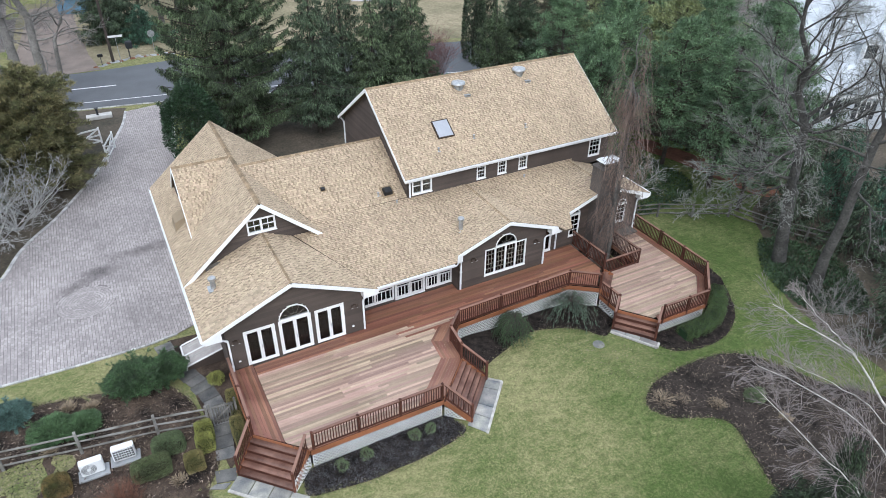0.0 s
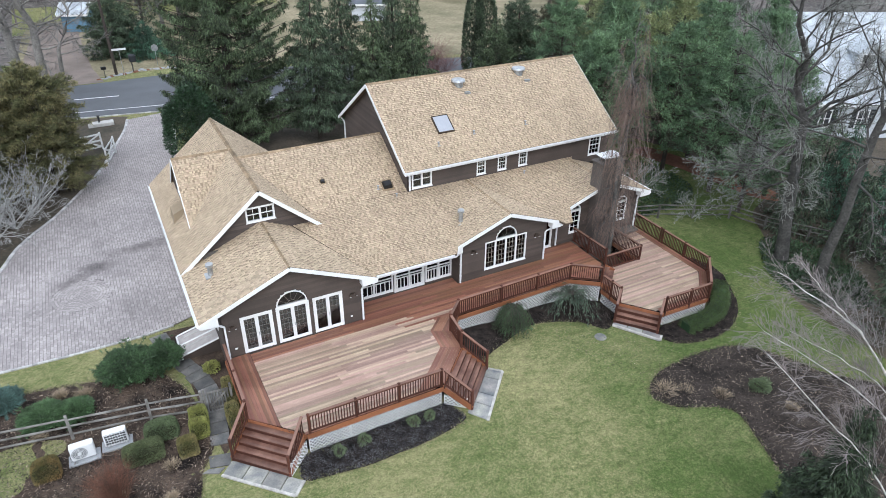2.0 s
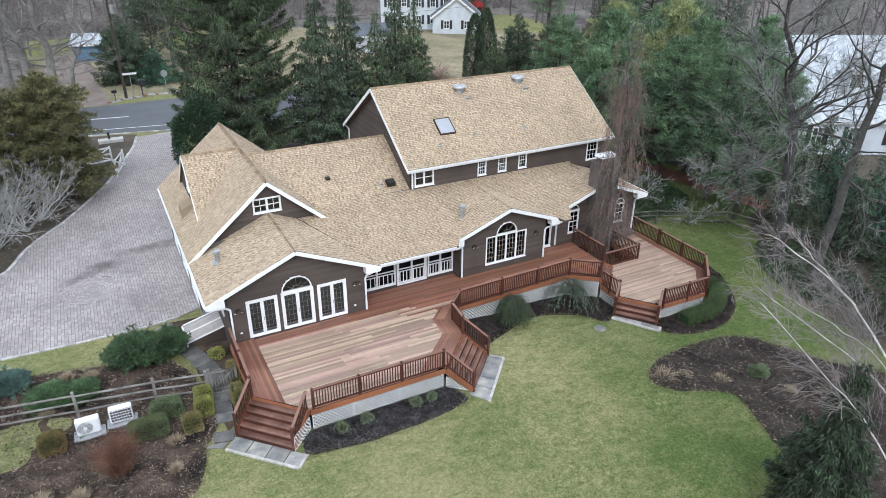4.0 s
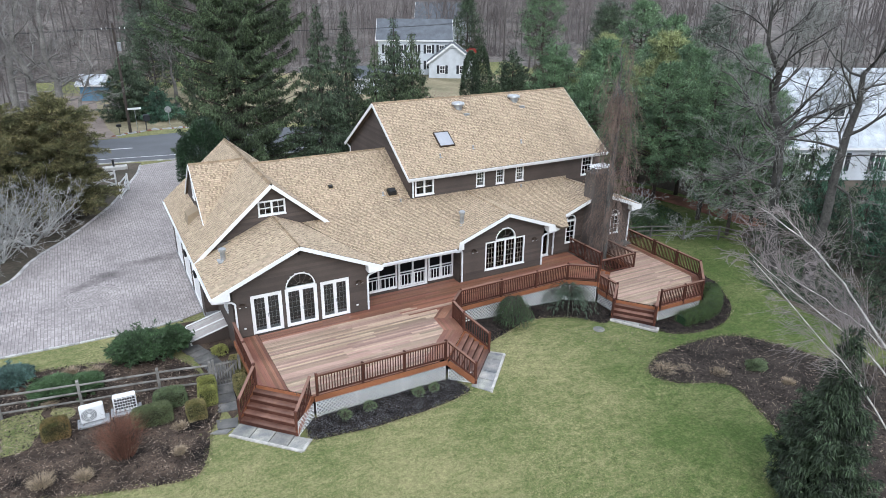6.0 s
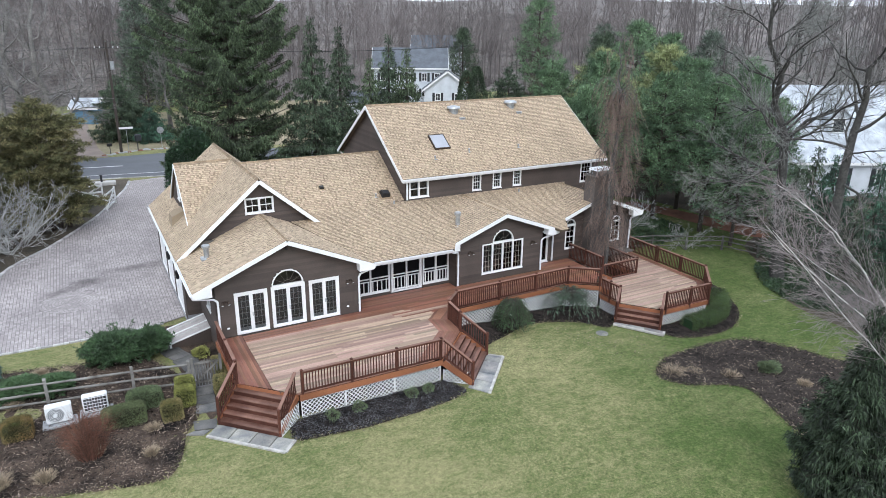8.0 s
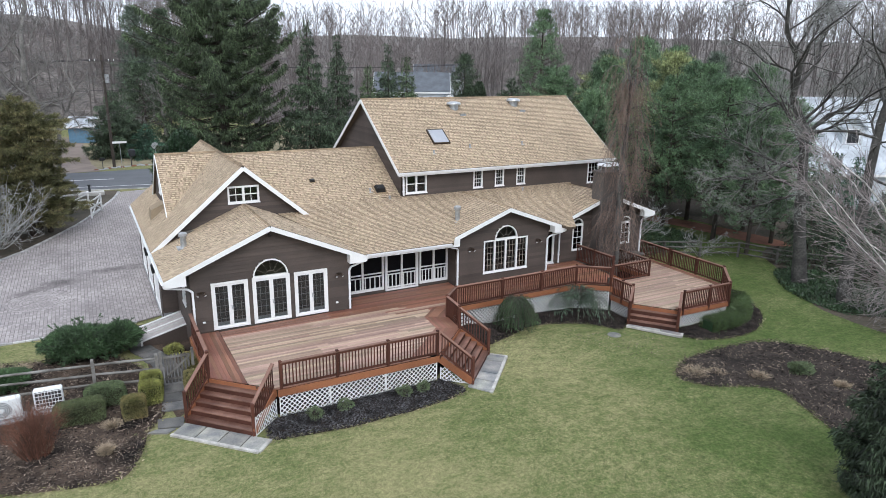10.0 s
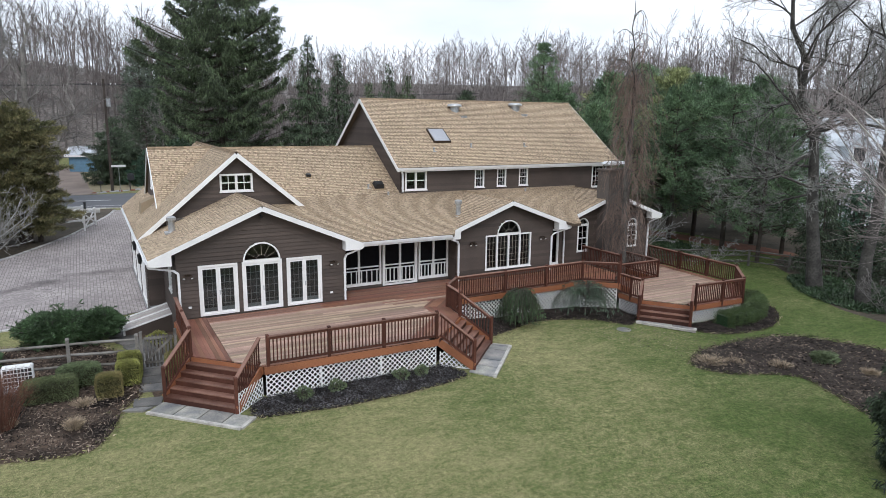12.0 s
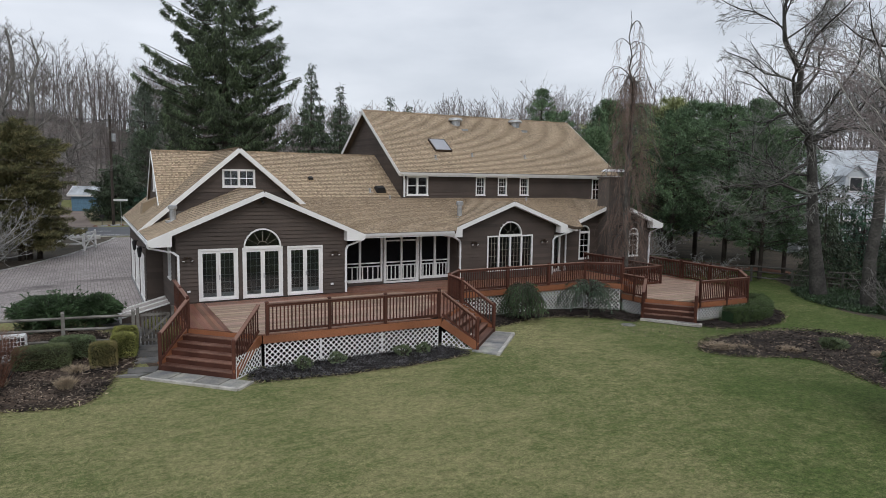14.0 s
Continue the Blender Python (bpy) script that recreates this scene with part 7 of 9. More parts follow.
spruce(-4.7, 53.0, 9.8, 3.15, 100, ARBOR, "large rounded olive-brown arborvitae beside the drive", density=1.9, droop=0.0, name="arborvitae", slope=1.5, size=0.75, hang=0.1, bare=0.1, tier=0.55)
spruce(-9.0, 52.4, 10.2, 3.3, 101, ARBOR, "large rounded olive-brown arborvitae beside the drive", density=1.3, droop=0.0, name="arborvitae", slope=1.5, size=0.85, hang=0.1, bare=0.08, tier=0.6)
bm = bmesh.new()
for x, y in ((-4.3, 53.0), (-3.7, 53.2), (-4.8, 52.6), (-8.6, 52.0)):
    tube(bm, [(x, y, 0), (x + 0.1, y, 2.6)], [0.2, 0.15], 7)
tagged(part("arborvitae_stems", bm, BARK_DARK), "dark stems under the arborvitae", "tree", kind="stuff")
for i, (x, y, h) in enumerate(((-7.4, 48.0, 6.0), (-9.0, 45.6, 5.6), (-6.6, 49.6, 4.6), (-10.6, 43.4, 4.8), (-11.8, 46.6, 6.4), (-9.4, 48.4, 6.4), (-12.8, 43.6, 5.4))):
    bare_shrub(x, y, 110 + i, h, 0.8, "pale grey twiggy bare shrub beside the drive", 10, BARK_PALE, 0.010, kids=(6, 4, 3))

# weeping tree in the well beside the chimney
def weeping_tree(x, y, seed):
    rs = np.random.RandomState(seed)
    root = thing("weeping_tree", "weeping beech with long brown hanging twigs", "tree", (x, y, ground_z(x, y)))
    trunk = np.array([(0.1, 0, -0.2), (0.15, 0.05, 3), (-0.05, 0.1, 6.5), (0.05, -0.05, 9.5), (0, -0.1, 11.8), (-0.15, 0.1, 12.6), (0.12, 0.2, 13.3), (-0.1, 0.25, 14.3), (0.1, 0.3, 15.2), (0.0, 0.3, 15.8)])
    v, f = tubes([(trunk, (0.16, 0.14, 0.12, 0.10, 0.10, 0.045, 0.035, 0.028, 0.018, 0.008))], 8)
    tri_mesh("trunk", v, f, BARK, root)
    z = np.concatenate([rs.uniform(2.5, 12.0, 110), rs.uniform(11.4, 12.2, 22), rs.uniform(12.4, 15.2, 9)])
    N = len(z)
    az = rs.uniform(0, math.tau, N)
    out = np.stack([np.cos(az), np.sin(az), np.zeros(N)], 1)
    reach = rs.uniform(0.3, 1.25, N) + (rs.uniform(size=N) < 0.3) * rs.uniform(0.2, 0.8, N)
    base = np.stack([np.interp(z, trunk[:, 2], trunk[:, k]) for k in range(3)], 1)
    u = np.linspace(0, 1, 6)
    limb = base[:, None] + out[:, None] * (reach[:, None] * u)[..., None]
    limb[:, :, 2] += 0.45 * np.sin(u * 2.6) * reach[:, None] - 0.5 * (u ** 3) * reach[:, None]
    limb += rs.normal(0, 0.05, limb.shape) * u[:, None]
    LR = np.full((N, 1), 0.026) * np.linspace(1, 0.35, 6)
    # hanging strands, with short crooked side twigs
    k = 4
    i = np.repeat(np.arange(N), k)
    s = rs.uniform(0.35, 1, len(i)) * 5
    j = np.minimum(s.astype(int), 4)
    at = limb[i, j] + (limb[i, j + 1] - limb[i, j]) * (s - j)[:, None]
    drop = np.minimum(at[:, 2] - 0.3, rs.uniform(0.8, 3.2, len(i)))
    drop = np.where(at[:, 2] > 12.4, np.minimum(drop, 1.6), drop)
    S = strokes(rs, at, np.concatenate([out[i, :2] * 0.15, np.full((len(i), 1), -1.0)], 1), drop, 7, np.full(len(i), -0.9), 0.2)
    SR = np.full((len(i), 1), 0.0095) * np.linspace(1, 0.5, 7)
    W, WR = ramify(rs, S, SR, 7, 0.22, 0.9, -0.7, 0.3, 3, 0.1, 0.8)
    v, f = sticks(limb, LR, 5)
    tri_mesh("branchwork", v, f, BARK, root)["kind"] = "stuff"
    v, f = joined([sticks(S, SR), sticks(W, np.maximum(WR, 0.0045))])
    tri_mesh("hanging_twigwork", v, f, WEEP, root)["kind"] = "stuff"


weeping_tree(25.7, 26.0, 120)


# white birches that lean over the island bed
def birch(stems, seed, label):
    rs = np.random.RandomState(seed)
    root = thing("birch", label, "tree")
    w = np.linspace(0, 1, 14)
    main, rad = [], []
    for pts, r in stems:
        pts = np.array(pts, float)
        u = np.linspace(0, 1, len(pts))
        soft = np.array(curve_through([tuple(p[:2]) for p in pts], False, 6)), np.array(curve_through([(v, p[2]) for v, p in zip(u, pts)], False, 6))
        t = np.linspace(0, 1, len(soft[0]))
        main.append(np.stack([np.interp(w, t, soft[0][:, 0]), np.interp(w, t, soft[0][:, 1]), np.interp(w, t, soft[1][:, 1])], 1) + rs.normal(0, 0.025, (14, 3)))
        rad.append(np.linspace(r, 0.010, 14))
    P, R = np.array(main), np.array(rad)
    A, AR = ramify(rs, P, np.minimum(R, 0.02), 34, 0.2, 0.5, -0.05, 0.1, 6, 0.25, 0.5)
    B, BR = ramify(rs, A, AR, 6, 0.55, 0.45, -0.05, 0.1, 4, 0.2, 0.6)
    C, CR = ramify(rs, B, BR, 3, 0.6, 0.4, -0.1, 0.1, 3, 0.2, 0.7)
    v, f = sticks(P, R, 8)
    tri_mesh("stemwork", v, f, BIRCH, root)
    v, f = joined([sticks(A, np.maximum(AR, 0.0075)), sticks(B, np.maximum(BR, 0.0055)), sticks(C, np.maximum(CR, 0.0045))])
    tri_mesh("twigwork", v, f, BIRCH_TWIG, root)["kind"] = "stuff"


birch([([(28.4, 6.9, -0.3), (25.8, 8.4, 3.4), (24.3, 9.8, 5.96), (20.5, 9.7, 8.8), (18.6, 10.6, 10.2)], 0.065), ([(24.3, 9.8, 5.96), (22.4, 10.6, 8.0), (21.2, 11.4, 9.4)], 0.03)], 131, "white birch leaning over the bed")
birch([([(25.6, 5.4, -0.2), (23.5, 7.0, 3.4), (22.4, 8.3, 5.0), (19.1, 9.3, 7.5), (16.7, 9.3, 9.3)], 0.036), ([(23.8, 7.7, 4.4), (22.9, 8.6, 5.5), (19.2, 9.9, 8.0)], 0.022)], 132, "slim white birch leaning over the bed")
birch([([(22.2, 3.2, -0.2), (20.05, 5.4, 3.8), (19.1, 6.2, 5.4), (17.8, 6.9, 6.9), (15.5, 8.2, 9.6)], 0.036)], 133, "slim white birch leaning over the bed")
spruce(19.25, 6.6, 7.2, 1.85, 134, HEMLOCK, "dark green hemlock at the lawn's edge", density=3.6, droop=0.6, name="hemlock", size=0.68, slope=0.36, tier=0.8, sweep=0.1)

# far woods: bare trees in belts
def far_woods(seed, count, belt, label, height=(13, 20), brush=46, shrubs=0, wide=0.05, limbs=8):
    """Many slim bare trees along a belt, with upswept limbs and brush of fine twigs, one object."""
    rs = np.random.RandomState(seed)
    x, y = rs.uniform(belt[0], belt[1], count), rs.uniform(belt[2], belt[3], count)
    base = np.array([(a, b, ground_z(a, b) - 0.3) for a, b in zip(x, y)])
    h = rs.uniform(*height, count)
    r = h * rs.uniform(0.006, 0.011, count)
    T = strokes(rs, base, np.tile((0, 0, 1.0), (count, 1)) + rs.normal(0, 0.05, (count, 3)), h * 0.88, 4, np.full(count, 0.3), 0.04)
    P, PR = ramify(rs, T, r[:, None] * np.linspace(1, 0.25, 4), limbs, 0.46, 0.85, 0.5, 0.12, 4, 0.28, 0.45)
    i = np.repeat(np.arange(len(P)), brush)
    s = rs.uniform(0.2, 3, len(i))
    j = np.minimum(s.astype(int), 2)
    at = P[i, j] + (P[i, j + 1] - P[i, j]) * (s - j)[:, None]
    d = unit(P[i, j + 1] - P[i, j]) * 0.8 + rs.normal(0, 0.65, at.shape) + np.array([0, 0, 0.2])
    size = np.repeat(h, limbs * brush) * rs.uniform(0.04, 0.11, len(i))
    if shrubs:
        sx, sy = rs.uniform(belt[0], belt[1], shrubs), rs.uniform(belt[2], belt[3], shrubs)
        foot = np.repeat(np.array([(a, b, ground_z(a, b)) for a, b in zip(sx, sy)]), 14, 0)
        at = np.concatenate([at, foot + rs.normal(0, 0.5, foot.shape) * (1, 1, 0)])
        d = np.concatenate([d, rs.normal(0, 0.5, foot.shape) + np.array([0, 0, 0.8])])
        size = np.concatenate([size, rs.uniform(1.2, 3.4, len(foot))])
    v, f = joined([sticks(T, r[:, None] * np.linspace(1, 0.25, 4)), sticks(P[:, (0, 3)], np.maximum(PR, wide * 0.7)[:, (0, 3)]), spikes(at, d, size, np.maximum(size * 0.03, wide), rs)])
    return tagged(tri_mesh("woods", v, f, TWIG_FAR), label, "woods", kind="stuff")


far_woods(201, 150, (-75, -8, 88, 140), "bare grey-brown winter woods across the road", (14, 22), 22, 300, 0.035)
far_woods(202, 430, (-110, 34, 122, 185), "bare grey-brown winter woods on the rise", (14, 20), 22, 1500, 0.034)
far_woods(203, 400, (14, 150, 128, 190), "bare grey-brown winter woods behind the far houses", (14, 20), 22, 1200, 0.034)
far_woods(204, 420, (-190, 300, 190, 290), "bare grey-brown winter woods on the slope", (15, 21), 7, 0, 0.08)
far_woods(209, 260, (-240, 440, 300, 400), "bare grey-brown winter woods on the skyline", (16, 22), 6, 0, 0.12)
far_woods(205, 260, (78, 190, 30, 130), "bare winter woods beyond the pines", (18, 26), 12, 300, 0.045)
far_woods(206, 110, (76, 150, -25, 30), "bare winter woods beside the white house", (16, 24), 14, 250, 0.04)
far_woods(207, 34, (-48, -13, 38, 80), "bare winter trees beside the drive", (9, 16), 26, 200, 0.025)
for i, (x, y, h, r) in enumerate(((7.5, 103, 12, 4.0), (8.5, 120, 19, 4.2), (12.5, 118, 19, 4.5), (24, 125, 14, 4), (70, 120, 13, 4), (90, 100, 15, 4.5), (76, 84, 14, 4.4), (85, 70, 14, 4.4), (95, 130, 16, 4.5))):
    pine(x, y, h, r, 220 + i, FAR_PINE if i % 2 else SPRUCE_DARK, "dark evergreen among the far bare trees", 0.1, 0.6, "far_pine", 2.0)
spruce(3.0, 92.6, 8.4, 3.4, 230, SPRUCE_DARK, "dark round evergreen by the side drive", density=1.6, droop=0.2, name="evergreen", slope=0.9, bare=0.0)
spruce(6.4, 91.5, 4.2, 4.0, 231, FIR_BLUE, "low spreading grey-green conifer by the road", density=1.4, droop=0.1, name="evergreen", slope=1.1, bare=0.0)
bare_tree(9.6, 98.0, 232, 11.0, 0.3, "rounded bare tree on the far lawn", fork=0.3, limbs=10, reach=0.42, kids=(6, 5, 3), finest=0.014)
bare_tree(12.4, 102.0, 233, 12.5, 0.34, "bare tree on the far lawn", fork=0.35, limbs=10, reach=0.36, kids=(6, 5, 3), finest=0.014)


# ---- garden shrubs ----


def spreader(name, x, y, r, h, seed, material, label, stems=70, leaf=0.13, low=0.25):
    """A spreading evergreen: bare stems below, flat feathered sprays above in layers."""
    rs = np.random.RandomState(seed)
    root = thing(name, label, "shrub", (x, y, ground_z(x, y)))
    az = rs.uniform(0, math.tau, stems)
    up = rs.uniform(0.2, 1.25, stems)
    L = r * rs.uniform(0.6, 0.92, stems) * np.sqrt(1 + np.minimum(up, h / r) ** 2) * 0.92
    go = np.stack([np.cos(az), np.sin(az), up * h / r * 0.8], 1)
    P = strokes(rs, np.tile((0, 0, low * h), (stems, 1)) + rs.normal(0, 0.1, (stems, 3)), go, L, 7, np.full(stems, -0.5), 0.10)
    R = np.full((stems, 1), 0.018) * np.linspace(1, 0.3, 7)
    A, AR = ramify(rs, P, R, 9, 0.3, 0.85, -0.1, 0.1, 4, 0.3, 0.5)
    k = 22
    i = np.repeat(np.arange(len(A)), k)
    q = rs.uniform(0.1, 3, len(i))
    j = np.minimum(q.astype(int), 2)
    at = A[i, j] + (A[i, j + 1] - A[i, j]) * (q - j)[:, None]
    d = unit(A[i, j + 1] - A[i, j])
    flat = unit(np.cross(d, (0, 0, 1.0))) * rs.choice([-1, 1], len(i))[:, None]
    v, f = spikes(at, d * 0.8 + flat * 0.8 + rs.normal(0, 0.3, d.shape) + (0, 0, 0.15), leaf * rs.uniform(0.6, 1.3, len(i)), leaf * 0.3, rs)
    e = unit(rs.normal(size=(9000, 3)))
    e[:, 2] = np.where(e[:, 2] < -0.3, -e[:, 2], e[:, 2])
    wave = sum(np.sin(e @ rs.normal(0, 3.2, 3) + rs.uniform(0, 6.28)) for _ in range(6)) / 6
    shell = e * (1 + 0.22 * wave[:, None]) * rs.uniform(0.7, 0.98, (len(e), 1)) * (r * 0.95, r * 0.9, h * 0.42) + (0, 0, h * 0.52)
    w, g = spikes(shell, e * (1, 1, 0.35) + rs.normal(0, 0.4, e.shape) + (0, 0, 0.1), leaf * rs.uniform(0.8, 1.6, len(e)), leaf * 0.34, rs)
    v, f = joined([(v, f), (w, g)])
    tri_mesh("foliage", v, f, material, root)
    foot = np.stack([np.stack([np.cos(az[:9]) * 0.12, np.sin(az[:9]) * 0.12, np.full(9, -0.1)], 1), P[:9, 0], P[:9, 2]], 1)
    v, f = joined([sticks(P, R), sticks(A[:, ::3], AR[:, ::3]), sticks(foot, np.full((9, 3), 0.035), 5)])
    tri_mesh("stemwork", v, f, BARK, root)["kind"] = "stuff"


def clipped(name, x, y, size, seed, material, label, category="shrub", leaf=0.045, count=9000, spin=0.0, round_=0.35):
    """A sheared bush: dense small leaves on a rounded block, with a dark heart."""
    rs = np.random.RandomState(seed)
    root = thing(name, label, category, (x, y, ground_z(x, y)))
    root.rotation_euler = (0, 0, spin)
    sx, sy, h = size
    d = unit(rs.normal(size=(count, 3)))
    d[:, 2] = np.where(d[:, 2] < -0.55, -d[:, 2], d[:, 2])
    p = d / (np.abs(d) ** (2 / round_)).sum(1, keepdims=True) ** (round_ / 2)
    lump = sum(np.sin(p @ rs.normal(0, 2.4, 3) + rs.uniform(0, 6.28)) for _ in range(5)) * 0.016
    p = p * (1 + lump[:, None] + rs.normal(0, 0.018, (count, 1)))
    p = np.stack([p[:, 0] * sx, p[:, 1] * sy, (p[:, 2] * 0.5 + 0.5) * h], 1)
    v, f = blades(p, d + rs.normal(0, 0.5, d.shape) + (0, 0, 0.3), leaf * rs.uniform(0.6, 1.4, count), leaf * 0.55, rs)
    tri_mesh("foliage", v, f, material, root)
    # added solid core, coloured dark for the shade between the leaves
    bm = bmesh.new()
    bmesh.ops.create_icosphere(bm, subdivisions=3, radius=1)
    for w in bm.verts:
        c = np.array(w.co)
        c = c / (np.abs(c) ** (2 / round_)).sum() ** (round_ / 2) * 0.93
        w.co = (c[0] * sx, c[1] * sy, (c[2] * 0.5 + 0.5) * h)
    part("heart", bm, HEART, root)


# core colour with the bush's inner shade painted in
HEART = mat("inner_shade_core", (0.035, 0.038, 0.018), 0.95, 0.3, 2, 20, 0.3)
spreader("yew", -2.15, 28.3, 1.45, 1.55, 301, YEW, "spreading dark green yew in the bed", 130, 0.11)
spreader("yew", -0.55, 28.3, 1.05, 1.45, 302, YEW, "spreading dark green yew in the bed", 90, 0.11)
clipped("boxwood", 0.3, 23.5, (0.37, 0.36, 0.95), 303, BOX, "clipped yellow-green boxwood beside the path")
clipped("boxwood", 0.2, 22.85, (0.37, 0.35, 0.85), 314, BOX, "clipped yellow-green boxwood beside the path")
clipped("boxwood", -0.42, 22.05, (0.38, 0.36, 0.78), 304, BOX_OLIVE, "clipped olive boxwood block beside the path", round_=0.28)
clipped("clipped_shrub", -1.3, 23.6, (0.66, 0.45, 0.7), 305, SHRUB, "low clipped grey-green shrub in the bed", leaf=0.055)
clipped("clipped_shrub", -2.15, 22.6, (0.78, 0.45, 0.72), 306, SHRUB_DEEP, "low clipped green shrub in the bed", leaf=0.055)
clipped("clipped_shrub", -5.8, 23.4, (0.5, 0.45, 0.78), 307, BRONZE_BOX, "low bronze-green shrub beside the air unit")
spreader("juniper", -5.9, 26.9, 1.1, 0.7, 308, JUNIPER_GREEN, "low spreading green juniper along the fence", 60, 0.12, 0.1)
spreader("juniper", -4.7, 26.7, 0.9, 0.65, 315, JUNIPER_GREEN, "low spreading green juniper along the fence", 50, 0.12, 0.1)
spreader("juniper", -7.6, 28.9, 0.95, 0.7, 309, JUNIPER, "low blue-grey juniper in the bed", 50, 0.12, 0.1)
clipped("hedge_block", 1.95, 24.6, (0.3, 0.9, 0.75), 310, BOX_OLIVE, "narrow clipped hedge beside the deck", "hedge")
clipped("hedge_block", 1.75, 22.7, (0.3, 0.95, 0.8), 311, BOX_OLIVE, "narrow clipped hedge beside the deck", "hedge")
leafy("small_shrub", 1.5, 27.0, (0.4, 0.4, 0.5), 312, BOX, "small yellow-green shrub beside the cellar door", "shrub", 1200, 0.08, lumps=0.25)
twig_bush("red_shrub", -3.42, 20.75, 0.95, 1.85, 313, RED_TWIG, "red-brown bare twiggy shrub in the bed", 420, 0.6, thick=0.006)
for i, (x, y, r, h) in enumerate(((-1.45, 19.8, 0.28, 0.4), (-4.9, 20.0, 0.4, 0.4), (-6.3, 20.3, 0.5, 0.5), (-1.2, 21.6, 0.4, 0.25), (-3.2, 20.9, 0.3, 0.25), (-6.1, 25.8, 0.4, 0.3), (-4.2, 28.0, 0.45, 0.3), (-5.2, 28.4, 0.4, 0.35), (-2.8, 24.9, 0.3, 0.2), (20.95, 15.7, 0.75, 0.26), (23.2, 14.2, 0.5, 0.22), (21.9, 15.3, 0.45, 0.18), (25.4, 12.0, 0.35, 0.3))):
    twig_bush("dry_clump", x, y, r, h, 320 + i, STRAW, "clump of dry straw-coloured stems cut low", 240, 1.0, "dry perennial", 0.007)
leafy("small_shrub", 25.1, 13.7, (0.6, 0.5, 0.45), 340, SHRUB, "small low green shrub in the island bed", "shrub", 1400, 0.11, lumps=0.35)
for i, (x, y, s) in enumerate(((5.3, 19.0, 0.3), (6.5, 19.15, 0.28), (8.9, 19.1, 0.28), (9.7, 19.1, 0.26))):
    leafy("small_shrub", x, y, (s, s, s * 1.35), 342 + i, SHRUB, "small dull green shrub in black mulch", "shrub", 700, 0.07, lumps=0.35)


def weeper(name, x, y, r, h, seed, material, label, n=150, leaf=0.22, arch=0.35):
    """A mound of arching, hanging sprays."""
    rs = np.random.RandomState(seed)
    root = thing(name, label, "shrub", (x, y, ground_z(x, y)))
    pos, go, lines = [], [], []
    for _ in range(n):
        a = rs.uniform(0, math.tau)
        out = np.array([math.cos(a), math.sin(a), 0])
        L = r * rs.uniform(0.35, 1.05)
        z0 = h * rs.uniform(0.55, 0.95)
        u = np.linspace(0, 1, 9)
        pts = np.outer(u * L, out) + np.array([0, 0, 1]) * (z0 + arch * h * np.sin(u * 2.2) - (z0 + 0.05) * u ** 2.6)[:, None]
        lines.append((pts, np.linspace(0.02, 0.005, 9)))
        t = rs.uniform(0.15, 1, 34)
        p = np.stack([np.interp(t, u, pts[:, k]) for k in range(3)], 1)
        pos.append(p + rs.normal(0, 0.03, p.shape))
        go.append(out * 0.35 + rs.normal(0, 0.35, p.shape) + np.array([0, 0, -0.9]) * (0.3 + t[:, None]))
    pos, go = np.concatenate(pos), np.concatenate(go)
    v, f = blades(pos, go, leaf * rs.uniform(0.6, 1.3, len(pos)), leaf * 0.22, rs)
    tri_mesh("foliage", v, f, material, root)
    v, f = tubes(lines + [(np.array([(0, 0, -0.1), (0, 0, h * 0.8)]), (0.06, 0.04))], 4)
    tri_mesh("branchwork", v, f, BARK_DARK, root)["kind"] = "stuff"


weeper("weeping_conifer", 16.75, 23.0, 1.15, 1.5, 360, YEW, "dense weeping dark green conifer beside the walkway", 260, 0.14)
weeper("spreading_conifer", 20.6, 22.95, 1.75, 1.45, 361, mat("grey_green_needle", (0.085, 0.13, 0.085), 0.75, 0.4, 0.8, 8, 0, per="island"), "open arching grey-green conifer beside the walkway", 75, 0.17, 0.45)


def curved_hedge():
    rs = np.random.RandomState(370)
    root = thing("curved_hedge", "curved clipped green hedge round the lower deck", "hedge")
    line = np.array(curve_through([(25.3, 18.75), (26.6, 18.75), (27.9, 19.0), (29.1, 19.75), (30.2, 20.9)], False, 8))
    n = 20000
    t = rs.uniform(0, len(line) - 1.001, n)
    i = t.astype(int)
    c = line[i] + (line[i + 1] - line[i]) * (t % 1)[:, None]
    d = unit(line[i + 1] - line[i])
    s = np.stack([-d[:, 1], d[:, 0]], 1)
    face = rs.randint(0, 3, n)
    w, h = 0.36, 0.66
    off = np.where(face == 0, rs.uniform(-w, w, n), np.where(face == 1, -w, w) + rs.normal(0, 0.07, n) + 0.06 * np.sin(t * 2.3))
    z = np.where(face == 0, h + rs.normal(0, 0.06, n) + 0.05 * np.sin(t * 1.9), rs.uniform(0.02, h, n))
    xy = c + s * off[:, None]
    p = np.stack([xy[:, 0], xy[:, 1], z + np.array([ground_z(a, b) for a, b in xy])], 1)
    go = np.stack([s[:, 0] * np.sign(off), s[:, 1] * np.sign(off), np.full(n, 0.2)], 1) * np.where(face == 0, 0.3, 1)[:, None] + np.array([0, 0, 1.0]) * np.where(face == 0, 1, 0.1)[:, None] + rs.normal(0, 0.5, (n, 3))
    v, f = blades(p, go, rs.uniform(0.035, 0.08, n), 0.032, rs)
    tri_mesh("foliage", v, f, mat("hedge_leaf", (0.07, 0.105, 0.036), 0.6, 0.35, 1.2, 8, 0, per="island"), root)
    # added core in a darker leaf colour, standing in for shade inside the hedge
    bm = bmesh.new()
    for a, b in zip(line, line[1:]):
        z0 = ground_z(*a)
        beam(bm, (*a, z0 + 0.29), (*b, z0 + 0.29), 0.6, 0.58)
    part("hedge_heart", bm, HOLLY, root)


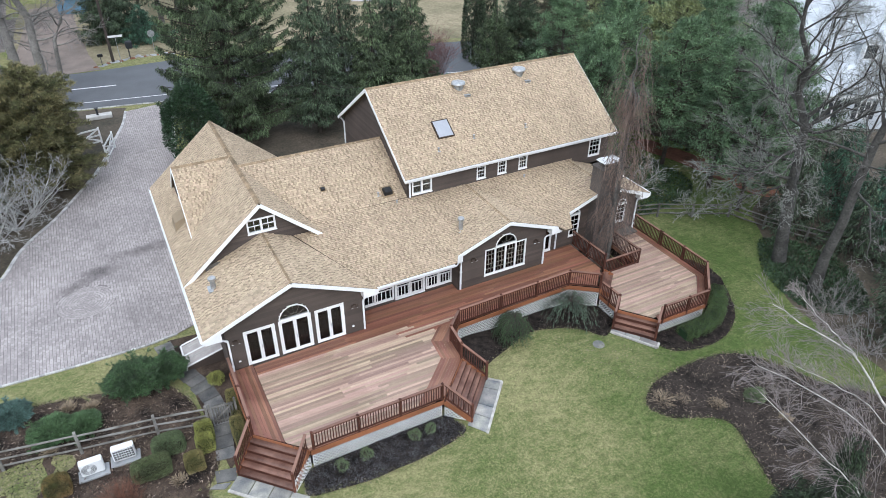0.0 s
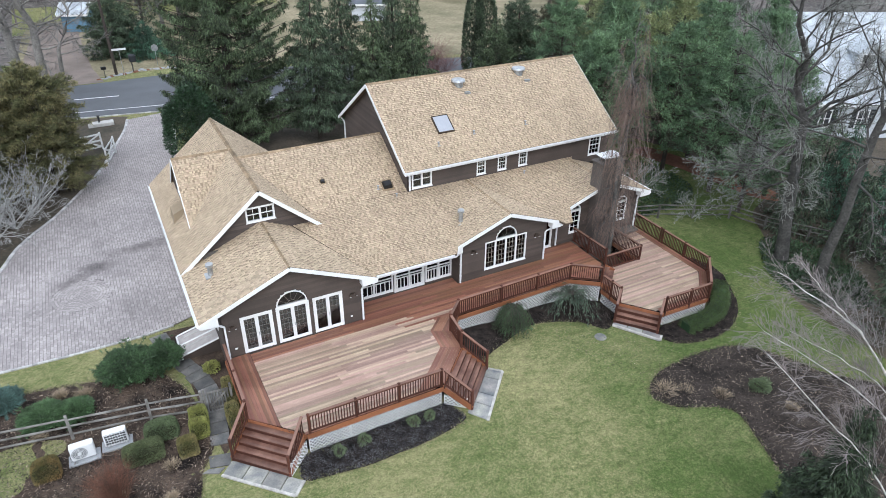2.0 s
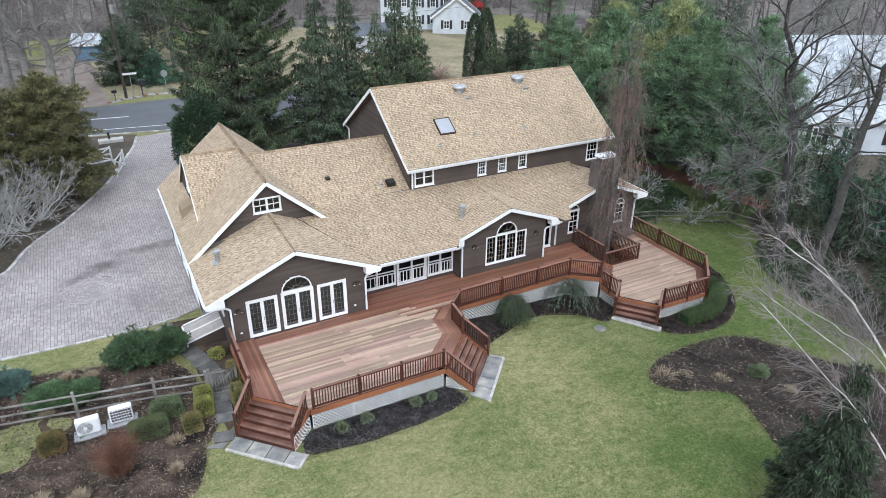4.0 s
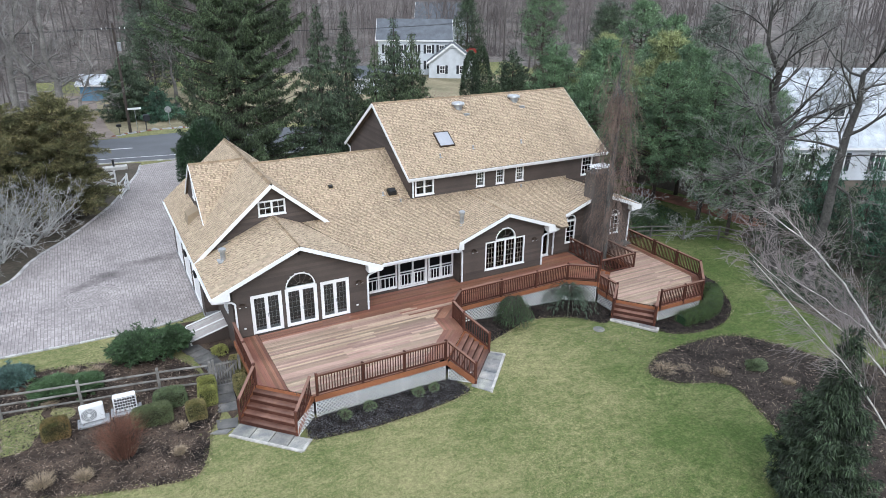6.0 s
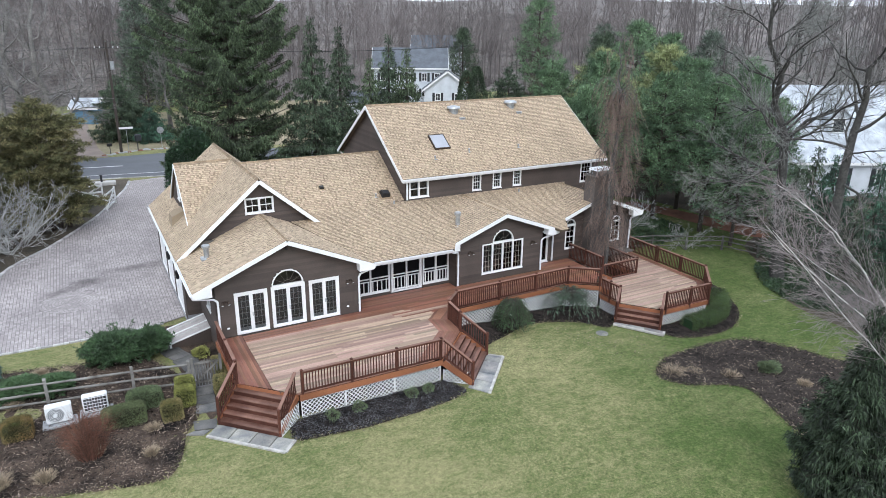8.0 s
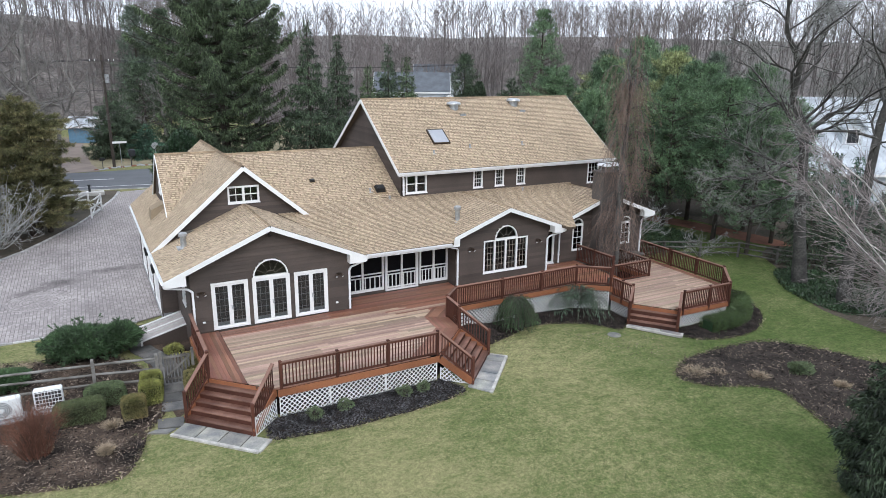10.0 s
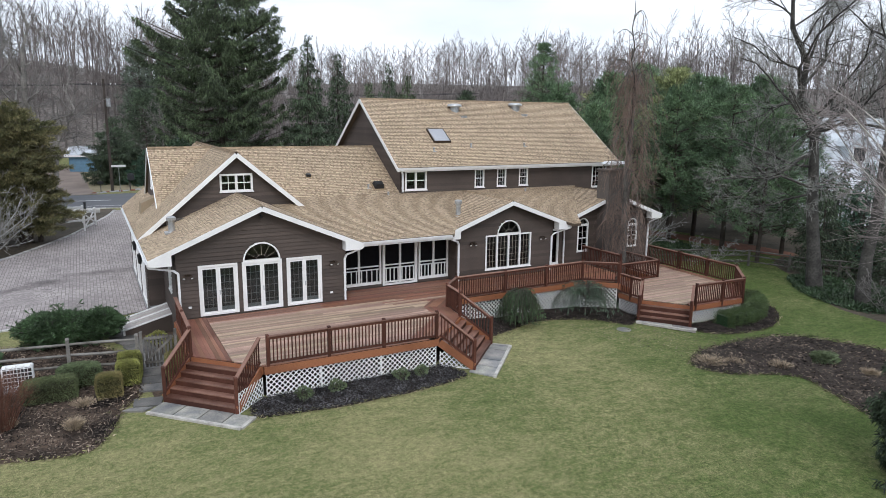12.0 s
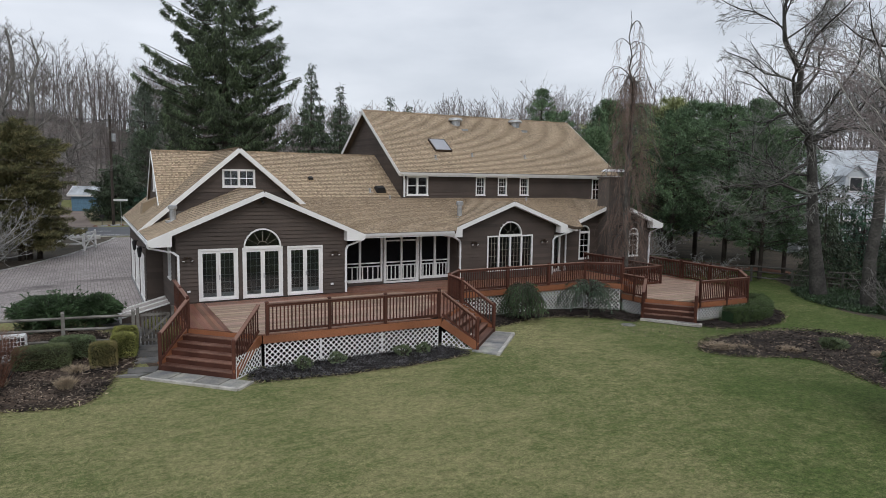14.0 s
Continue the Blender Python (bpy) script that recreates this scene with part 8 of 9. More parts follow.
curved_hedge()


def ground_leaves(name, poly, count, material, label, leaf, seed, lift=0.05):
    rs = np.random.RandomState(seed)
    rnd = random.Random(seed)
    pts = np.array([(x, y, ground_z(x, y) + lift * rs.uniform(0.4, 2.5)) for x, y in scatter_in(poly, count, rnd)])
    v, f = blades(pts, rs.normal(0, 0.8, pts.shape) + (0, 0, 0.5), leaf * rs.uniform(0.6, 1.4, count), leaf * 0.6, rs)
    tagged(tri_mesh(name, v, f, material), label, "ground cover", kind="stuff")


ground_leaves("ivy", curve_through([(34.0, 17.0), (34.2, 20.0), (35.5, 22.0), (37.5, 23.8), (39.5, 23.0), (40, 19), (37, 15.5)]), 9000, IVY_DARK, "dark green ivy under the big trees", 0.16, 380)
ground_leaves("ivy", curve_through([(8, 44.5), (13, 43.2), (22, 44.2), (28, 45), (27, 49), (18, 50), (10, 49)]), 12000, IVY, "dark green ivy behind the house", 0.2, 381)
ground_leaves("ivy", curve_through([(31.5, 30.5), (34, 30.2), (37.5, 30.5), (40.0, 33), (39.5, 38), (36, 41), (31.5, 39), (31, 34)]), 11000, IVY_DARK, "dark green ivy beside the fence", 0.18, 382)


def chips(name, poly, count, seed, lift, material, label, size=(0.03, 0.10), slim=0.4):
    """Loose bark on a bed."""
    rs = np.random.RandomState(seed)
    rnd = random.Random(seed)
    pts = np.array([(x, y, ground_z(x, y) + lift + rs.uniform(0, 0.03)) for x, y in scatter_in(poly, count, rnd)])
    go = rs.normal(0, 1, pts.shape) * (1, 1, 0.35)
    L = rs.uniform(*size, count)
    v, f = blades(pts, go, L, L * slim, rs)
    tagged(tri_mesh(name, v, f, material), label, "mulch", kind="stuff")


MIXED_CHIP = mat("mixed_debris", (0.17, 0.135, 0.105), 0.95, 0.7, 2, 30, 0, per="island")
chips("bark_mulch", curve_through(BED_FRONT, True, 3), 11000, 401, 0.06, CHIP_GREY, "loose black bark mulch")
chips("bark_mulch", curve_through(BED_MID, True, 3), 8000, 402, 0.06, CHIP, "loose dark bark mulch")
chips("bark_mulch", curve_through(BED_RIGHT, True, 3), 5000, 403, 0.06, CHIP, "loose dark bark mulch")
chips("bark_mulch", ISLAND, 12000, 404, 0.12, CHIP, "loose dark bark mulch", (0.04, 0.13))
chips("dead_leaves", ISLAND, 12000, 405, 0.13, MIXED_CHIP, "scattered dead leaves and twigs on the bed", (0.04, 0.2), 0.2)
chips("bark_mulch", GARDEN, 12000, 406, 0.09, CHIP, "loose brown bark mulch", (0.04, 0.12))
chips("dead_leaves", GARDEN, 14000, 407, 0.10, MIXED_CHIP, "scattered dead leaves and stems on the bed", (0.04, 0.18), 0.22)
chips("dead_leaves", curve_through([(20.3, 16.9), (23.5, 17.4), (24.3, 18.2), (23.2, 18.6), (21.5, 20.6), (20.0, 21.6), (18.5, 21.8)]), 500, 408, 0.02, MIXED_CHIP, "scattered dead leaves on the lawn", (0.04, 0.09))



def ragged_edge(poly, per_metre, seed):
    """Dry grass and bark that stray over the rim of a bed."""
    rs = np.random.RandomState(seed)
    P = np.array(poly, float)
    Q = np.roll(P, -1, 0)
    n = np.maximum(1, (np.linalg.norm(Q - P, axis=1) * per_metre).astype(int))
    i = np.repeat(np.arange(len(P)), n)
    at = P[i] + (Q - P)[i] * rs.uniform(0, 1, (len(i), 1)) + rs.normal(0, 0.09, (len(i), 2))
    z = np.array([ground_z(a, b) for a, b in at]) + rs.uniform(0.015, 0.05, len(at))
    pts = np.column_stack([at, z])
    go = rs.normal(0, 1, pts.shape) * (1, 1, 0.2) + (0, 0, 0.25)
    L = rs.uniform(0.05, 0.14, len(pts))
    half = len(pts) // 2
    order = rs.permutation(len(pts))
    for part_, m, label in ((order[:half], EDGE_STRAW, "dry straw grass along a bed's edge"), (order[half:], BLADE, "grass tufts along a bed's edge")):
        v, f = blades(pts[part_], go[part_], L[part_], L[part_] * 0.3, rs)
        tagged(tri_mesh("edge_grass", v, f, m), label, "grass", kind="stuff")


EDGE_STRAW = mat("edge_straw", (0.24, 0.20, 0.125), 0.95, 0.45, 1.2, 12, 0, second=(0.34, 0.29, 0.19), per="island")
for k, (bed, dense) in enumerate(((BED_FRONT, 60), (BED_MID, 50), (BED_RIGHT, 60))):
    ragged_edge(curve_through(bed, True, 3), dense, 420 + k)
ragged_edge(ISLAND, 70, 424)
ragged_edge(GARDEN, 60, 425)
patch("lawn_strip", curve_through([(-13, 25.6), (-9, 25.5), (-7.0, 25.75), (-5.3, 25.3), (-5.2, 24.5), (-6.3, 24.2), (-6.6, 23.5), (-7.5, 22.8), (-13, 23.6)]), 0.10, GRASS, "strip of lawn along the split-rail fence", "lawn", 0.7)

LAWN = curve_through([(-12, 8), (-9, 18.5), (-5, 18.7), (-1.6, 17.9), (-0.3, 18.8), (0.3, 20.2), (3.3, 17.5), (6, 17.7), (9.5, 17.8), (12, 17.4), (14.6, 20.5), (14.6, 21.7), (17.8, 22.9), (20.7, 21.9), (22, 20.7), (23.6, 18.4), (25, 17.6), (28.3, 17.8), (31.2, 20.6), (32, 24), (36, 28), (38, 25), (34, 20.5), (33, 15), (29.5, 13), (28, 15.8), (25.2, 17.1), (21.3, 16.9), (19.9, 15.7), (20.5, 14.4), (22.5, 13.2), (21.5, 9.6), (20, 3), (10, -2)], True, 3)


def lawn_blades():
    rs = np.random.RandomState(410)
    rnd = random.Random(410)
    n = 50000
    pts = np.array([(x, y, ground_z(x, y)) for x, y in scatter_in(LAWN, n, rnd)])
    d = unit(rs.normal(0, 1, pts.shape) * (1, 1, 0) + (0, 0, 0.25))
    side = unit(np.cross(d, (0, 0, 1.0)))
    L = rs.uniform(0.03, 0.075, (n, 1))
    v = np.stack([pts - side * L * 0.2, pts + side * L * 0.2, pts + d * L], 1).reshape(-1, 3) + (0, 0, 0.012)
    f = np.arange(3 * n).reshape(-1, 3)
    tagged(tri_mesh("grass", v, f, BLADE), "short mottled lawn grass", "grass", kind="stuff")


lawn_blades()


# ---- fences, gates and garden fittings ----
def split_rail(pts, label, height=1.15, rails=(0.35, 0.72, 1.05), wood=None):
    root = thing("rail_fence", label, "fence", group="split-rail fences")
    rnd = random.Random(len(pts) * 3 + int(pts[0][0]))
    for x, y in pts:
        bm = bmesh.new()
        z = ground_z(x, y)
        w = 0.065
        quad_box(bm, ((x - w, y - w, z - 0.2), (x + w, y - w, z - 0.2), (x + w, y + w, z - 0.2), (x - w, y + w, z - 0.2), (x - w * .85, y - w * .85, z + height), (x + w * .85, y - w * .85, z + height), (x + w * .85, y + w * .85, z + height + 0.06), (x - w * .85, y + w * .85, z + height + 0.06)))
        part("fence_post", bm, wood or FENCE, root)
    for (ax, ay), (bx, by) in zip(pts, pts[1:]):
        for h in rails:
            bm = bmesh.new()
            a = Vector((ax, ay, ground_z(ax, ay) + h + rnd.uniform(-0.03, 0.03)))
            b = Vector((bx, by, ground_z(bx, by) + h + rnd.uniform(-0.03, 0.03)))
            m = a.lerp(b, 0.5) + Vector((rnd.uniform(-0.02, 0.02), rnd.uniform(-0.02, 0.02), rnd.uniform(-0.03, 0.01)))
            tube(bm, [a, m, b], [0.042, 0.055, 0.042], 6)
            part("rail", bm, wood or FENCE, root)


split_rail([(0.60, 24.08), (-1.6, 24.6), (-4.8, 25.15), (-7.9, 25.7), (-11.0, 26.2), (-14.0, 26.7)], "weathered grey split-rail fence through the garden bed", 1.38, (0.38, 0.82, 1.22))
split_rail([(31.5, 30.3), (33.6, 29.6), (35.8, 28.4), (38.2, 27.2), (39.0, 24.8), (40.4, 22.4), (42.0, 19.8), (43.5, 17.2), (45, 14.6), (46.5, 12)], "weathered dark split-rail fence along the wood", 1.05, wood=PICKET)


def picket_gate():
    root = thing("picket_gate", "weathered grey wooden picket gate on the path", "gate")
    a, b = Vector((0.74, 24.05, 0)), Vector((1.9, 23.95, 0))
    for p in (a, b):
        bm = bmesh.new()
        beam(bm, p - UP * 0.1, p + UP * 1.5, 0.1, 0.1, Vector((0, 1, 0)))
        part("gate_post", bm, FENCE, root)
    p, q = a.lerp(b, 0.08), a.lerp(b, 0.92)
    for z in (0.3, 1.22):
        bm = bmesh.new()
        beam(bm, p + UP * z, q + UP * z, 0.03, 0.09)
        part("gate_rail", bm, FENCE, root)
    bm = bmesh.new()
    beam(bm, p + UP * 0.32, q + UP * 1.2, 0.032, 0.08)
    part("brace", bm, FENCE, root)
    for i in range(8):
        c = p.lerp(q, (i + 0.5) / 8) + Vector((0.0, 0.03, 0))
        bm = bmesh.new()
        h = 1.28 + 0.08 * math.sin(math.pi * (i + 0.5) / 8)
        d = (q - p).normalized() * 0.04
        pts = [c - d + UP * 0.12, c + d + UP * 0.12, c + d + UP * (h - 0.05), c + UP * h, c - d + UP * (h - 0.05)]
        n = d.cross(UP).normalized() * 0.018
        lo, hi = [bm.verts.new(v) for v in pts], [bm.verts.new(v + n) for v in pts]
        bm.faces.new(lo)
        bm.faces.new(hi[::-1])
        for k in range(5):
            bm.faces.new((lo[k], hi[k], hi[(k + 1) % 5], lo[(k + 1) % 5]))
        part("picket", bm, PICKET, root)


picket_gate()


def path_stones():
    """Close-laid slabs from the drive past the hatch, through the gate and down to the steps."""
    root = thing("stepping_path", "dark bluestone slab path beside the house", "path", kind="structure")
    rnd = random.Random(9)
    line = [Vector(p) for p in curve_through([(-0.5, 31.2), (-0.3, 30.0), (0.1, 28.8), (0.55, 27.6), (0.95, 26.4), (1.15, 25.2), (1.1, 24.2), (1.0, 23.2), (0.9, 22.2), (0.75, 21.5)], False, 8)]
    mile = [0.0]
    for p, q in zip(line, line[1:]):
        mile.append(mile[-1] + (q - p).length)

    def at(d):
        i = max(k for k in range(len(line) - 1) if mile[k] <= d or k == 0)
        u = (d - mile[i]) / (mile[i + 1] - mile[i])
        t = (line[i + 1] - line[i]).normalized()
        return line[i].lerp(line[i + 1], u), Vector((-t.y, t.x))

    def slab(quad):
        bm = bmesh.new()
        c = [Vector((x, y, ground_z(x, y) + 0.06)) for x, y in quad]
        quad_box(bm, [p - UP * 0.06 for p in c] + c)
        part("stepping_stone", bm, PATH_STONE, root)

    d = 0.0
    while d < mile[-1] - 0.4:
        step = rnd.uniform(0.55, 0.78)
        (p, n), (q, m) = at(d + 0.02), at(min(d + step - 0.02, mile[-1] - 0.01))
        half, tilt = rnd.uniform(0.40, 0.5), rnd.uniform(-0.05, 0.05)
        slab((p - n * half, q - m * (half + tilt), q + m * (half - tilt), p + n * half))
        d += step
    slab(((0.2, 20.75), (1.0, 20.55), (1.15, 21.2), (0.25, 21.4)))
    slab(((-0.15, 20.6), (0.45, 20.3), (0.75, 20.5), (0.15, 20.7)))


path_stones()


def cellar_door():
    root = thing("cellar_door", "sloping pale grey metal cellar hatch against the house", "hatch")
    x0, x1, y0, y1 = 0.4, 2.28, 28.55, 30.25
    for s in (0, 1):
        ya, yb = y0 + s * (y1 - y0) / 2 + 0.02, y0 + (s + 1) * (y1 - y0) / 2 - 0.02
        bm = bmesh.new()
        quad_box(bm, ((x0, ya, 0.22), (x1, ya, 0.72), (x1, yb, 0.72), (x0, yb, 0.22), (x0, ya, 0.27), (x1, ya, 0.77), (x1, yb, 0.77), (x0, yb, 0.27)))
        part("hatch_leaf", bevelled(bm, 0.01), mat("hatch_paint", (0.40, 0.365, 0.345), 0.6, 0.12) if s == 0 else bpy.data.materials["hatch_paint"], root)
        bm = bmesh.new()
        beam(bm, (x0 + 0.3, ya + 0.5, 0.36), (x1 - 0.3, ya + 0.5, 0.70), 0.03, 0.03)
        part("stiffener", bm, STONE_PALE, root)
    bm = bmesh.new()
    for y in (y0 - 0.05, y1 + 0.05):
        quad_box(bm, ((x0, y - 0.04, -0.1), (x1, y - 0.04, -0.1), (x1, y + 0.04, -0.1), (x0, y + 0.04, -0.1), (x0, y - 0.04, 0.24), (x1, y - 0.04, 0.74), (x1, y + 0.04, 0.74), (x0, y + 0.04, 0.24)))
    part("hatch_cheek", bm, SIDING, root)
    bm = bmesh.new()
    box(bm, (x0 - 0.08, y0 - 0.09, -0.1), (x0, y1 + 0.09, 0.26))
    for y in (y0 - 0.06, y1 + 0.06, (y0 + y1) / 2):
        beam(bm, (x0, y, 0.285), (x1, y, 0.785), 0.09, 0.05)
    part("hatch_curb", bm, WHITE, root)


cellar_door()


def air_unit(x, y, spin, front, label):
    """A slim outdoor air unit on a stone pad; front: whether its fan side faces the lawn."""
    root = thing("air_unit", label, "air conditioner", (x, y, 0.05), "outdoor air units")
    root.rotation_euler = (0, 0, spin)
    bm = bmesh.new()
    box(bm, (-0.62, -0.35, -0.05), (0.62, 0.32, 0.09))
    part("stone_pad", bevelled(bm, 0.02), CONCRETE, root)
    bm = bmesh.new()
    box(bm, (-0.46, -0.17, 0.13), (0.46, 0.17, 0.86))
    part("casing", bevelled(bm, 0.03, 2), PLASTIC, root)
    bm = bmesh.new()
    for s in (-0.36, 0.36):
        box(bm, (s - 0.05, -0.19, 0.09), (s + 0.05, 0.19, 0.135))
    part("feet", bm, METAL, root)
    if front:
        bm = bmesh.new()
        tube(bm, [(-0.12, -0.172, 0.48), (-0.12, -0.178, 0.48)], [0.30, 0.30], 28)
        part("fan_shroud", bm, BLIND, root)
        for r in (0.09, 0.15, 0.21, 0.27):
            bm = bmesh.new()
            arch_band(bm, -0.12, 0.48, r - 0.006, r + 0.006, -0.195, -0.18, 16)
            bm2 = bmesh.new()
            arch_band(bm2, -0.12, -0.48, r - 0.006, r + 0.006, -0.195, -0.18, 16)
            for v in bm2.verts:
                v.co.z = -v.co.z
            me = bpy.data.meshes.new("half")
            bm2.to_mesh(me)
            bm.from_mesh(me)
            bpy.data.meshes.remove(me)
            bm2.free()
            part("guard_ring", bm, PLASTIC, root)
        bm = bmesh.new()
        tube(bm, [(-0.12, -0.2, 0.48), (-0.12, -0.178, 0.48)], [0.07, 0.07], 16)
        part("hub", bm, PLASTIC, root)
    else:
        bm = bmesh.new()
        box(bm, (-0.40, -0.176, 0.19), (0.42, -0.171, 0.82))
        part("grille_back", bm, DARK, root)
        for i in range(1, 8):
            bm = bmesh.new()
            box(bm, (-0.40 + 0.1 * i, -0.19, 0.19), (-0.382 + 0.1 * i, -0.177, 0.82))
            part("grille_bar", bm, PLASTIC, root)
        for i in range(5):
            bm = bmesh.new()
            box(bm, (-0.40, -0.194, 0.22 + 0.14 * i), (0.42, -0.178, 0.245 + 0.14 * i))
            part("grille_bar", bm, PLASTIC, root)


air_unit(-4.4, 23.75, 0.0, True, "white outdoor air unit with a round fan guard")
air_unit(-3.1, 23.95, -0.05, False, "white outdoor air unit with a black grille")


def wall_lantern(x, y, z):
    root = thing("wall_lantern", "small twin bronze spotlight on the brown wall", "wall lamp", (x, y, z), "wall lamps")
    bm = bmesh.new()
    tube(bm, [(0, 0.0, 0), (0, -0.05, 0)], [0.06, 0.055], 12)
    part("base", bm, BRONZE, root)
    for s in (-1, 1):
        bm = bmesh.new()
        tube(bm, [(0.02 * s, -0.04, 0), (0.1 * s, -0.09, 0.03), (0.13 * s, -0.13, -0.01), (0.15 * s, -0.19, -0.1)], [0.015, 0.03, 0.05, 0.07], 10)
        part("lamp_head", bm, BRONZE, root)
        bm = bmesh.new()
        tube(bm, [(0.15 * s, -0.185, -0.09), (0.155 * s, -0.20, -0.115)], [0.055, 0.045], 10)
        part("bulb", bm, PLASTIC, root)


wall_lantern(2.72, A_Y, 2.95)
wall_lantern(8.82, A_Y, 2.95)
wall_lantern(16.35, B_Y, 3.05)
wall_lantern(20.65, B_Y, 3.05)


def carriage_lamp(y):
    root = thing("carriage_lamp", "black lantern on the garage wall", "wall lamp", (1.58, y, 2.75), "garage lanterns")
    bm = bmesh.new()
    tube(bm, [(-0.22, 0, -0.3), (-0.22, 0, 0.05), (-0.22, 0, 0.12), (-0.22, 0, 0.2)], [0.07, 0.11, 0.12, 0.02], 8)
    part("lantern", bm, DARK, root)
    bm = bmesh.new()
    beam(bm, (0.02, 0, 0.12), (-0.2, 0, 0.2), 0.03, 0.03)
    part("bracket", bm, DARK, root)


for y in (31.6, 35.0):
    carriage_lamp(y)
for x, z in ((2.75, 1.6), (8.7, 1.55)):
    root = thing("wall_socket", "small pale outdoor socket box on the wall", "socket", (x, A_Y, z))
    bm = bmesh.new()
    box(bm, (-0.06, -0.06, -0.04), (0.06, 0.0, 0.04))
    part("cover", bevelled(bm, 0.01), PLASTIC, root)
root = thing("gable_lamp", "small dark floodlight under the gable's peak", "wall lamp", (5.7, A_Y, 5.2))
bm = bmesh.new()
tube(bm, [(0, 0, 0), (0, -0.1, -0.02), (0, -0.2, -0.05)], [0.05, 0.06, 0.07], 10)
part("lamp_head", bm, DARK, root)

root = thing("drain_cover", "round blue-grey cover set in the lawn", "drain cover", (20.85, 20.5, ground_z(20.85, 20.5)))
bm = bmesh.new()
tube(bm, [(0, 0, -0.03), (0, 0, 0.02), (0, 0, 0.03)], [0.33, 0.33, 0.3], 20)
part("lid", bm, STONE, root)

# shingled bump under the dormer
bm = bmesh.new()
quad_box(bm, ((1.75, 35.4, 4.0), (2.5, 35.4, 4.6), (2.5, 36.7, 4.6), (1.75, 36.7, 4.0), (1.85, 35.5, 4.75), (2.52, 35.5, 5.05), (2.52, 36.6, 5.05), (1.85, 36.6, 4.75)))
part("roof_bump", bm, SHINGLE_LOW, house)

# ---- by the road ----
def ranch_gate(a, b, label):
    """A white rail gate with a crossed brace."""
    root = thing("white_gate", label, "gate", group="white gates")
    a, b = Vector(a), Vector(b)
    for p in (a, b):
        bm = bmesh.new()
        beam(bm, p, p + UP * 1.5, 0.14, 0.14, Vector((0, 1, 0)))
        part("gate_post", bm, WHITE, root)
    for z in (0.25, 0.8, 1.35):
        bm = bmesh.new()
        beam(bm, a + UP * z, b + UP * z, 0.06, 0.13)
        part("gate_rail", bm, WHITE, root)
    for z0, z1 in ((0.25, 1.35), (1.35, 0.25)):
        bm = bmesh.new()
        beam(bm, a + UP * z0, b + UP * z1, 0.05, 0.11)
        part("brace", bm, WHITE, root)


ranch_gate((-3.2, 59.9, 0.2), (-1.0, 60.5, 0.2), "white wooden gate wing with a crossed brace")
ranch_gate((-0.9, 56.4, 0.2), (-0.1, 59.0, 0.2), "white wooden gate standing open beside the drive")


def utility_pole():
    root = thing("utility_pole", "brown wooden utility pole with cross-arm and wires", "utility pole", (2.1, 83.6, ground_z(2.1, 83.6)))
    bm = bmesh.new()
    tube(bm, [(0, 0, -0.3), (0, 0, 12.6)], [0.18, 0.12], 10)
    part("pole", bm, BARK_DARK, root)
    bm = bmesh.new()
    beam(bm, (-1.3, 0, 11.9), (1.3, 0, 11.9), 0.1, 0.12)
    part("cross_arm", bm, BARK, root)
    for x in (-1.2, -0.7, 0.7, 1.2):
        bm = bmesh.new()
        tube(bm, [(x, 0, 11.96), (x, 0, 12.08), (x, 0, 12.16)], [0.03, 0.05, 0.03], 8)
        part("insulator", bm, PLASTIC, root)
    bm = bmesh.new()
    tube(bm, [(0.32, 0, 9.6), (0.32, 0, 10.5)], [0.24, 0.24], 12)
    part("transformer", bm, METAL, root)
    for x, z in ((-1.2, 12.1), (0.7, 12.1), (1.2, 12.1), (0.1, 8.8)):
        for side in (-1, 1):
            bm = bmesh.new()
            pts = [(x + side * 45 * s, (-4.5 if side > 0 else 6) * s, z - 4 * 0.7 * s * (1 - s)) for s in (0, 0.15, 0.3, 0.5, 0.7, 0.85, 1.0)]
            tube(bm, pts, [0.016] * 7, 4, False)
            part("wire", bm, DARK, root)


utility_pole()


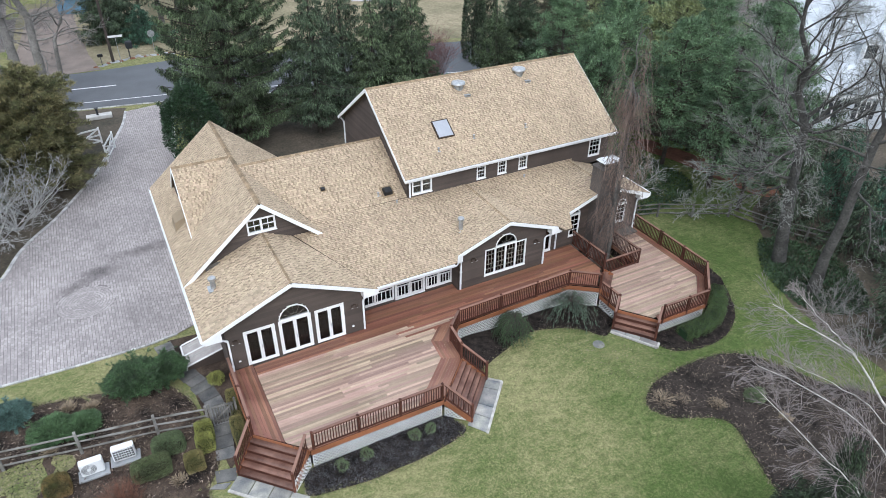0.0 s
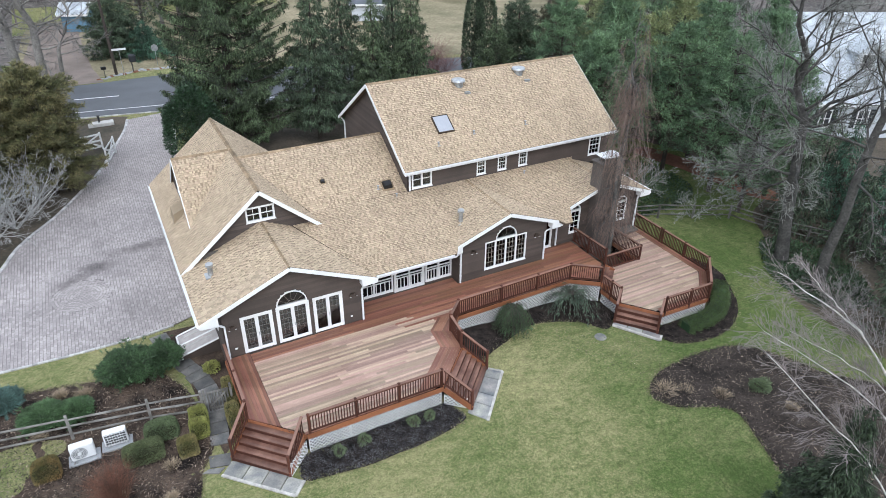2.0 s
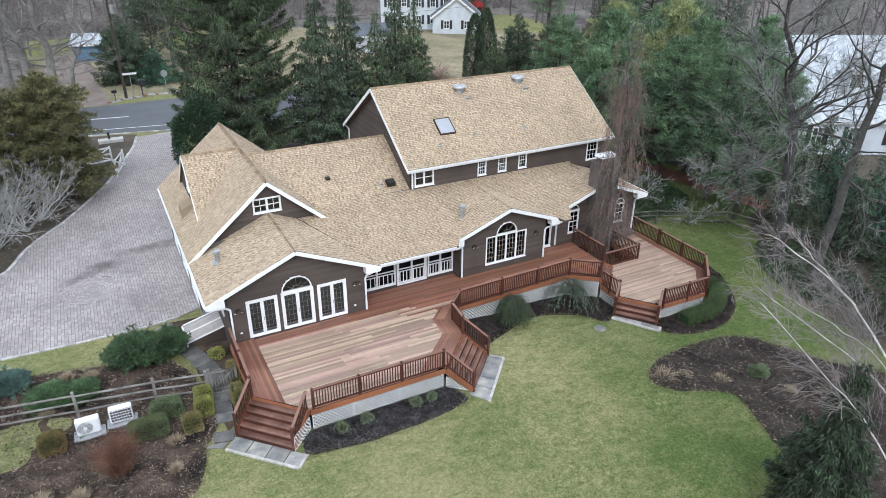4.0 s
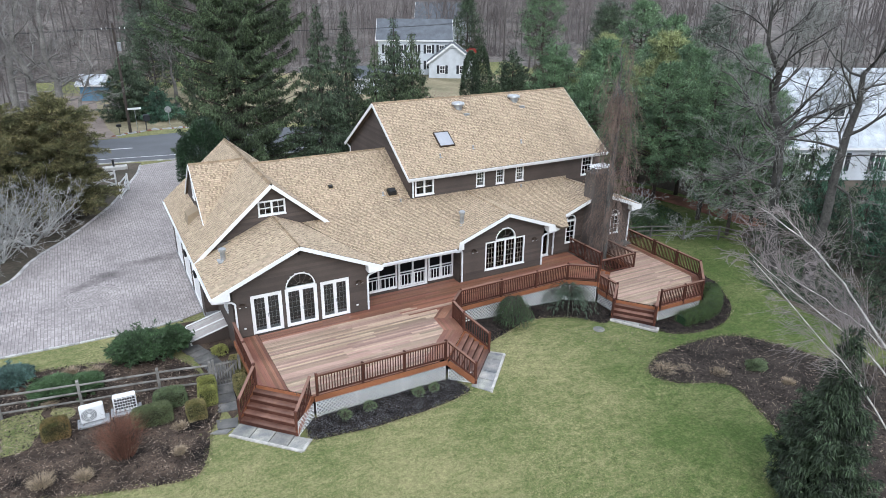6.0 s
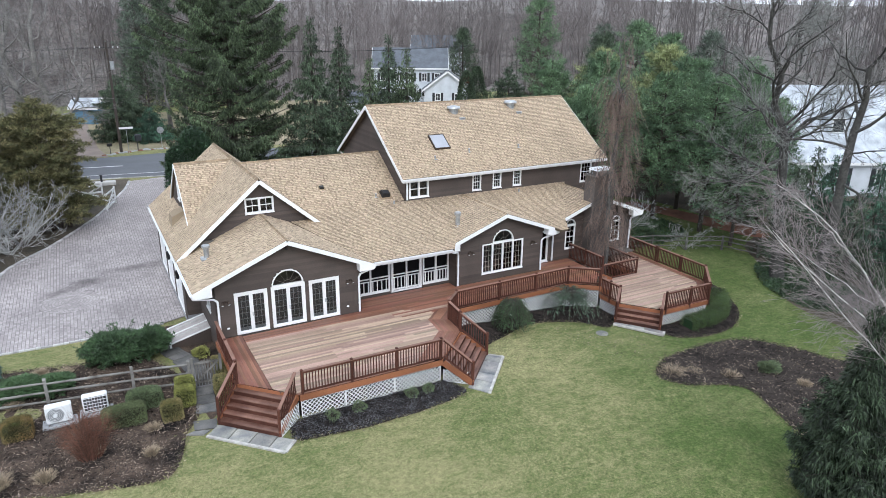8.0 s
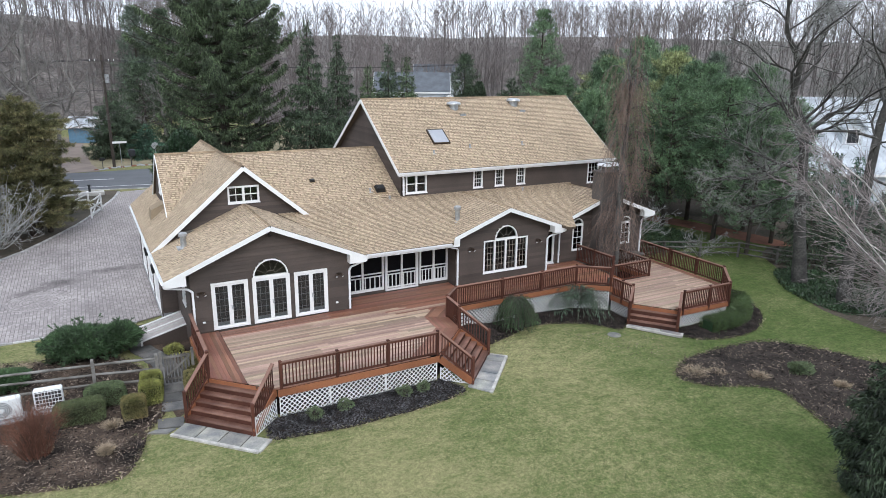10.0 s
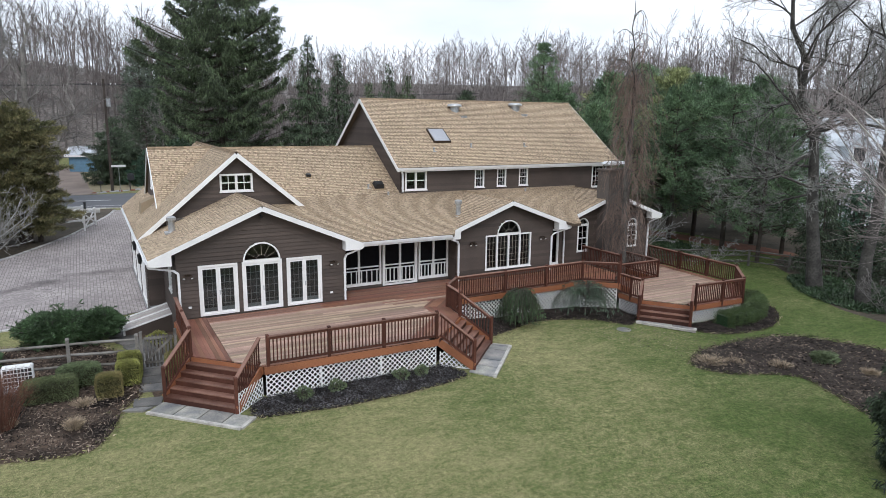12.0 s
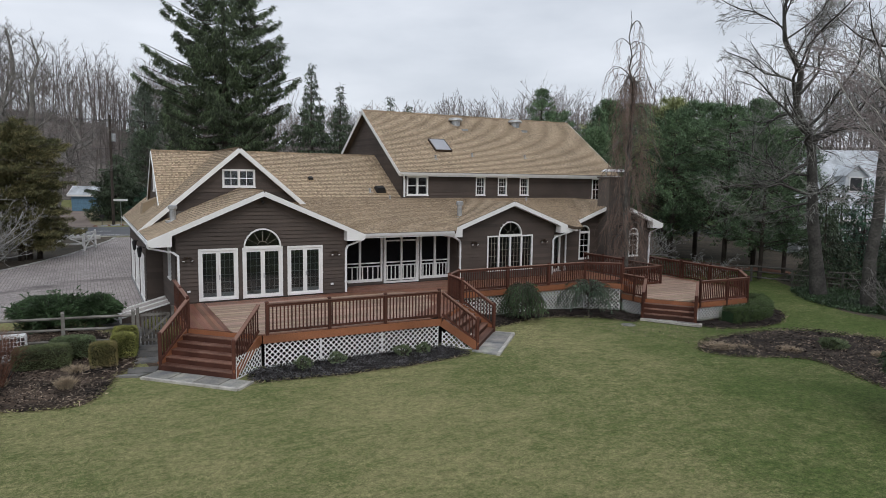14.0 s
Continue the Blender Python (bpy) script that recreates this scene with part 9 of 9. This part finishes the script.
def mail_and_signs():
    root = thing("mailbox", "dark mailbox on a wooden post beside the road", "mailbox", (4.0, 84.4, ground_z(4, 84.4)))
    bm = bmesh.new()
    beam(bm, (0, 0, -0.1), (0, 0, 1.2), 0.14, 0.14, Vector((0, 1, 0)))
    part("post", bm, BARK, root)
    bm = bmesh.new()
    box(bm, (-0.22, -0.5, 1.2), (0.5, 0.4, 1.95))
    part("box", bevelled(bm, 0.08, 3), SHUTTER, root)
    root = thing("street_sign", "pale street name sign on a thin post", "sign", (2.9, 83.2, ground_z(2.9, 83.2)))
    bm = bmesh.new()
    tube(bm, [(0, 0, -0.1), (0, 0, 2.9)], [0.035, 0.03], 8)
    part("post", bm, METAL, root)
    bm = bmesh.new()
    box(bm, (-0.75, -0.015, 2.85), (0.75, 0.015, 3.08))
    part("plate", bm, WHITE, root)
    root = thing("small_mailbox", "small black mailbox beside the road", "mailbox", (0.9, 82.9, ground_z(0.9, 82.9)))
    bm = bmesh.new()
    beam(bm, (0, 0, -0.1), (0, 0, 1.0), 0.09, 0.09, Vector((0, 1, 0)))
    part("post", bm, BARK, root)
    bm = bmesh.new()
    box(bm, (-0.28, -0.15, 1.0), (0.28, 0.15, 1.32))
    part("box", bevelled(bm, 0.05, 2), DARK, root)
    root = thing("road_sign", "round grey back of a road sign on a post", "sign", (6.9, 86.0, ground_z(6.9, 86)))
    bm = bmesh.new()
    tube(bm, [(0, 0, -0.1), (0, 0, 2.4)], [0.03, 0.03], 8)
    part("post", bm, METAL, root)
    bm = bmesh.new()
    tube(bm, [(0, -0.02, 2.1), (0, 0.02, 2.1)], [0.42, 0.42], 8)
    part("plate", bm, METAL, root)
    root = thing("stone_pier", "low white stone block beside the drive", "stone", (-0.6, 66.6, ground_z(-0.6, 66.6)))
    bm = bmesh.new()
    box(bm, (-1.2, -0.4, 0), (1.0, 0.4, 0.35))
    part("slab", bevelled(bm, 0.04), STONE_PALE, root)
    bm = bmesh.new()
    tube(bm, [(-0.2, 0, 0.35), (-0.2, 0, 0.9), (-0.2, 0, 1.0)], [0.1, 0.1, 0.2], 8)
    part("stand", bm, SHUTTER, root)


mail_and_signs()


def rocks():
    rs = random.Random(12)
    for i in range(26):
        t = i / 25
        x = 0.2 + 8.4 * t
        y = 82.6 + 2.0 * math.sin(t * 2.4) + rs.uniform(-0.3, 0.3)
        s = rs.uniform(0.12, 0.28)
        root = thing("rock", "rough grey rock in the roadside border", "rock", (x, y, ground_z(x, y)), "roadside rocks")
        bm = bmesh.new()
        bmesh.ops.create_icosphere(bm, subdivisions=2, radius=s)
        for v in bm.verts:
            v.co = Vector((v.co.x * 1.3, v.co.y, v.co.z * 0.7)) * (1 + 0.25 * noise.noise(v.co * 6 + Vector((i, 0, 0))))
        part("stone", bm, CONCRETE if i % 4 else RUST_LITTER, root)


rocks()


# ---- neighbouring houses ----
def gable_house(name, m, w, d, eave, ridge, label, wall_mat, roof_mat, windows, over=0.4, shutters=False):
    """A far house: walls, two roof slopes, windows with panes. Ridge along its own x."""
    root = thing(name, label, "house")
    root.matrix_world = m
    bm = bmesh.new()
    v = [bm.verts.new(p) for p in ((0, 0, -0.5), (w, 0, -0.5), (w, d, -0.5), (0, d, -0.5), (0, 0, eave), (w, 0, eave), (w, d, eave), (0, d, eave), (0, d / 2, ridge), (w, d / 2, ridge))]
    for f in ((0, 1, 5, 4), (2, 3, 7, 6), (1, 2, 6, 9, 5), (3, 0, 4, 8, 7)):
        bm.faces.new([v[i] for i in f])
    part("wall", bm, wall_mat, root)
    k = (ridge - eave) / (d / 2)
    for s in (0, 1):
        y0, y1 = (-over, d / 2) if s == 0 else (d + over, d / 2)
        z0 = eave - over * k
        bm = bmesh.new()
        lo = [(-over, y0, z0), (w + over, y0, z0), (w + over, y1, ridge), (-over, y1, ridge)]
        quad_box(bm, [Vector(p) + UP * 0.02 for p in lo] + [Vector(p) + UP * 0.2 for p in lo])
        part("roof", bm, roof_mat, root)
        bm = bmesh.new()
        for x in (-over - 0.03, w + over + 0.03):
            beam(bm, (x, y0, z0 + 0.06), (x, y1, ridge + 0.06), 0.05, 0.3)
        beam(bm, (-over, y0, z0 + 0.06), (w + over, y0, z0 + 0.06), 0.06, 0.25)
        part("fascia", bm, WHITE, root)
    for face, x, z, ww, hh in windows:
        bm = bmesh.new()
        rect_frame(bm, x, x + ww, z, z + hh, 0.1, -0.06, 0.02)
        box(bm, (x + ww / 2 - 0.03, -0.03, z), (x + ww / 2 + 0.03, 0.01, z + hh))
        box(bm, (x, -0.03, z + hh / 2 - 0.03), (x + ww, 0.01, z + hh / 2 + 0.03))
        t = Matrix.Identity(4) if face == "front" else Matrix(((0, 1, 0, 0), (-1, 0, 0, d), (0, 0, 1, 0), (0, 0, 0, 1)))
        fr = part("window", bm, WHITE, root)
        fr.matrix_basis = t
        bm = bmesh.new()
        box(bm, (x, -0.012, z), (x + ww, -0.004, z + hh))
        part("pane", bm, SHUTTER, fr)
        if shutters:
            for a in (x - 0.5, x + ww + 0.05):
                bm = bmesh.new()
                box(bm, (a, -0.05, z - 0.05), (a + 0.45, 0.0, z + hh + 0.05))
                part("shutter", bm, SHUTTER, fr)
    return root


def at_turn(x, y, z, deg):
    return Matrix.Translation((x, y, z)) @ Matrix.Rotation(radians(deg), 4, "Z")


GZ = ground_z(58, 112)
gable_house("far_house", at_turn(48.2, 115.5, GZ, -27), 13.6, 9.0, 6.4, 9.6, "far white two-storey house with dark shutters", PALE_SIDING, SLATE,
            [("front", x, z, 1.0, 1.5) for x in (1.2, 3.8, 6.4, 9.0, 11.4) for z in (1.0, 3.9)], shutters=True)
gable_house("far_garage", at_turn(62.5, 104.0, GZ - 0.3, 63), 9.0, 8.5, 3.0, 6.2, "far white garage wing with a gabled front", PALE_SIDING, SLATE,
            [("side", 2.0, 1.0, 1.0, 1.4), ("side", 5.6, 1.0, 1.0, 1.4)], shutters=True)
gable_house("far_house", at_turn(76, 156, ground_z(78, 155), -30), 14, 9, 6.2, 9.8, "distant white house among bare trees", PALE_SIDING, SLATE, [("front", x, 4.2, 1.1, 1.6) for x in (2, 6, 10)])
white_house = gable_house("white_house", at_turn(56.4, 36.0, -0.2, -27), 19.0, 15.0, 3.4, 9.6, "white neighbouring house behind the trees", PALE_SIDING, PALE_ROOF,
                          [("front", x, 0.9, 1.1, 1.7) for x in (2.0, 5.5, 9.5, 13.5, 16.5)], shutters=True)


def dormer(x, w, y0, z0, z1):
    """A gabled dormer with one window on the front slope."""
    k = 0.827
    y1 = y0 + (z1 - z0) / k
    bm = bmesh.new()
    v = [bm.verts.new(p) for p in ((x, y0, z0), (x + w, y0, z0), (x + w, y0, z1), (x + w / 2, y0, z1 + 0.45 * w), (x, y0, z1), (x, y1, z1), (x + w, y1, z1))]
    for f in ((0, 1, 2, 3, 4), (0, 4, 5), (1, 6, 2)):
        bm.faces.new([v[n] for n in f])
    body = part("dormer", bm, PALE_SIDING, white_house, "white gabled dormer with one window")
    top = z1 + 0.45 * w
    for s in (0, 1):
        bm = bmesh.new()
        e0, zz = (x - 0.2, z1 - 0.18) if s == 0 else (x + w + 0.2, z1 - 0.18)
        lo = [(e0, y0 - 0.25, zz), (x + w / 2, y0 - 0.25, top), (x + w / 2, y0 + (top - z0) / k, top), (e0, y0 + (zz - z0) / k, zz)]
        quad_box(bm, [Vector(p) + UP * 0.02 for p in lo] + [Vector(p) + UP * 0.14 for p in lo])
        part("dormer_roof", bm, PALE_ROOF, body)
    bm = bmesh.new()
    rect_frame(bm, x + 0.35, x + w - 0.35, z0 + 0.3, z1 - 0.1, 0.09, y0 - 0.06, y0 + 0.01)
    part("window_frame", bm, WHITE, body)
    bm = bmesh.new()
    box(bm, (x + 0.4, y0 - 0.02, z0 + 0.35), (x + w - 0.4, y0 - 0.01, z1 - 0.15))
    part("pane", bm, SHUTTER, body)


for x in (5.4, 12.4):
    dormer(x, 2.0, 2.4, 3.4 + 2.4 * 0.827, 7.2)
gable_house("far_house", at_turn(-34, 100, 1.0, -8), 12, 9, 5.2, 8.4, "pale house half hidden by bare trees", PALE_SIDING, PALE_ROOF, [("side", 3, 3.0, 1.1, 1.5)])
gable_house("garden_shed", at_turn(-2.4, 107.5, ground_z(-3, 107), -20), 3.2, 4.0, 2.4, 3.4, "small shed with blue side at the drive's end", BLUE, PALE_ROOF, [])
gable_house("garden_shed", at_turn(36.5, 98, ground_z(36, 98), -20), 5, 4, 2.6, 4.0, "pale shed behind the conifers", PALE_SIDING, SLATE, [])
root = thing("play_set", "red play set on the far lawn", "play set", (70, 118, ground_z(70, 118)))
bm = bmesh.new()
for x in (-1, 1):
    for y in (-1, 1):
        beam(bm, (x, y, 0), (x * 0.8, y * 0.8, 2.6), 0.15, 0.15, Vector((0, 1, 0)))
part("frame", bm, RED, root)
bm = bmesh.new()
quad_box(bm, ((-1.2, -1.2, 2.5), (1.2, -1.2, 2.5), (1.2, 1.2, 2.5), (-1.2, 1.2, 2.5), (-0.1, -1.2, 3.6), (0.1, -1.2, 3.6), (0.1, 1.2, 3.6), (-0.1, 1.2, 3.6)))
part("canopy", bm, RED, root)

# ---- shingles at the front gable, one by one ----
for tops, nrm, slab in singles:
    c = sum(tops, Vector()) / len(tops)
    bm = bmesh.new()
    lo = [p - c - nrm * 0.02 for p in tops]
    hi = [p - c for p in tops]
    quad_box(bm, lo + hi)
    ob = part("shingle", bm, SHINGLE_PIECE, slab)
    ob.location = c
